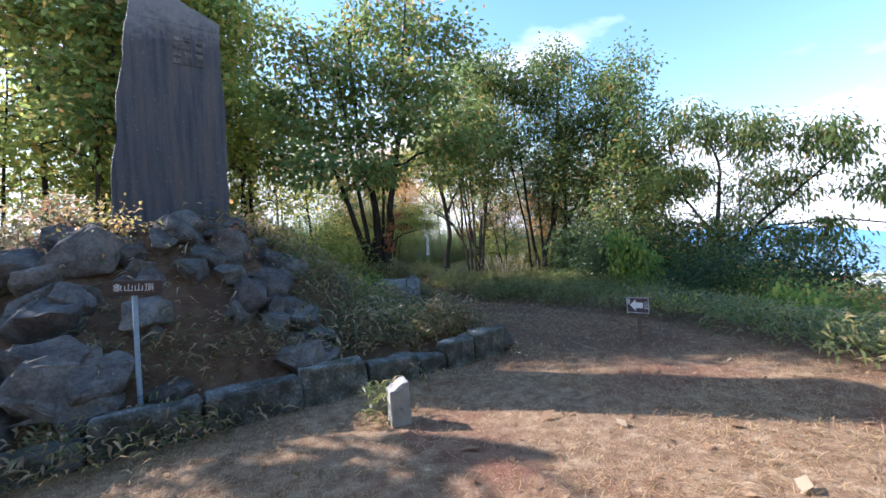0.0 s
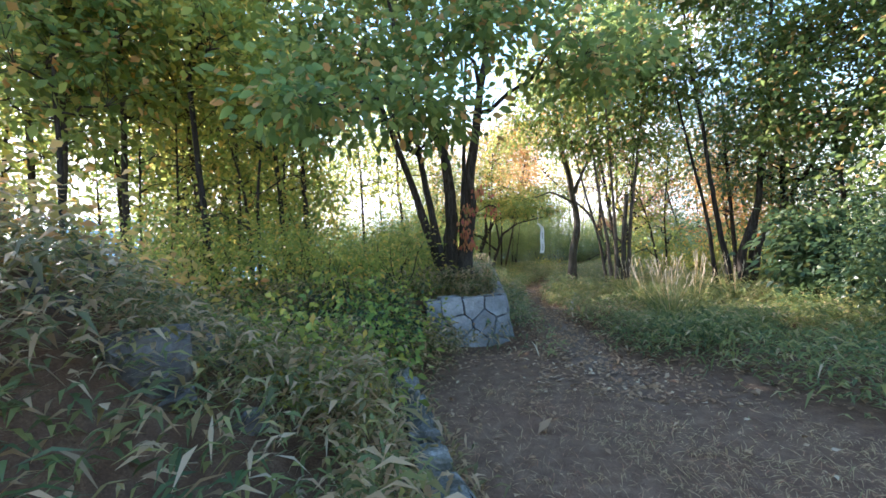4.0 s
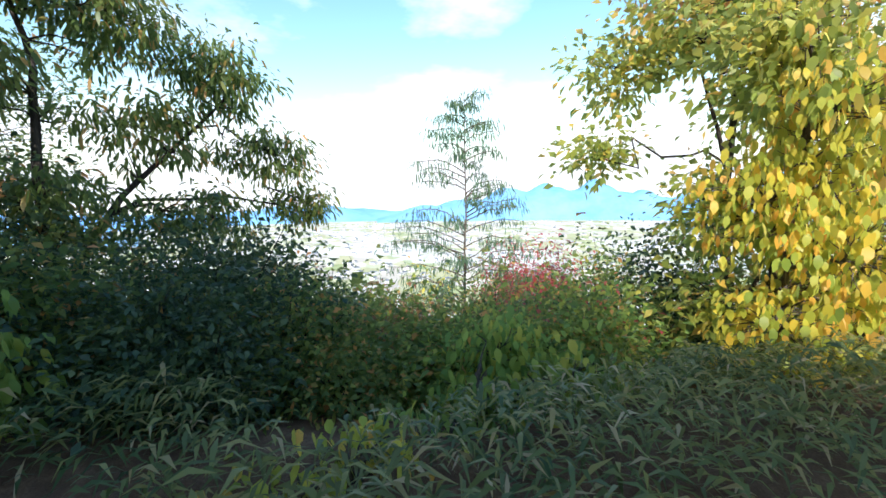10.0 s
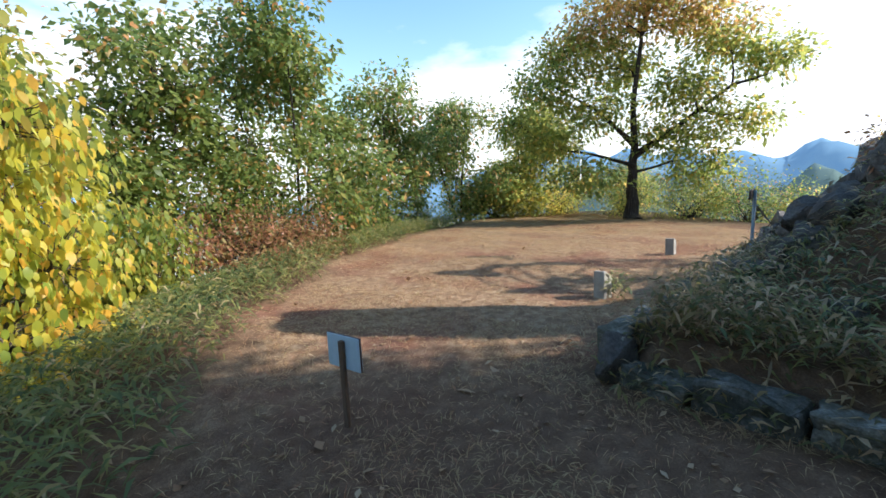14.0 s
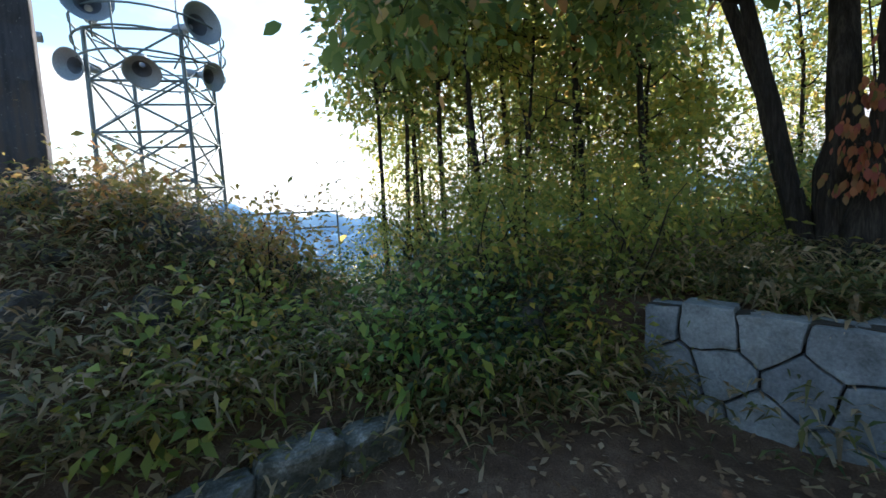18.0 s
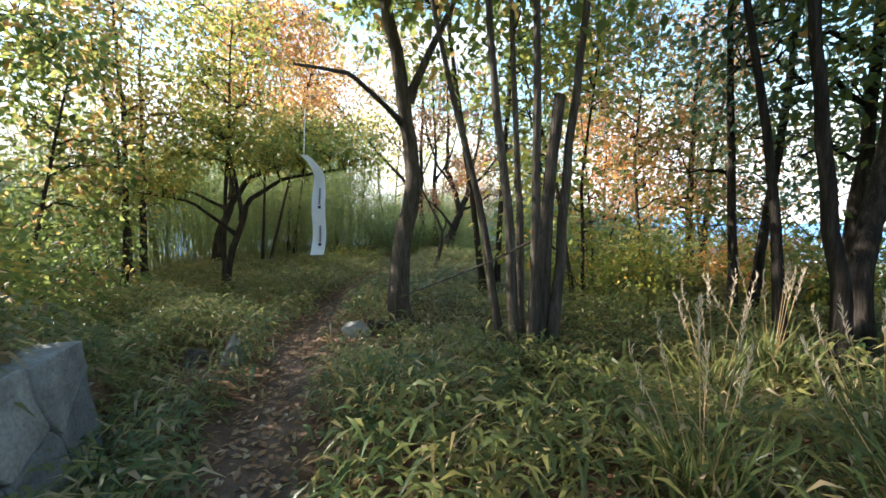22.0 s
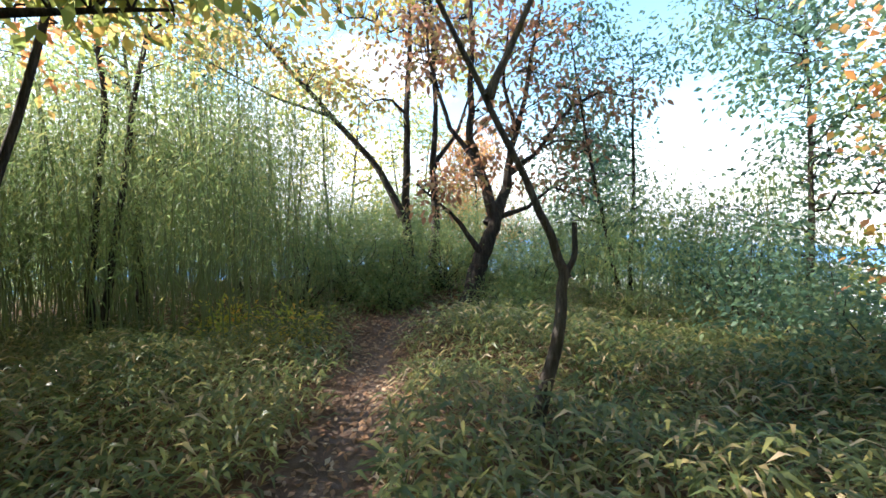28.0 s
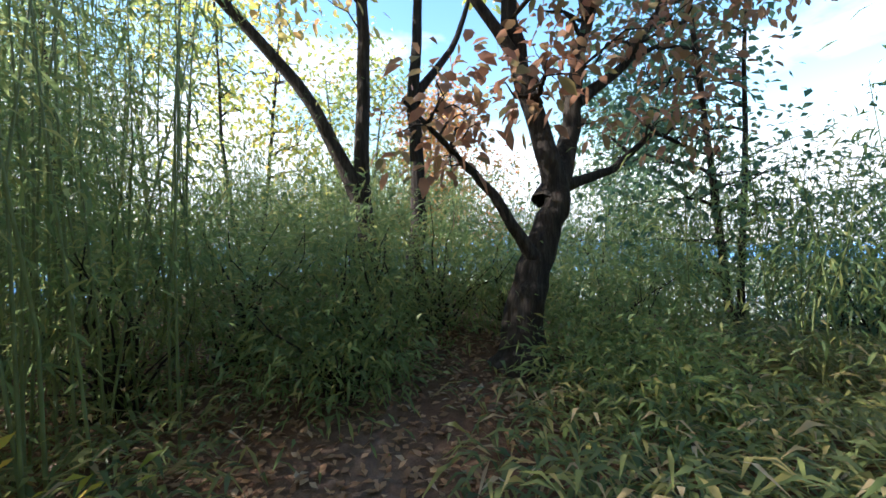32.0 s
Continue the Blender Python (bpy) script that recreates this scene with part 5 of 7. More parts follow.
for k, (x, y, h, mat) in enumerate([(-12, 28, 3.0, DARK), (-13, 22, 3.0, GREEN), (-14, 18, 3.0, GREEN), (-9.5, 39, 3.2, BAMBOO), (-6.5, 40, 3.2, BAMBOO), (-3.5, 40.5, 3.2, GREEN), (-0.5, 40, 3.0, BAMBOO), (2.5, 40, 3.0, GREEN), (5.5, 39, 3.0, BAMBOO),
                                    (8.5, 37, 3.0, BLUEGREEN), (10, 33, 2.8, BLUEGREEN), (10.5, 29, 2.8, BLUEGREEN), (10.5, 25, 2.6, GREEN), (10.5, 21, 2.6, GREEN), (-14, 14, 2.6, YGREEN), (-12.4, 32, 3.2, BAMBOO), (-13, 36, 3.2, BAMBOO), (8.0, 17.5, 2.0, GREEN), (9.5, 16, 2.2, DARK)]):
    shrub(x, y, 2.0, 2.0, h, mat, "tall thicket closing the wood", 150, 22, 0.15, 0.45, 160 + k, clump=0.34, group="thickets behind the wood", name="thicket", category="thicket")


for k, (x, y, h, rr, mat) in enumerate([(1.2, 30.0, 1.5, 0.8, BAMBOO), (0.2, 30.6, 1.8, 0.8, BAMBOO), (2.2, 30.3, 1.3, 0.7, BAMBOO), (-0.7, 30.0, 1.6, 0.7, BAMBOO), (3.2, 30.2, 1.2, 0.7, BAMBOO), (0.9, 29.3, 0.7, 0.6, BAMBOO), (-1.6, 28.2, 0.5, 0.16, YELLOW), (-0.7, 27.9, 0.35, 0.12, YELLOW),
                                        (2.9, 28.3, 0.5, 0.7, BAMBOO), (3.6, 29.0, 1.0, 0.6, BAMBOO)]):
    shrub(x, y, rr, rr, h, mat, "low yellow-leaved plant by the trail" if mat is YELLOW else "young feathery bamboo under the oaks", int(120 * rr), 32, 0.11, 0.3 if mat is YELLOW else 0.19, 190 + k, clump=0.19, group="plants at the bend")


def bamboo(name, spots, hgt, label, seed, per=14, leafn=168, mat=None):
    """A grove of thin culms with feathery leaves, as one mass."""
    g = np.random.default_rng(seed)
    lines, cents = [], []
    for x, y in spots:
        z = gz(x, y)
        h = hgt * g.uniform(0.7, 1.15)
        top = np.array((x + g.normal() * 0.28, y + g.normal() * 0.28, z + h))
        p = curve((x, y, z - 0.05), top, 5, 0.0, 0.012, g)
        lines.append((p, np.linspace(0.011, 0.003, 5)))
        t = 0.30 + 0.70 * g.uniform(0, 1.0, per) ** 0.8
        c = np.stack([np.interp(t, np.linspace(0, 1, 5), p[:, k]) for k in range(3)], 1)
        cents.append(c + g.normal(size=c.shape) * np.array((0.17, 0.17, 0.06)))
    root = thing(name, pose(0, 0, 0), label, "bamboo", kind="stuff")
    near = [k for k, (x, y) in enumerate(spots) if abs(x - 0.4) < 3.2 and y < 34][:160]
    for k in near:
        v, f = tubes([lines[k]], 5)
        part("culm", mesh_from("culm", v, f, STALK, True), STALK, root)
    v, f = tubes([ln for k, ln in enumerate(lines) if k not in set(near)], 4, False)
    part("culm_mass", mesh_from("culm_mass", v, f, STALK, True), STALK, root)["kind"] = "stuff"
    v, f = leaves_at(np.concatenate(cents), max(1, leafn // per), 0.2, 0.105, 0.18, 0.7, 0.3, 0.08, g)
    part("foliage", mesh_from("foliage", v, f, mat or BAMBOO), mat or BAMBOO, root)["kind"] = "stuff"


STALK = plain("bamboo_culm", (0.20, 0.24, 0.09), 0.45, 0.0, 0.2, 6)


def spots(n, x0, x1, y0, y1, keep, seed):
    g = np.random.default_rng(seed)
    x, y = g.uniform(x0, x1, n), g.uniform(y0, y1, n)
    m = keep(x, y)
    return np.stack([x[m], y[m]], 1)


bamboo("bamboo_grove", spots(1500, -9.5, 1.2, 26.5, 38, lambda x, y: (x < poly(y, TRAIL) - 1.5 - 0.4 * np.sin(y)) & (y > 27.5 - 0.35 * (x + 2)), 1), 4.3, "dense thicket of thin green bamboo beside the trail", 1)
bamboo("bamboo_grove", spots(1300, -13, -2.6, 20.5, 29.5, lambda x, y: (y > 31.2 + x + 0.4 * np.sin(3 * x)) & (x < poly(y, TRAIL) - 1.7), 2), 3.9, "far thicket of thin bamboo in the wood", 2)
bamboo("bamboo_grove", spots(330, 3.6, 10, 26.5, 36, lambda x, y: (x > 4.0 + 0.25 * np.abs(y - 28)), 3), 2.5, "thicket of bamboo on the slope side of the trail", 3)
bamboo("bamboo_grove", spots(260, -1.2, 4.4, 31.8, 38, lambda x, y: x > -3, 4), 2.6, "bamboo behind the oaks at the bend", 4)


def blades(name, n, keep, height, length, width, mat, label, seed, box4, lean=0.8, droop=0.35, up=0.5, category="undergrowth", rough=0.0):
    """Low leaves over a stretch of ground, as one mass; keep(x, y) gives the chance of growth."""
    g = np.random.default_rng(seed)
    x, y = g.uniform(box4[0], box4[1], n), g.uniform(box4[2], box4[3], n)
    k = keep(x, y)
    m = g.uniform(size=n) < k
    x, y, k = x[m], y[m], np.clip(k[m], 0, 1)
    h = height * g.uniform(0.08, 1.0, len(x)) * (0.5 + 0.5 * k) * (1 + rough * np.clip(wave(x, y, 1.45), -1, 1.2))
    pos = np.stack([x, y, ground(x, y) + h], 1)
    a = g.uniform(0, 2 * math.pi, len(x))
    ax = unit(np.stack([np.cos(a) * lean, np.sin(a) * lean, g.normal(up, 0.35, len(x))], 1))
    side = unit(np.cross(ax, np.array((0, 0, 1.0))) + g.normal(size=ax.shape) * 0.25)
    ln = length * g.uniform(0.6, 1.3, len(x))
    v, f = leaf_cards(pos, ax, side, ln, width * g.uniform(0.7, 1.3, len(x)), droop)
    tagged(new(name, mesh_from(name, v, f, mat)), label, category, kind="stuff")


def trail_gap(x, y, w=0.32):
    return smooth(w, w + 0.35, np.abs(x - poly(y, TRAIL) + 0.08 * wave(x, y, 2.3)))


def sasa_wood(x, y):
    return (np.hypot(x + 1.9, y - 17.95) > 0.42) * (np.hypot(x + 0.46, y - 18.85) > 0.38) * trail_gap(x, y, 0.20 + 0.25 * smooth(27, 29, y)) * smooth(10.2, 12.2, y + 0.25 * (x - 0.5) * (x > 1) + 0.5 * wave(x, y, 1.1)) * (1 - 0.75 * (np.hypot(x - 1.0, y - 14.6) < 0.8)) * (1 - 0.9 * (np.hypot((x + 0.75) * 0.8, y - 11.2) < 0.75)) * (0.75 + 0.25 * wave(x, y, 0.8)) * (1 - 0.8 * smooth(0.15, 0.7, wave(x, y, 2.1)) * smooth(16.5, 14.0, y) * smooth(-1.6, -0.6, x)) * (1 - 0.85 * np.exp(-((x - 0.8) / 0.9) ** 4 - ((y - 28.6) / 1.2) ** 4)) * (1 - 0.97 * smooth(28.0, 28.8, y) * np.exp(-(np.abs(x - 1.5) / 2.5) ** 4))


def sasa_edge(x, y):
    d = x - poly(y, CLEAR)
    reach = 1.7 + 3.0 * smooth(5.5, 3.5, y) + 2.6 * smooth(8.2, 9.4, y)          # bushes take over beyond the rim
    return smooth(-0.15, 0.25, d + 0.15 * wave(x, y, 2.1)) * smooth(reach + 0.5, reach - 0.4, d) * (y < 12.2) * (1 - 0.75 * smooth(-0.1, 0.5, wave(x, y, 2.2)) * smooth(7.2, 8.6, y))


def sasa_mound(x, y):
    u = (x - KC[0]) * KU[0] + (y - KC[1]) * KU[1]
    v = (x - KC[0]) * KV[0] + (y - KC[1]) * KV[1]
    return (1 - 0.6 * smooth(2.0, 2.8, u) * smooth(2.1, 1.7, v)) * smooth(0.02, 0.2, mound(x, y)) * (0.45 + 0.55 * smooth(1.6, 2.4, v + 1.6 * smooth(3.2, 1.6, u)) + 0.4 * (wave(x, y, 1.9) > 0.5)) * (np.hypot(u - 3.85, v - 2.2) > 0.9) + 0.7 * smooth(8.4, 9.4, y) * smooth(0.1, 0.6, -1.1 - x) * (y < 11.2)


blades("bamboo_grass", 235000, sasa_wood, 0.46, 0.21, 0.027, SASA, "knee-high bamboo grass on both sides of the trail", 1, (-6.5, 7, 10.5, 29.5), 0.9, 0.45, 0.45, rough=0.42)
blades("bamboo_grass", 120000, sasa_edge, 0.45, 0.21, 0.026, SASA, "bamboo grass along the rim of the clearing", 2, (-3, 9, -9, 12.2), 0.9, 0.45, 0.5)
blades("bamboo_grass", 44000, sasa_mound, 0.34, 0.17, 0.022, SASA, "bamboo grass and weeds over the monument's mound", 3, (-9, 1, -1.5, 11.2), 0.9, 0.4, 0.5)
blades("bamboo_grass", 50000, lambda x, y: 0.8 * trail_gap(x, y, 1.5) * (1 - smooth(28.0, 28.8, y) * (np.abs(x - 1.5) < 2.8)), 0.5, 0.22, 0.028, SASA, "bamboo grass under the far trees", 4, (-13, 11, 12, 38), 0.9, 0.45, 0.45)
blades("withered_grass", 14000, lambda x, y: sasa_wood(x, y) * (0.3 + 0.7 * (wave(x, y, 1.7) > 0.2)), 0.42, 0.19, 0.028, WITHERED, "withered tan leaves among the bamboo grass", 17, (-5.5, 6, 10.5, 27), 0.8, 0.6, -0.1)
blades("withered_grass", 900, lambda x, y: smooth(-0.8, -1.0, x + 0.25 * (y - 11.85)) * (y > 11.3 + 0.6 * np.abs(x + 1.0)), 0.34, 0.24, 0.036, WITHERED, "hanging withered leaves along the top of the wall", 18, (-3.4, -0.8, 11.2, 16.0), 0.7, 0.9, -0.3)
blades("withered_grass", 8000, lambda x, y: 0.8 * sasa_mound(x, y), 0.30, 0.16, 0.02, WITHERED, "withered tan grass leaves over the mound", 19, (-9, 1, -1.5, 11.2), 0.8, 0.6, 0.0)
blades("fallen_leaves", 70000, lambda x, y: 0.25 + 0.75 * np.exp(-((x - poly(y, TRAIL)) / 0.7) ** 2) + 0.8 * np.exp(-((x - 1.5) / 2.5) ** 4 - ((y - 30.0) / 1.8) ** 4), 0.03, 0.075, 0.04, LITTER, "brown fallen leaves strewn over the trail", 5, (-4.5, 4.5, 9, 33), 1.0, 0.06, 0.05, "leaf litter")
blades("fallen_leaves", 9000, lambda x, y: 0.5 * (x < poly(y, CLEAR) + 0.3) * (mound(x, y) < 0.1), 0.02, 0.065, 0.035, LITTER, "pale fallen leaves scattered over the clearing", 6, (-8, 4.5, -10, 10.5), 1.0, 0.06, 0.05, "leaf litter")
blades("dry_grass", 300000, lambda x, y: smooth(0.2, -0.4, x - poly(y, CLEAR)) * (mound(x, y) < 0.06) * (0.35 + 0.65 * (wave(x, y, 1.3) > -0.2)) * smooth(9.6, 8.0, y), 0.016, 0.085, 0.0048, STRAW, "short dead grass worn thin on the clearing", 7, (-8, 4.6, -11, 9.6), 0.9, 0.15, 0.35, "grass")


def weeds_kerb(x, y):
    u = (x - KC[0]) * KU[0] + (y - KC[1]) * KU[1]
    v = (x - KC[0]) * KV[0] + (y - KC[1]) * KV[1]
    front = (v < 0.0) * smooth(-0.75, -0.2, v) * (smooth(2.6, 4.0, u) + 0.25 * (wave(x, y, 3.0) > 0.55)) * (u > 0)
    side = (u < 0.45) * smooth(-0.45, -0.05, u) * (v > 0) * (v < 5.5) * (0.45 + 0.55 * (wave(x, y, 3.3) > 0.1))
    front = front + (v > 0) * (v < 0.4) * (u > 0) * (u < 7.6) * (0.4 + 0.5 * (wave(x, y, 2.7) > 0.3))
    return front + side


blades("fallen_leaves", 160, lambda x, y: 0.5 * (x < poly(y, CLEAR)) * (mound(x, y) < 0.06), 0.02, 0.15, 0.075, LITTER, "large curled fallen leaves on the clearing", 16, (-4, 4, -4, 9.5), 1.0, 0.02, 0.15, "leaf litter")
blades("weeds", 120000, weeds_kerb, 0.30, 0.14, 0.026, WEED, "rank green weeds along the foot of the kerb", 8, (-8, 1.5, -1.5, 10), 0.8, 0.35, 0.6, "weeds")
blades("bamboo_grass", 420, lambda x, y: np.hypot(x + 0.62, y - 3.5) < 0.16, 0.3, 0.2, 0.024, SASA, "tuft of bamboo grass beside the stone post", 9, (-0.9, -0.3, 3.2, 3.8), 0.8, 0.4, 0.6)


def weeds_mound(x, y):
    u = (x - KC[0]) * KU[0] + (y - KC[1]) * KU[1]
    v = (x - KC[0]) * KV[0] + (y - KC[1]) * KV[1]
    on = (1 - 0.75 * smooth(2.0, 2.8, u) * smooth(2.1, 1.7, v)) * smooth(0.05, 0.3, mound(x, y)) * (0.3 + 0.6 * (wave(x, y, 1.4) > 0.1)) * (np.hypot(u - 3.85, v - 2.2) > 0.7)
    gap = smooth(7.9, 8.9, y) * smooth(11.4, 10.6, y) * smooth(-0.9, -1.6, x) * smooth(-6.5, -5.5, x)
    top = smooth(11.2, 11.6, y) * smooth(-0.75, -1.1, x + 0.25 * (y - 11.85)) * (y < 16.2)
    return np.minimum(1, on + gap + top) * (x > -6.5)


blades("weeds", 95000, weeds_mound, 0.5, 0.17, 0.03, WEED, "rank green, yellow and tan weeds on the mound and bank", 10, (-6.5, 1, 0, 16.3), 0.8, 0.45, 0.4, "weeds")
for k, (x, y, h, rr, mat) in enumerate([(-2.0, 10.2, 0.9, 0.5, YGREEN), (-2.9, 9.9, 1.1, 0.6, YGREEN), (-2.6, 11.3, 1.2, 0.6, YGREEN), (-1.9, 8.9, 0.6, 0.5, VINE), (-3.3, 7.6, 0.7, 0.5, AUTUMN), (-3.0, 6.4, 0.5, 0.35, AUTUMN), (-2.2, 7.7, 0.45, 0.4, YGREEN), (-3.9, 7.4, 0.6, 0.4, AUTUMN), (-1.4, 7.6, 0.4, 0.35, YGREEN)]):
    shrub(x, y, rr, rr, h, mat, "straggling yellow-green weed bush beside the mound", 34, 12, 0.10, 0.5, 320 + k, clump=0.2, group="weed bushes by the mound")


def slope(x, y):
    off = np.maximum(np.maximum(x - poly(y, EAST), poly(y, WEST) - x), -13 - y)
    return smooth(2.5, 5.0, off) * smooth(44, 34, np.hypot(x, y - 8)) * (0.5 + 0.5 * (wave(x, y, 0.7) > -0.3))


for k, (mat, n) in enumerate([(GREEN, 26000), (YGREEN, 16000), (AUTUMN, 7000)]):
    blades("slope_wood", n, slope, 3.0 if k == 0 else 3.6, 0.42, 0.26, mat, "mixed autumn woods covering the steep hillside below", 30 + k, (-44, 44, -34, 52), 0.9, 0.3, 0.2, "woods")

# ---- the monument ----


def boulder(sx, sy, sz, seed, detail=1):
    """An angular rock: the hull of scattered points, its edges worn."""
    g = np.random.default_rng(seed)
    bm = bmesh.new()
    for p in unit(g.normal(size=(15, 3))) * g.uniform(0.8, 1.05, (15, 1)):
        bm.verts.new((p[0] * sx, p[1] * sy, p[2] * sz))
    res = bmesh.ops.convex_hull(bm, input=bm.verts)
    bmesh.ops.delete(bm, geom=[e for e in res["geom_interior"] if isinstance(e, bmesh.types.BMVert)], context="VERTS")
    bmesh.ops.dissolve_limit(bm, angle_limit=0.25, verts=bm.verts, edges=bm.edges)
    bmesh.ops.bevel(bm, geom=bm.edges[:], offset=min(sx, sy, sz) * 0.09, segments=2, profile=0.6, affect="EDGES")
    bmesh.ops.triangulate(bm, faces=bm.faces)
    if detail:
        bmesh.ops.subdivide_edges(bm, edges=[e for e in bm.edges if e.calc_length() > min(sx, sy, sz) * 0.5], cuts=1)
        for v in bm.verts:
            v.co += Vector(noise.noise_vector(v.co * (2.2 / max(sx, sy)) + Vector((seed, 0, 0)))) * min(sx, sy, sz) * 0.14
            v.co += Vector(noise.noise_vector(v.co * (7.5 / max(sx, sy)) + Vector((0, seed, 0)))) * min(sx, sy, sz) * 0.05
    return bm


def uv_place(u, v):
    return KC[0] + KU[0] * u + KV[0] * v, KC[1] + KU[1] * u + KV[1] * v


KYAW = math.degrees(math.atan2(-KU[1], -KU[0]))      # the monument's long side runs this way

STELE = [(-0.66, 0.0), (-0.58, 1.1), (-0.52, 1.72), (-0.46, 2.28), (-0.37, 2.92), (-0.30, 3.26), (-0.16, 3.30), (0.10, 3.13), (0.32, 3.02), (0.62, 2.88), (0.645, 1.75), (0.63, 0.95), (0.60, 0.0)]


def build_stele():
    x, y = uv_place(3.64, 2.28)
    z = gz(x, y) - 0.12
    root = thing("stone_monument", pose(x, y, z, 0, 0, KYAW), "tall dark slate memorial slab with lichened top on a rock mound", "monument")
    bm = bmesh.new()
    front = [bm.verts.new((px, -0.17, pz)) for px, pz in STELE]
    face = bm.faces.new(front)
    ext = bmesh.ops.extrude_face_region(bm, geom=[face])
    for v in [e for e in ext["geom"] if isinstance(e, bmesh.types.BMVert)]:
        v.co.y += 0.36
        v.co.x *= 0.97
    bmesh.ops.recalc_face_normals(bm, faces=bm.faces)
    bmesh.ops.bevel(bm, geom=bm.edges[:], offset=0.02, segments=2, profile=0.5, affect="EDGES")
    bmesh.ops.triangulate(bm, faces=bm.faces)
    for _ in range(3):
        bmesh.ops.subdivide_edges(bm, edges=[e for e in bm.edges if e.calc_length() > 0.16], cuts=1, use_grid_fill=True)
        bmesh.ops.triangulate(bm, faces=bm.faces)
    for v in bm.verts:
        n = noise.noise_vector(v.co * 2.2) * 0.018 + noise.noise_vector(v.co * 9) * 0.007
        edge = 1.0 if abs(v.co.y) > 0.165 else 2.2
        v.co += Vector((n.x * edge, n.y * 0.5, n.z * edge))
    part("slab", bm, SLATE, root)
    for k, (px, pz, w, h) in enumerate([(0.16, 2.78, 0.86, 0.07), (0.02, 2.42, 0.03, 0.46), (0.46, 2.42, 0.03, 0.46)]):
        part("carved_border", box(w, 0.012, h, (px, -0.168, pz - h / 2), 0.004), SLATE, root, "dark weathered carved border of the inscription")
    g = np.random.default_rng(5)
    for r in range(4):
        for c in range(3):
            part("inscription_bar", box(0.085, 0.01, 0.065, (0.115 + c * 0.125, -0.173, 2.23 + r * 0.10), 0.003), SLATE, root, "lichen-grey worn carved character").data.materials[0] = STONE
    ped = thing("pedestal", pose(x, y, z + 0.0, 0, 0, KYAW), "rough stone footing slab under the memorial", "pedestal")
    part("footing", box(1.62, 0.75, 0.17, (-0.02, -0.05, -0.02), 0.04), STONE, ped)


build_stele()


for k, (u, v) in enumerate([(3.1, 1.55), (4.25, 1.6), (4.7, 2.1), (2.6, 2.2)]):
    x, y = uv_place(u, v)
    shrub(x, y, 0.3, 0.25, 0.38, (BROWN, AUTUMN)[k % 2], "small russet weed at the foot of the memorial", 22, 10, 0.06, 0.5, 420 + k, clump=0.1, name="weed", category="weed", group="russet weeds on the mound")


def build_mound_rocks():
    g = np.random.default_rng(11)
    spots_uv = [(5.9, 0.95, 0.62, 0.5), (6.6, 1.4, 0.5, 0.5), (5.1, 0.75, 0.55, 0.42), (6.2, 0.35, 0.45, 0.35), (5.4, 0.3, 0.4, 0.32), (7.1, 0.8, 0.45, 0.45), (4.6, 1.0, 0.42, 0.36)]
    for _ in range(105):
        u, v = g.uniform(2.2, 7.6), g.uniform(0.25, 1.8)
        s = g.uniform(0.14, 0.36) * (1.25 if u > 4.2 else 1.0)
        spots_uv.append((u, v, s, s * g.uniform(0.7, 1.0)))
    for _ in range(9):
        u, v = g.uniform(0.6, 3.0), g.uniform(0.5, 3.6)
        s = g.uniform(0.12, 0.22)
        spots_uv.append((u, v, s, s * 0.7))
    for _ in range(7):
        u, v = g.uniform(1.2, 2.8), g.uniform(2.2, 4.4)
        s = g.uniform(0.2, 0.34)
        spots_uv.append((u, v, s, s * 1.1))
    for _ in range(7):
        u, v = g.uniform(2.7, 5.2), g.uniform(1.5, 2.1)
        s = g.uniform(0.14, 0.26)
        spots_uv.append((u, v, s, s * 0.7))
    for k, (u, v, s, h) in enumerate(spots_uv):
        x, y = uv_place(u, v)
        lab = "large angular grey boulder stacked on the mound" if s > 0.4 else "weathered grey rock set in the mound"
        ob = part("boulder", boulder(s, s * g.uniform(0.75, 1.0), h, 30 + k), STONE, None)
        ob.matrix_world = pose(x, y, gz(x, y) + h * 0.18, g.uniform(-20, 20), g.uniform(-20, 20), g.uniform(0, 360))
        tagged(ob, lab, "rock", "rocks of the mound")


build_mound_rocks()


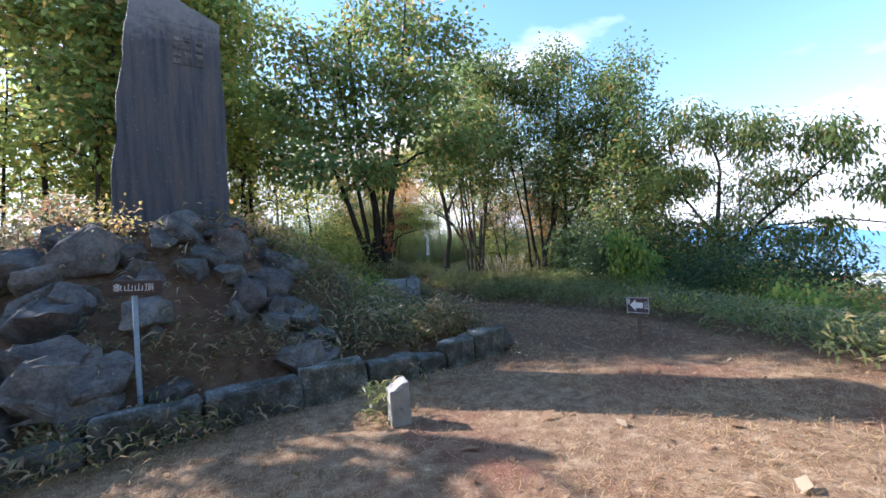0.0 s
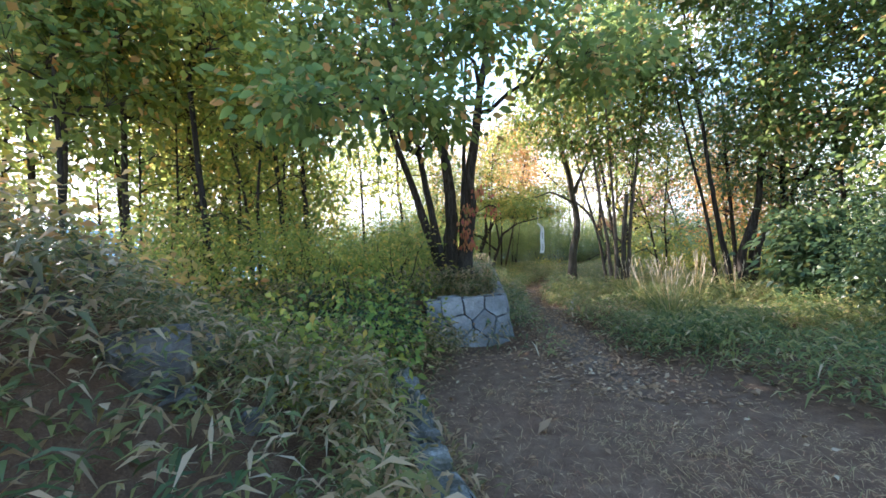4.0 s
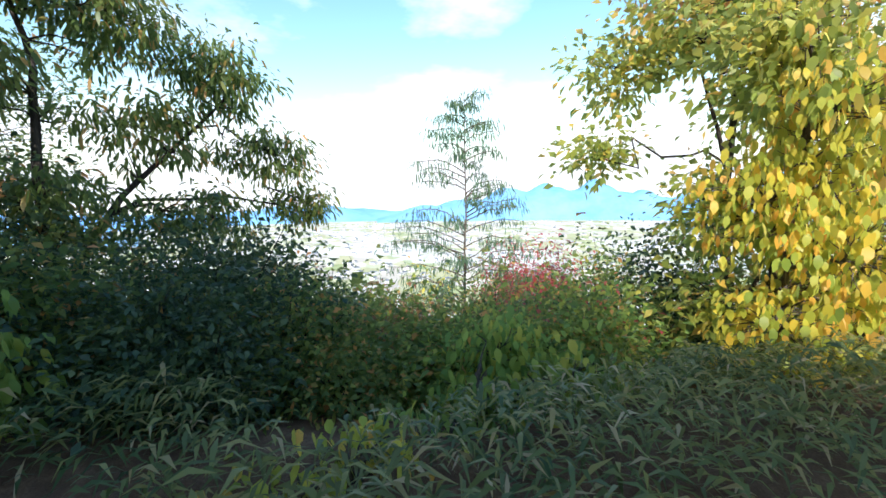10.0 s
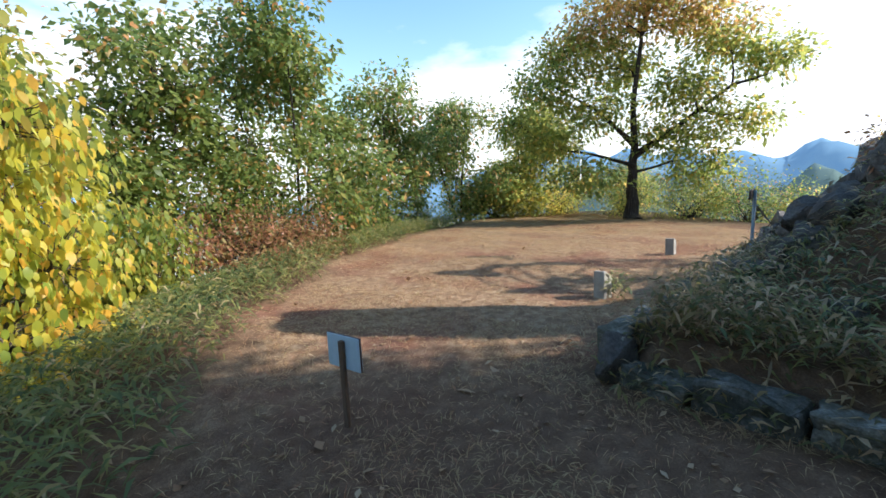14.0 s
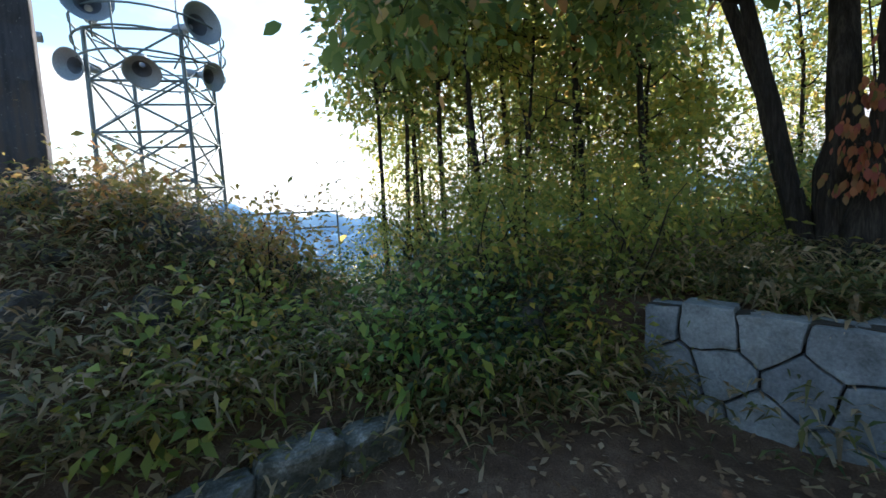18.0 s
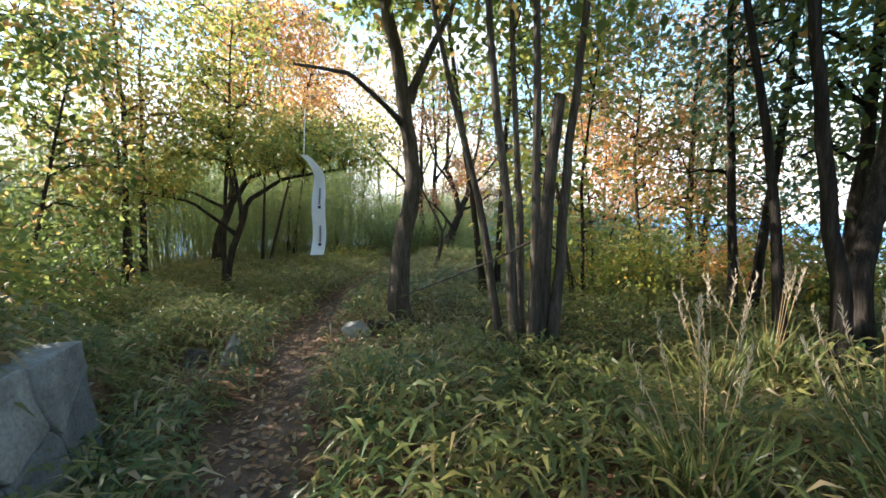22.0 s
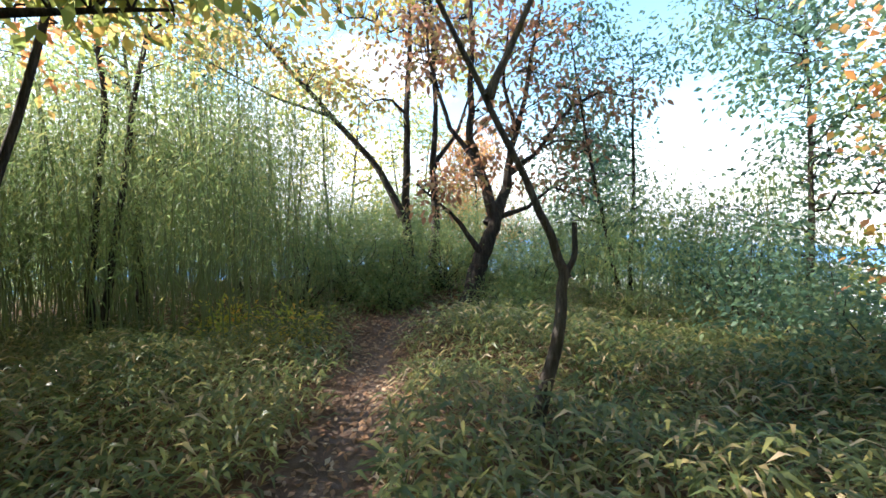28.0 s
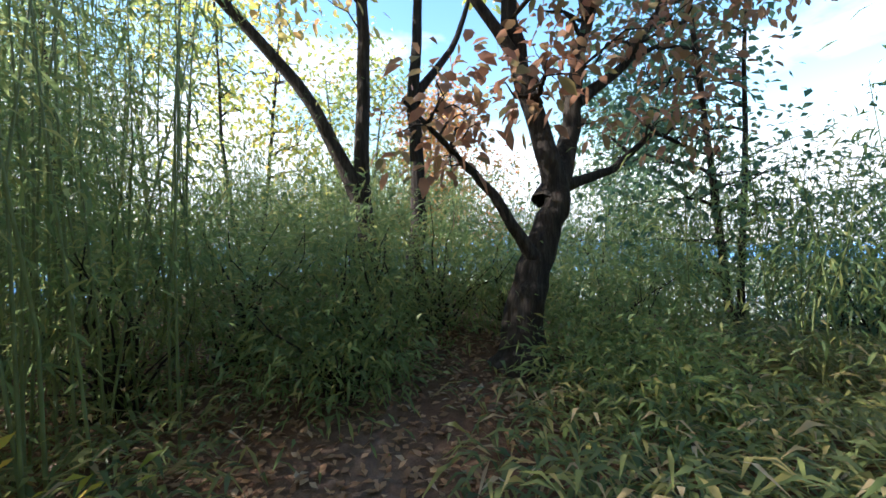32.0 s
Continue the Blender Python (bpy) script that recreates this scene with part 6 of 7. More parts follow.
def build_kerb():
    g = np.random.default_rng(12)
    root = thing("stone_kerb", pose(KC[0], KC[1], 0), "low mossy kerb of old stone blocks round the mound", "kerb")
    for side, total in ((0, KLEN), (1, 3.9)):
        d = 0.0
        while d < total:
            ln = g.uniform(0.38, 0.85)
            hh = (0.29 if side == 0 else 0.2) + g.uniform(-0.1, 0.05)
            if side == 0 and 0.5 < d < 1.3:
                hh -= 0.08
            ax = KU if side == 0 else KV
            cxy = ax * (d + ln / 2)
            yaw = math.degrees(math.atan2(ax[1], ax[0]))
            bm = box(ln - 0.025, 0.22, hh + 0.12, (0, 0, 0), 0.028)
            bmesh.ops.triangulate(bm, faces=bm.faces)
            for _ in range(2):
                bmesh.ops.subdivide_edges(bm, edges=[e for e in bm.edges if e.calc_length() > 0.11], cuts=1)
            for v in bm.verts:
                o = Vector((d * 3, side * 9, 0))
                v.co += Vector(noise.noise_vector(v.co * 3.5 + o)) * (0.05 if side == 0 else 0.075) + Vector(noise.noise_vector(v.co * 15 + o)) * 0.012
            ob = part("kerb_stone", bm, MOSSY, root)
            wx, wy = KC + cxy
            ob.matrix_basis = pose(cxy[0], cxy[1], min(0.0, gz(wx + 0.3 * KU[1], wy)) - 0.1, g.uniform(-2, 2), g.uniform(-1.5, 1.5), yaw + g.uniform(-5, 5))
            d += ln
    ob = part("kerb_stone", boulder(0.26, 0.22, 0.24, 77), STONE, root, "pale lichened corner boulder of the kerb")
    ob.matrix_basis = pose(0.02, 0.06, 0.16, 0, 0, 30)


build_kerb()


def stone_post(x, y, h, yaw, seed, label):
    bm = box(0.17, 0.16, h + 0.1, (0, 0, -0.1), 0.012)
    bmesh.ops.triangulate(bm, faces=bm.faces)
    for _ in range(2):
        bmesh.ops.subdivide_edges(bm, edges=[e for e in bm.edges if e.calc_length() > 0.06], cuts=1)
    for v in bm.verts:
        v.co += Vector(noise.noise_vector(v.co * 14 + Vector((seed, 0, 0)))) * 0.008
        if v.co.z > h - 0.05 and v.co.x < 0.01:
            v.co.z -= 0.05 + 0.03 * noise.noise(v.co * 20)
    root = thing("stone_post", pose(x, y, gz(x, y), 2, -2, yaw), label, "stone post", "boundary posts")
    part("shaft", bm, CONCRETE, root)


stone_post(-0.45, 3.42, 0.36, 20, 1, "short square granite post with chipped top on dry grass")
stone_post(-3.48, 0.88, 0.34, 35, 2, "short weathered stone post near the mound")


def words(body, size, m, mat, parent, name="lettering", label="", depth=0.002):
    """Writing in the built-in font, as a mesh."""
    cu = bpy.data.curves.new(name, "FONT")
    cu.body, cu.size, cu.extrude, cu.align_x, cu.align_y = body, size, depth, "CENTER", "CENTER"
    tmp = bpy.data.objects.new(name, cu)
    scene.collection.objects.link(tmp)
    dg = bpy.context.evaluated_depsgraph_get()
    me = bpy.data.meshes.new_from_object(tmp.evaluated_get(dg))
    bpy.data.objects.remove(tmp)
    me.materials.clear()
    me.materials.append(mat)
    ob = part(name, me, mat, parent, label)
    ob.matrix_basis = m
    return ob


def build_summit_sign():
    x, y = -2.66, 3.44
    yaw = math.degrees(math.atan2(-x, y)) + 0
    root = thing("summit_sign", pose(x, y, gz(x, y) - 0.05, 0, 0, yaw), "dark brown summit name board on a blue-grey metal pipe", "sign")
    pipe("post", [(0, 0, 0), (0.0, 0, 0.6), (0.005, 0, 1.26)], 0.02, POLEBLUE, root, 12, "blue-grey painted metal pipe")
    board = part("board", box(0.40, 0.025, 0.125, (0, 0, -0.0625), 0.006), DARKWOOD, root, "dark brown wooden board")
    board.matrix_basis = pose(0, -0.034, 1.21, 0, 4, 0)
    words("象山山頂", 0.07, pose(0.0, -0.014, 0.0, 90, 0, 0), LETTER, board, label="white painted characters")


build_summit_sign()


def build_arrow_sign():
    x, y = 2.69, 5.66
    root = thing("arrow_sign", pose(x, y, gz(x, y) - 0.05, 0, 0, -44), "small brown direction board with a white arrow on a wooden stake", "sign")
    part("stake", box(0.04, 0.03, 0.64, (0, 0.020, 0), 0.005), STAKE, root, "weathered wooden stake")
    board = part("board", box(0.30, 0.012, 0.225, (0, 0, -0.1125), 0.003), BROWNSIGN, root, "dark brown printed face")
    board.matrix_basis = pose(0, -0.003, 0.56, 0, 0, 0)
    back = part("back_sheet", box(0.295, 0.006, 0.22, (0, 0, -0.11), 0.002), SHEETBLUE, root, "pale blue-grey back of the board")
    back.matrix_basis = pose(0, 0.0075, 0.56, 0, 0, 0)
    for sx, sz, px, pz in ((0.29, 0.006, 0, 0.105), (0.29, 0.006, 0, -0.105), (0.006, 0.216, 0.143, 0), (0.006, 0.216, -0.143, 0)):
        part("border", box(sx, 0.004, sz, (px, -0.0075, pz - sz / 2), 0.0), LETTER, board, "white printed border")
    bm = bmesh.new()
    pts = [(-0.105, 0), (-0.025, 0.08), (-0.025, 0.04), (0.07, 0.04), (0.07, -0.04), (-0.025, -0.04), (-0.025, -0.08)]
    f = bm.faces.new([bm.verts.new((px, -0.0105, pz)) for px, pz in pts])
    ex = bmesh.ops.extrude_face_region(bm, geom=[f])
    for v in [e for e in ex["geom"] if isinstance(e, bmesh.types.BMVert)]:
        v.co.y += 0.004
    bmesh.ops.recalc_face_normals(bm, faces=bm.faces)
    part("arrow", bm, LETTER, board, "white arrow pointing along the trail")
    for k in range(3):
        part("print_line", box(0.005, 0.003, 0.09 + 0.02 * (k % 2), (0.095 + k * 0.015, -0.008, -0.05)), LETTER, board, "small white line of print")
        part("print_line", box(0.005, 0.003, 0.08, (-0.131 + k * 0.012, -0.008, 0.01)), LETTER, board, "small white line of print")


build_arrow_sign()

# ---- stone retaining wall ----
WA, WB, WC = np.array((-1.95, 11.0)), np.array((-0.80, 11.80)), np.array((-1.95, 16.4))


def cells(width, z0, z1, nx, nz, g):
    """Splits a rectangle into uneven many-sided stones: each keeps what lies nearer to its own seed."""
    seeds = []
    for i in range(nx):
        for k in range(nz):
            seeds.append(((i + 0.5 + 0.4 * (k % 2) - 0.2 + g.uniform(-0.27, 0.27)) * width / nx, z0 + (k + 0.5 + g.uniform(-0.2, 0.2)) * (z1 - z0) / nz))
    out = []
    for sx, sz in seeds:
        ring = [(0.0, z0), (width, z0), (width, z1), (0.0, z1)]
        for ox, oz in seeds:
            if (ox, oz) == (sx, sz):
                continue
            mx, mz, dx, dz = (sx + ox) / 2, (sz + oz) / 2, ox - sx, oz - sz
            cut = []
            for (ax, az), (bx, bz) in zip(ring, ring[1:] + ring[:1]):
                da, db = (ax - mx) * dx + (az - mz) * dz, (bx - mx) * dx + (bz - mz) * dz
                if da <= 0:
                    cut.append((ax, az))
                if da * db < 0:
                    t = da / (da - db)
                    cut.append((ax + (bx - ax) * t, az + (bz - az) * t))
            ring = cut
        clean = [p for k, p in enumerate(ring) if math.dist(p, ring[k - 1]) > 0.03]
        if len(clean) >= 3:
            out.append(clean)
    return out


def wall_face(a, b, z0, z1, rows, cols, seed, root, batter=0.14):
    """Irregular dressed stones over a battered face from a to b."""
    g = np.random.default_rng(seed)
    d = (b - a) / np.linalg.norm(b - a)
    nrm = np.array((d[1], -d[0]))
    ln = np.linalg.norm(b - a)
    for ring in cells(ln, z0, z1, cols, rows, g):
        ring = np.array(ring)
        mid = ring.mean(0)
        ring = mid + (ring - mid) * (1 - 0.011 / np.linalg.norm(ring - mid, axis=1, keepdims=True))
        if ring[:, 1].max() > z1 - 0.05:
            ring[ring[:, 1] > z1 - 0.05, 1] += g.uniform(-0.06, 0.03)
        out = g.uniform(0.0, 0.028)
        bm = bmesh.new()
        fr = []
        for s, z in ring:
            w = a + d * s + nrm * ((z1 - z) * batter / (z1 - z0) + out)
            fr.append(bm.verts.new((w[0], w[1], z)))
        f = bm.faces.new(fr)
        ex = bmesh.ops.extrude_face_region(bm, geom=[f])
        for v in [e for e in ex["geom"] if isinstance(e, bmesh.types.BMVert)]:
            v.co.x -= nrm[0] * 0.24
            v.co.y -= nrm[1] * 0.24
        bmesh.ops.recalc_face_normals(bm, faces=bm.faces)
        bmesh.ops.bevel(bm, geom=bm.edges[:], offset=0.014, segments=2, profile=0.6, affect="EDGES")
        bmesh.ops.triangulate(bm, faces=bm.faces)
        bmesh.ops.subdivide_edges(bm, edges=[e for e in bm.edges if e.calc_length() > 0.12], cuts=1)
        bmesh.ops.triangulate(bm, faces=bm.faces)
        bmesh.ops.subdivide_edges(bm, edges=[e for e in bm.edges if e.calc_length() > 0.09], cuts=1)
        for v in bm.verts:
            v.co += Vector(noise.noise_vector(v.co * 5)) * 0.022 + Vector(noise.noise_vector(v.co * 17)) * 0.007
        part("wall_stone", bm, WALLSTONE, root)
    bm = bmesh.new()
    q = [a - nrm * 0.03 + nrm * batter * 0.6, b - nrm * 0.03 + nrm * batter * 0.6, b - nrm * 0.2, a - nrm * 0.2]
    lo = [bm.verts.new((p[0], p[1], z0)) for p in q]
    hi = [bm.verts.new((p[0] - (nrm[0] * batter * 0.6 if k < 2 else 0), p[1] - (nrm[1] * batter * 0.6 if k < 2 else 0), z1 - 0.05)) for k, p in enumerate(q)]
    bm.faces.new(hi)
    for k in range(4):
        bm.faces.new([lo[k], lo[(k + 1) % 4], hi[(k + 1) % 4], hi[k]])
    bmesh.ops.recalc_face_normals(bm, faces=bm.faces)
    part("mortar_core", bm, GAP, root, "dark earth-filled joints")


wall_root = tagged(new("wall_retaining"), "retaining wall of pale grey irregular dressed stones at the trail", "stone wall", kind="structure")
wall_face(WA, WB, -0.34, 0.71, 3, 4, 5, wall_root)
WM = WB * 0.5 + WC * 0.5
wall_face(WB, WM, -0.22, 0.69, 3, 5, 6, wall_root)
wall_face(WM, WC, -0.22, 0.84, 3, 5, 7, wall_root)
wall_face(np.array((-3.78, 9.4)), np.array((-3.3, 10.65)), -0.25, 0.55, 2, 3, 8, wall_root)


# ---- loudspeaker mast ----
def ring_points(cx, cy, z, r, n, start=0.0):
    return [(cx + r * math.cos(start + 2 * math.pi * k / n), cy + r * math.sin(start + 2 * math.pi * k / n), z) for k in range(n + 1)]


def build_mast():
    x, y = -8.5, 4.15
    z0 = gz(x, y) - 0.1
    root = thing("loudspeaker_mast", pose(x, y, 0), "galvanised steel lattice mast with ring platforms behind the mound", "mast")
    base, top, zt = 1.24, 1.18, 5.4
    n = 4
    legs = []
    for k in range(n):
        a = radians(139 + 90 * k)
        p0, p1 = (base * math.cos(a), base * math.sin(a), z0), (top * math.cos(a), top * math.sin(a), zt)
        legs.append((np.array(p0), np.array(p1)))
        pipe("leg", [p0, p1], 0.042, STEEL, root, 8)
    lev = np.linspace(0.18, 1.0, 6)
    for i, t in enumerate(lev):
        for k in range(n):
            a, b = legs[k][0] + (legs[k][1] - legs[k][0]) * t, legs[(k + 1) % n][0] + (legs[(k + 1) % n][1] - legs[(k + 1) % n][0]) * t
            pipe("strut", [a, b], 0.028, STEEL, root, 6)
            if i + 1 < len(lev):
                c = legs[(k + 1) % n][0] + (legs[(k + 1) % n][1] - legs[(k + 1) % n][0]) * lev[i + 1]
                pipe("brace", [a, c], 0.022, STEEL, root, 5)
                d2 = legs[k][0] + (legs[k][1] - legs[k][0]) * lev[i + 1]
                pipe("brace", [b, d2], 0.022, STEEL, root, 5)
    for z, r in ((4.85, 1.3), (5.25, 1.34), (5.65, 1.34)):
        pipe("ring_rail", ring_points(0, 0, z, r, 28), 0.022, STEEL, root, 6)
    for k in range(8):
        a = 2 * math.pi * k / 8
        c, s = math.cos(a), math.sin(a)
        pipe("bracket", [(top * c * 0.8, top * s * 0.8, 4.7), (1.3 * c, 1.3 * s, 4.85), (1.34 * c, 1.34 * s, 5.25), (1.34 * c, 1.34 * s, 5.65)], 0.018, STEEL, root, 6)
    pipe("lightning_rod", [(0.4, -0.9, 5.7), (0.4, -0.9, 7.8)], 0.012, STEEL, root, 6, "thin lightning rod")
    pipe("lamp_arm", [(0.2, 0.6, 5.9), (0.3, 0.65, 6.35), (0.2, 0.5, 6.5)], 0.014, STEEL, root, 6)


build_mast()


def loudspeaker(x, y, z, yaw, tilt, size, label):
    root = thing("loudspeaker", pose(x, y, z, 0, tilt, yaw), label, "loudspeaker", "horn loudspeakers on the mast")
    prof = [(-0.62, 0.10), (-0.45, 0.12), (-0.42, 0.09), (-0.22, 0.14), (-0.05, 0.26), (0.08, 0.43), (0.12, 0.47), (0.125, 0.5), (0.09, 0.485), (0.02, 0.36), (-0.1, 0.2), (-0.3, 0.08)]
    n = 24
    V, F = [], []
    for px, pr in prof:
        for k in range(n):
            a = 2 * math.pi * k / n
            V.append((px * size * 1.3, math.cos(a) * pr * size, math.sin(a) * pr * size))
    idx = []
    for i in range(len(prof) - 1):
        for k in range(n):
            F.append((i * n + k, i * n + (k + 1) % n, (i + 1) * n + (k + 1) % n, (i + 1) * n + k))
            idx.append(1 if i >= 8 else 0)
    part("bell", mesh_from("bell", V, F, [HORNGREY, HORNDARK], True, idx), HORNGREY, root, "flared grey horn")
    pipe("driver", [(-0.98 * size, 0, 0), (-0.78 * size, 0, 0), (-0.62 * size, 0, 0)], [0.14 * size, 0.15 * size, 0.12 * size], HORNGREY, root, 14, "round driver housing")
    pipe("bracket", [(-0.5 * size, 0, -0.1 * size), (-0.5 * size, 0, -0.42 * size), (-0.75 * size, 0, -0.5 * size)], 0.02, STEEL, root, 6)


for hx, hy, hzz, yaw, tilt, sz in ((-7.18, 3.77, 5.66, 30, 0, 0.8), (-8.0, 5.3, 5.64, 55, 4, 0.8), (-7.31, 2.1, 5.19, -65, 0, 0.66), (-7.33, 4.48, 4.5, 25, 40, 0.62), (-8.3, 5.3, 4.7, 70, 15, 0.6), (-7.6, 3.13, 4.7, -10, 10, 0.6)):
    loudspeaker(hx, hy, hzz, yaw, tilt, sz, "grey horn loudspeaker clamped to the mast")


def build_railing():
    x, y = -8.85, 5.0
    root = thing("railing", pose(x, y, 0), "thin dark metal railing beside the mast", "railing")
    for k in range(4):
        px, py = -0.3 * k, 1.05 * k - 0.6
        pipe("post", [(px, py, gz(x + px, y + py) - 0.2), (px, py, 1.75)], 0.024, STEEL, root)
    for z in (1.75, 1.35):
        pipe("rail", [(0, -0.6, z), (-0.9, 2.55, z)], 0.022, STEEL, root)


build_railing()


# ---- along the trail ----
def banner(x, y, ztop, length, width, yaw, label, marks=True):
    root = thing("banner", pose(x, y, 0, 0, 0, yaw), label, "banner")

    def curl(t):
        return 0.10 * max(0.0, 1 - t / 0.22) ** 2 + 0.03 * t

    n = 26
    V, F = [], []
    for side in (0, 1):
        for i in range(n + 1):
            t = i / n
            off = 0.06 * math.sin(t * 3.0) + 0.02 * math.sin(t * 9)
            wv = width * (0.55 + 0.45 * min(1, t * 2.5))
            for s in (-0.5, 0.5):
                V.append((s * wv + off * 0.6 - curl(t), off + 0.012 * math.sin(t * 11 + s * 3) + side * 0.004, ztop - t * length))
    for side in (0, 1):
        b = side * 2 * (n + 1)
        for i in range(n):
            F.append((b + 2 * i, b + 2 * i + 1, b + 2 * i + 3, b + 2 * i + 2))
    part("cloth", mesh_from("cloth", V, F, BANNER, True), BANNER, root)
    if marks:
        for t0 in (0.34, 0.72):
            for k in range(9):
                t = t0 + k * 0.021
                off = 0.06 * math.sin(t * 3.0) + 0.02 * math.sin(t * 9)
                part("print_mark", box(0.018 if k < 8 else 0.026, 0.005, 0.012 if k < 8 else 0.026, (off * 0.6 + 0.008 - curl(t), off - 0.018, ztop - t * length - (0.02 if k == 8 else 0))), INK, root, "small navy printed mark")
    pipe("cord", [(-0.10, 0, ztop - 0.01), (-0.09, 0.01, ztop + 0.18), (-0.08, 0.06, ztop + 0.42)], 0.004, BANNER, root, 5)


banner(-0.655, 17.5, 2.13, 0.91, 0.12, 8, "narrow white cloth banner with navy print hanging from a limb")
banner(-4.5, -4.9, 2.5, 0.9, 0.10, 60, "narrow white cloth strip hanging at the lawn's edge", False)


def placed_rock(x, y, sx, sy, sz, seed, label, lift=0.25):
    ob = part("boulder", boulder(sx, sy, sz, seed), CONCRETE if "pale" in label or "upright" in label else STONE, None)
    ob.matrix_world = pose(x, y, gz(x, y) + sz * lift, 8, -6, seed * 40)
    tagged(ob, label, "rock", "stones by the trail")


placed_rock(-1.75, 18.35, 0.2, 0.16, 0.3, 201, "upright grey stone in bamboo grass")
placed_rock(-2.15, 18.35, 0.2, 0.16, 0.18, 202, "half-buried grey stone beside the trail")
placed_rock(-3.2, 18.0, 0.26, 0.2, 0.32, 209, "tall grey stone at the end of the bank")
placed_rock(-0.46, 19.05, 0.24, 0.16, 0.17, 203, "pale flat stone at the foot of the oak")
placed_rock(0.55, 18.6, 0.2, 0.15, 0.1, 204, "grey stone at the foot of the oak")
placed_rock(1.1, 19.3, 0.35, 0.25, 0.16, 205, "broad grey stone under the oak")
placed_rock(-2.7, 8.9, 0.22, 0.2, 0.18, 206, "pale stone on the leafy bank")
placed_rock(-2.6, 10.2, 0.3, 0.2, 0.3, 207, "grey block of broken wall on the bank")
placed_rock(-3.3, 9.9, 0.34, 0.22, 0.32, 208, "grey block of broken wall on the bank")


def stick(pts, r0, r1, mat, label, name="fallen_branch", category="branch"):
    v, f = tubes([(np.array(pts, float), np.linspace(r0, r1, len(pts)))], 7)
    tagged(new(name, mesh_from(name, v, f, mat, True)), label, category)


stick([(-0.3, 19.15, 0.12), (0.1, 19.1, 0.15), (0.5, 19.0, 0.12)], 0.07, 0.05, BARK_GREY, "short fallen log in the bamboo grass", "fallen_log", "log")
stick([(0.22, 14.1, -0.02), (0.22, 14.12, 0.1), (0.24, 14.1, 0.24)], 0.035, 0.03, BIRCH, "pale broken stake standing beside the trail", "wooden_stake", "stake")
stick([(0.2, 14.5, 0.05), (0.22, 15.0, 0.08), (0.27, 15.4, 0.22)], 0.03, 0.02, BIRCH, "pale dead stick on the ground")
stick([(1.5, 17.5, 1.35), (1.0, 17.5, 1.12), (0.5, 17.7, 0.9), (0.1, 17.9, 0.72)], 0.016, 0.005, BARK_GREY, "thin bare branch slanting from the clump")
stick([(7.0, 10.9, 0.1), (7.2, 10.8, 0.5), (7.45, 10.6, 0.85)], 0.02, 0.008, BIRCH, "bare pale twig on the thicket")


def plume_grass(x, y, seed, label="tuft of tall grass with pale feathery plumes"):
    g = np.random.default_rng(seed)
    root = thing("plume_grass", pose(x, y, gz(x, y)), label, "grass", "plume grass")
    n = 150
    a = g.uniform(0, 6.28, n)
    ax = unit(np.stack([np.cos(a) * 0.4, np.sin(a) * 0.4, np.ones(n)], 1) + g.normal(size=(n, 3)) * 0.12)
    v, f = leaf_cards(g.normal(size=(n, 3)) * np.array((0.09, 0.09, 0)), ax, unit(np.cross(ax, g.normal(size=(n, 3)))), g.uniform(0.4, 0.95, n), np.full(n, 0.014), 0.25)
    part("blade_mass", mesh_from("blades", v, f, SASA), SASA, root)["kind"] = "stuff"
    for k in range(7):
        lean = g.normal(size=2) * 0.22
        h = g.uniform(0.6, 0.95)
        top = np.array((lean[0], lean[1], h))
        pipe("stalk", [(0, 0, 0), top * 0.55, top], [0.004, 0.0035, 0.003], STRAW, root, 4)
        c = np.repeat(top[None], 26, 0) + np.stack([lean[0] * 0.3 * np.linspace(0, 1, 26), lean[1] * 0.3 * np.linspace(0, 1, 26), np.linspace(-0.06, 0.2, 26)], 1)
        axp = unit(np.stack([g.normal(size=26) * 0.25, g.normal(size=26) * 0.25, np.ones(26)], 1))
        v, f = leaf_cards(c, axp, unit(np.cross(axp, g.normal(size=(26, 3)))), np.full(26, 0.06), np.full(26, 0.008), 0.1)
        part("plume", mesh_from("plume", v, f, PLUME), PLUME, root, "pale feathery plume")


for k, (x, y) in enumerate([(1.75, 14.2), (2.2, 14.9), (1.5, 15.4), (2.6, 14.2), (2.9, 15.6), (2.0, 13.4), (2.4, 16.3), (3.2, 16.6), (1.9, 12.7), (3.4, 14.6)]):
    plume_grass(x, y, 300 + k)


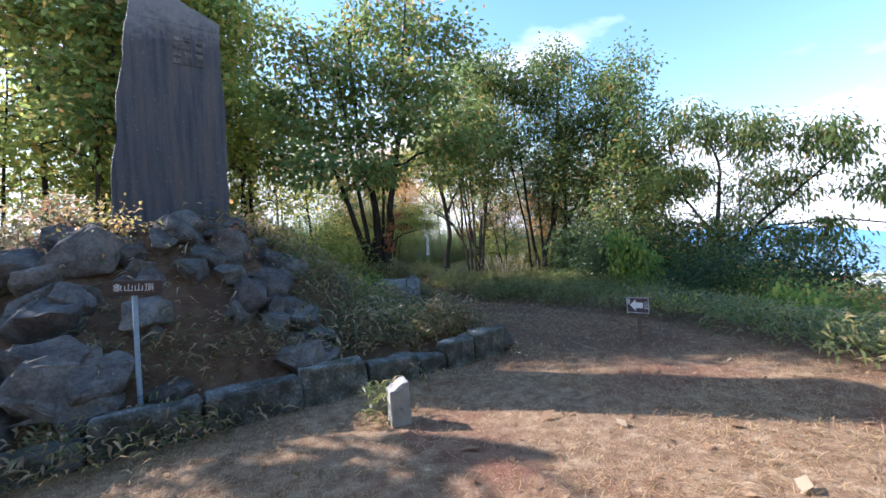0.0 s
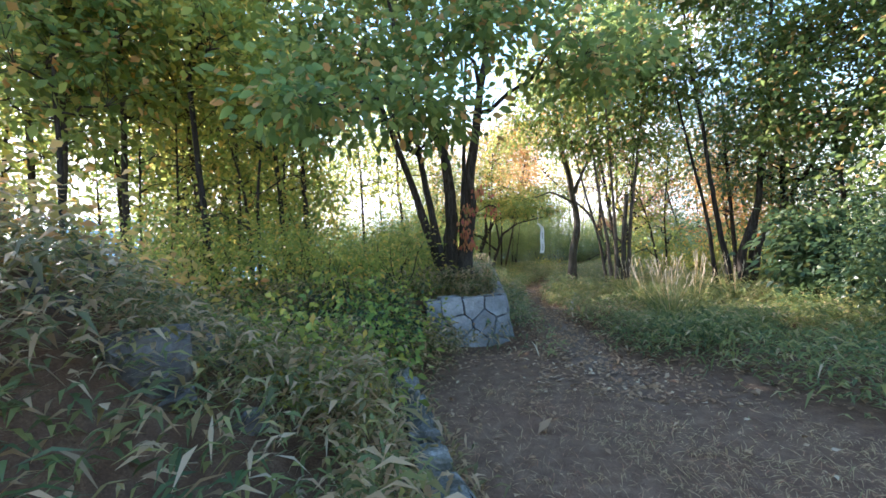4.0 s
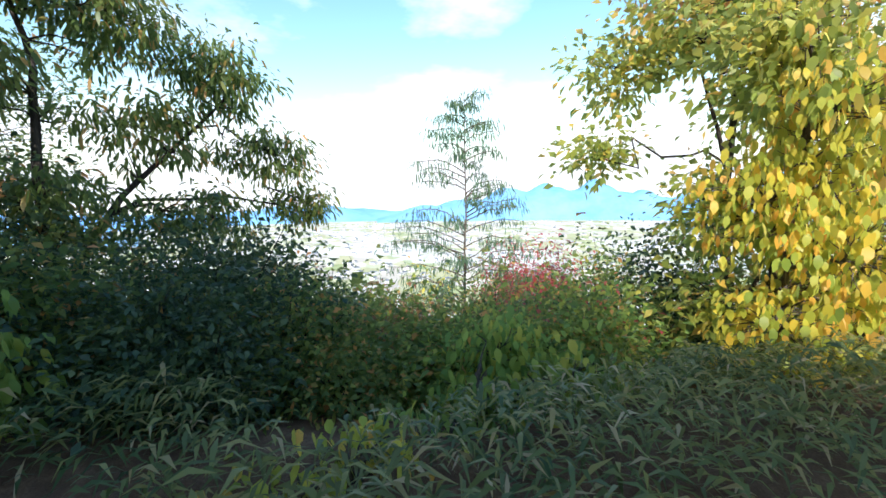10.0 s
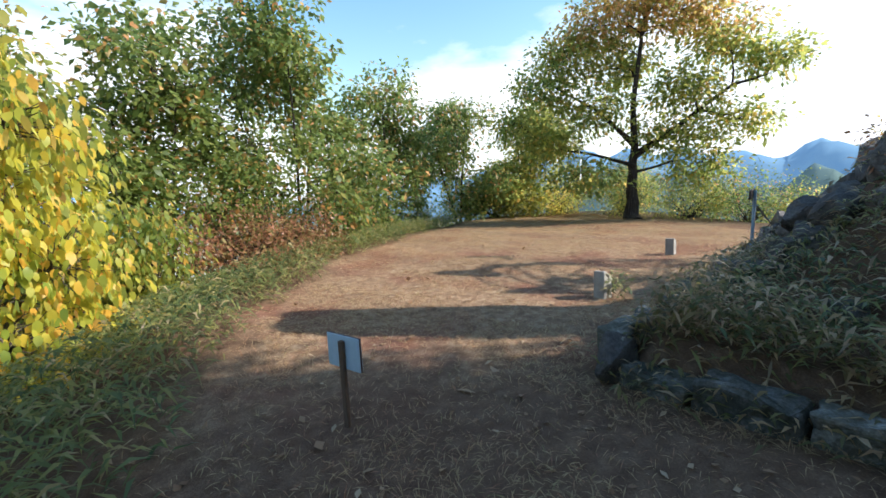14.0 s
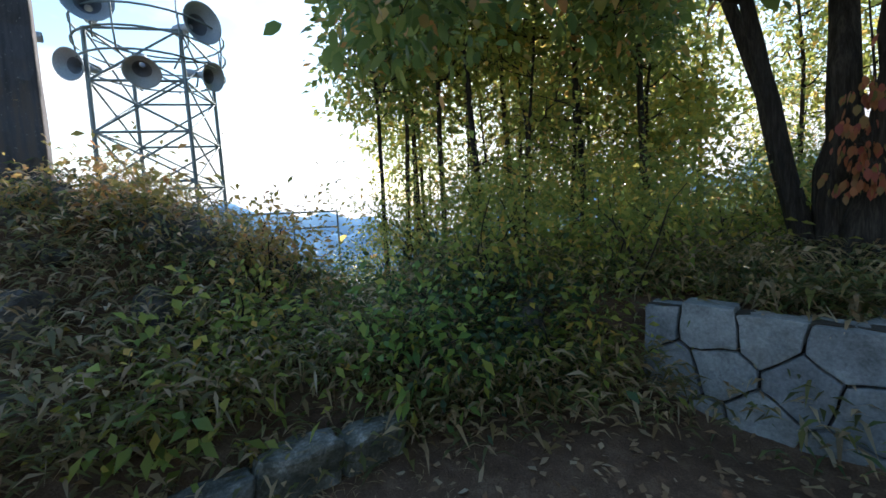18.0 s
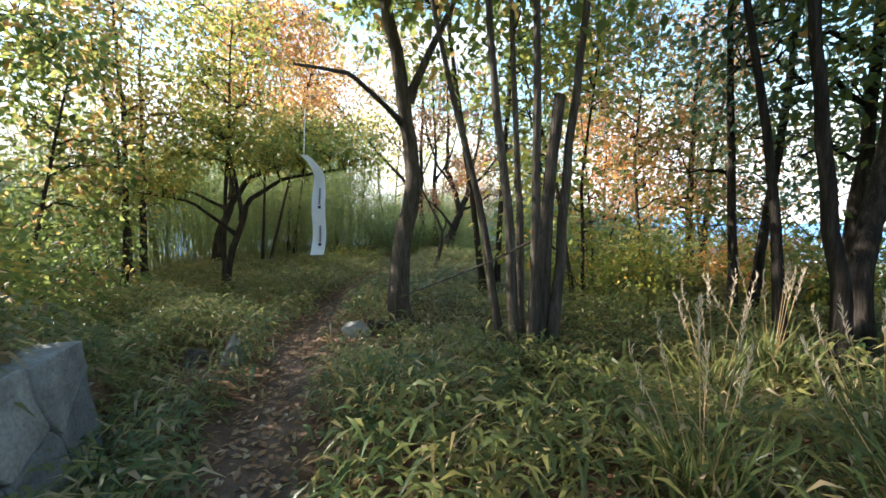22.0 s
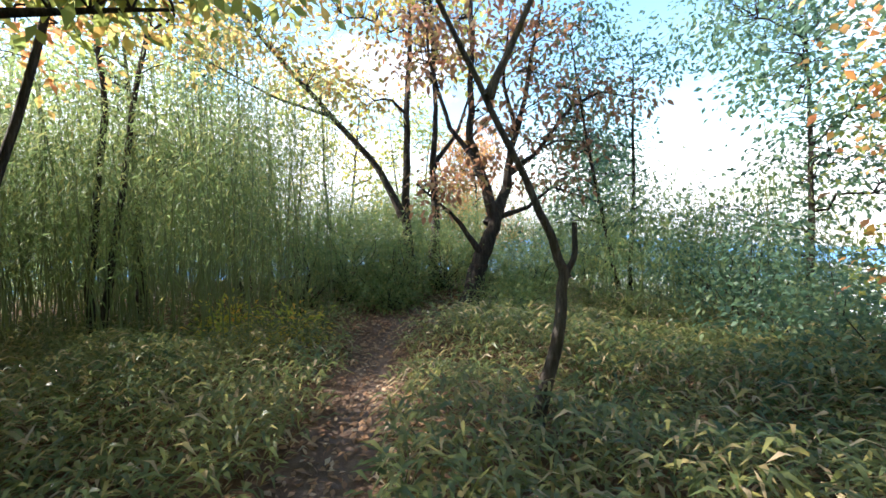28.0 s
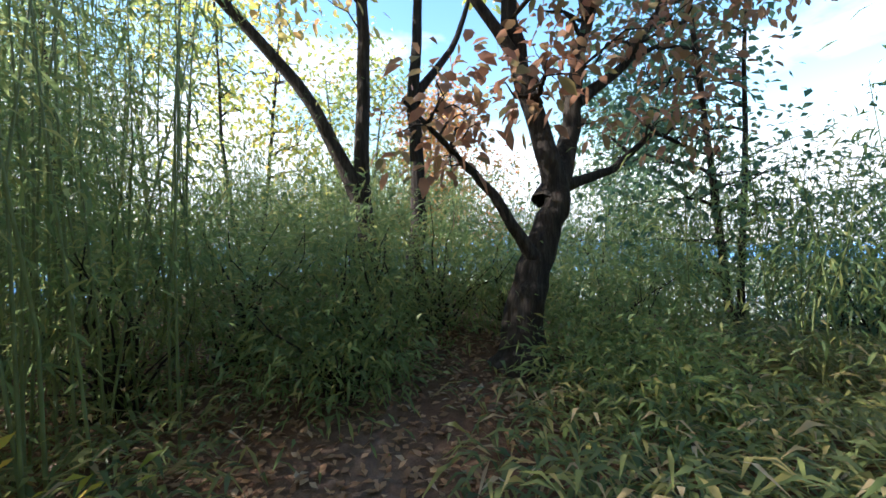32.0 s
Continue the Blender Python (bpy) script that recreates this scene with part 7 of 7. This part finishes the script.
def build_larch():
    """A tall wispy sapling with level sprays, on the slope east of the clearing."""
    x, y = 9.8, 6.4
    g = np.random.default_rng(77)
    z0 = gz(x, y)
    root = thing("sapling", pose(x, y, z0 - 0.05), "tall wispy grey-green sapling with level sprays before the valley", "sapling")
    H = 3.35 - z0
    stem = curve((0, 0, 0), (0.1, 0, H), 12, 0, 0.006, g)
    pipe("trunk", stem, list(np.linspace(0.035, 0.006, 12)), BARK_GREY, root, 7)
    lines, cents = [], []
    for k in range(64):
        t = 0.25 + 0.75 * k / 64
        a = g.uniform(0, 6.28)
        p = np.array([np.interp(t, np.linspace(0, 1, 12), stem[:, c]) for c in range(3)])
        ln = (1.15 - t) * 1.9 * g.uniform(0.7, 1.1) + 0.12
        q = p + np.array((math.cos(a) * ln, math.sin(a) * ln, 0.22 * ln))
        br = curve(p, q, 6, 0.10, 0.02, g)
        lines.append((br, np.linspace(0.013, 0.005, 6)))
        cents.append(br[2:])
    v, f = tubes(lines, 4, False)
    part("spray_mass", mesh_from("sprays", v, f, BARK_GREY, True), BARK_GREY, root)["kind"] = "stuff"
    v, f = leaves_at(np.concatenate(cents), 20, 0.09, 0.10, 0.2, 0.5, 0.4, 0.3, g)
    part("foliage", mesh_from("foliage", v, f, BLUEGREEN), BLUEGREEN, root)


build_larch()


def build_town():
    """Houses on the plain far below, as one mass."""
    g = np.random.default_rng(88)
    V, F, M, b = [], [], [], 0
    for _ in range(1300):
        az, r = radians(g.uniform(35, 150)), g.uniform(800, 3000)
        if g.uniform() < 0.25:
            az = radians(g.uniform(175, 260))
        cx, cy = r * math.sin(az), r * math.cos(az)
        w, d, h, a = g.uniform(5, 11), g.uniform(5, 9), g.uniform(3.5, 7), g.uniform(0, 3.1)
        if float(ground(cx, cy)) > -165:
            continue
        c, s = math.cos(a), math.sin(a)
        pts = [(-w, -d, 0), (w, -d, 0), (w, d, 0), (-w, d, 0), (-w, -d, h), (w, -d, h), (w, d, h), (-w, d, h), (-w, 0, h * 1.5), (w, 0, h * 1.5)]
        for px, py, pz in pts:
            V.append((cx + c * px - s * py, cy + s * px + c * py, -172.2 + pz))
        F += [(b, b + 1, b + 5, b + 4), (b + 1, b + 2, b + 6, b + 5), (b + 2, b + 3, b + 7, b + 6), (b + 3, b, b + 4, b + 7), (b + 4, b + 5, b + 9, b + 8), (b + 6, b + 7, b + 8, b + 9), (b + 5, b + 6, b + 9, b + 9), (b + 7, b + 4, b + 8, b + 8)]
        M += [0, 0, 0, 0, 1, 1, 0, 0]
        b += 10
    bm = bmesh.new()
    vs = [bm.verts.new(v) for v in V]
    for f, mi in zip(F, M):
        u = list(dict.fromkeys(f))
        bm.faces.new([vs[i] for i in u]).material_index = mi
    me = bpy.data.meshes.new("town_houses")
    bm.to_mesh(me)
    bm.free()
    me.materials.append(WHITEWALL)
    me.materials.append(TILEROOF)
    tagged(new("town_houses", me), "white-walled houses of the town on the plain below", "houses", kind="stuff")


build_town()
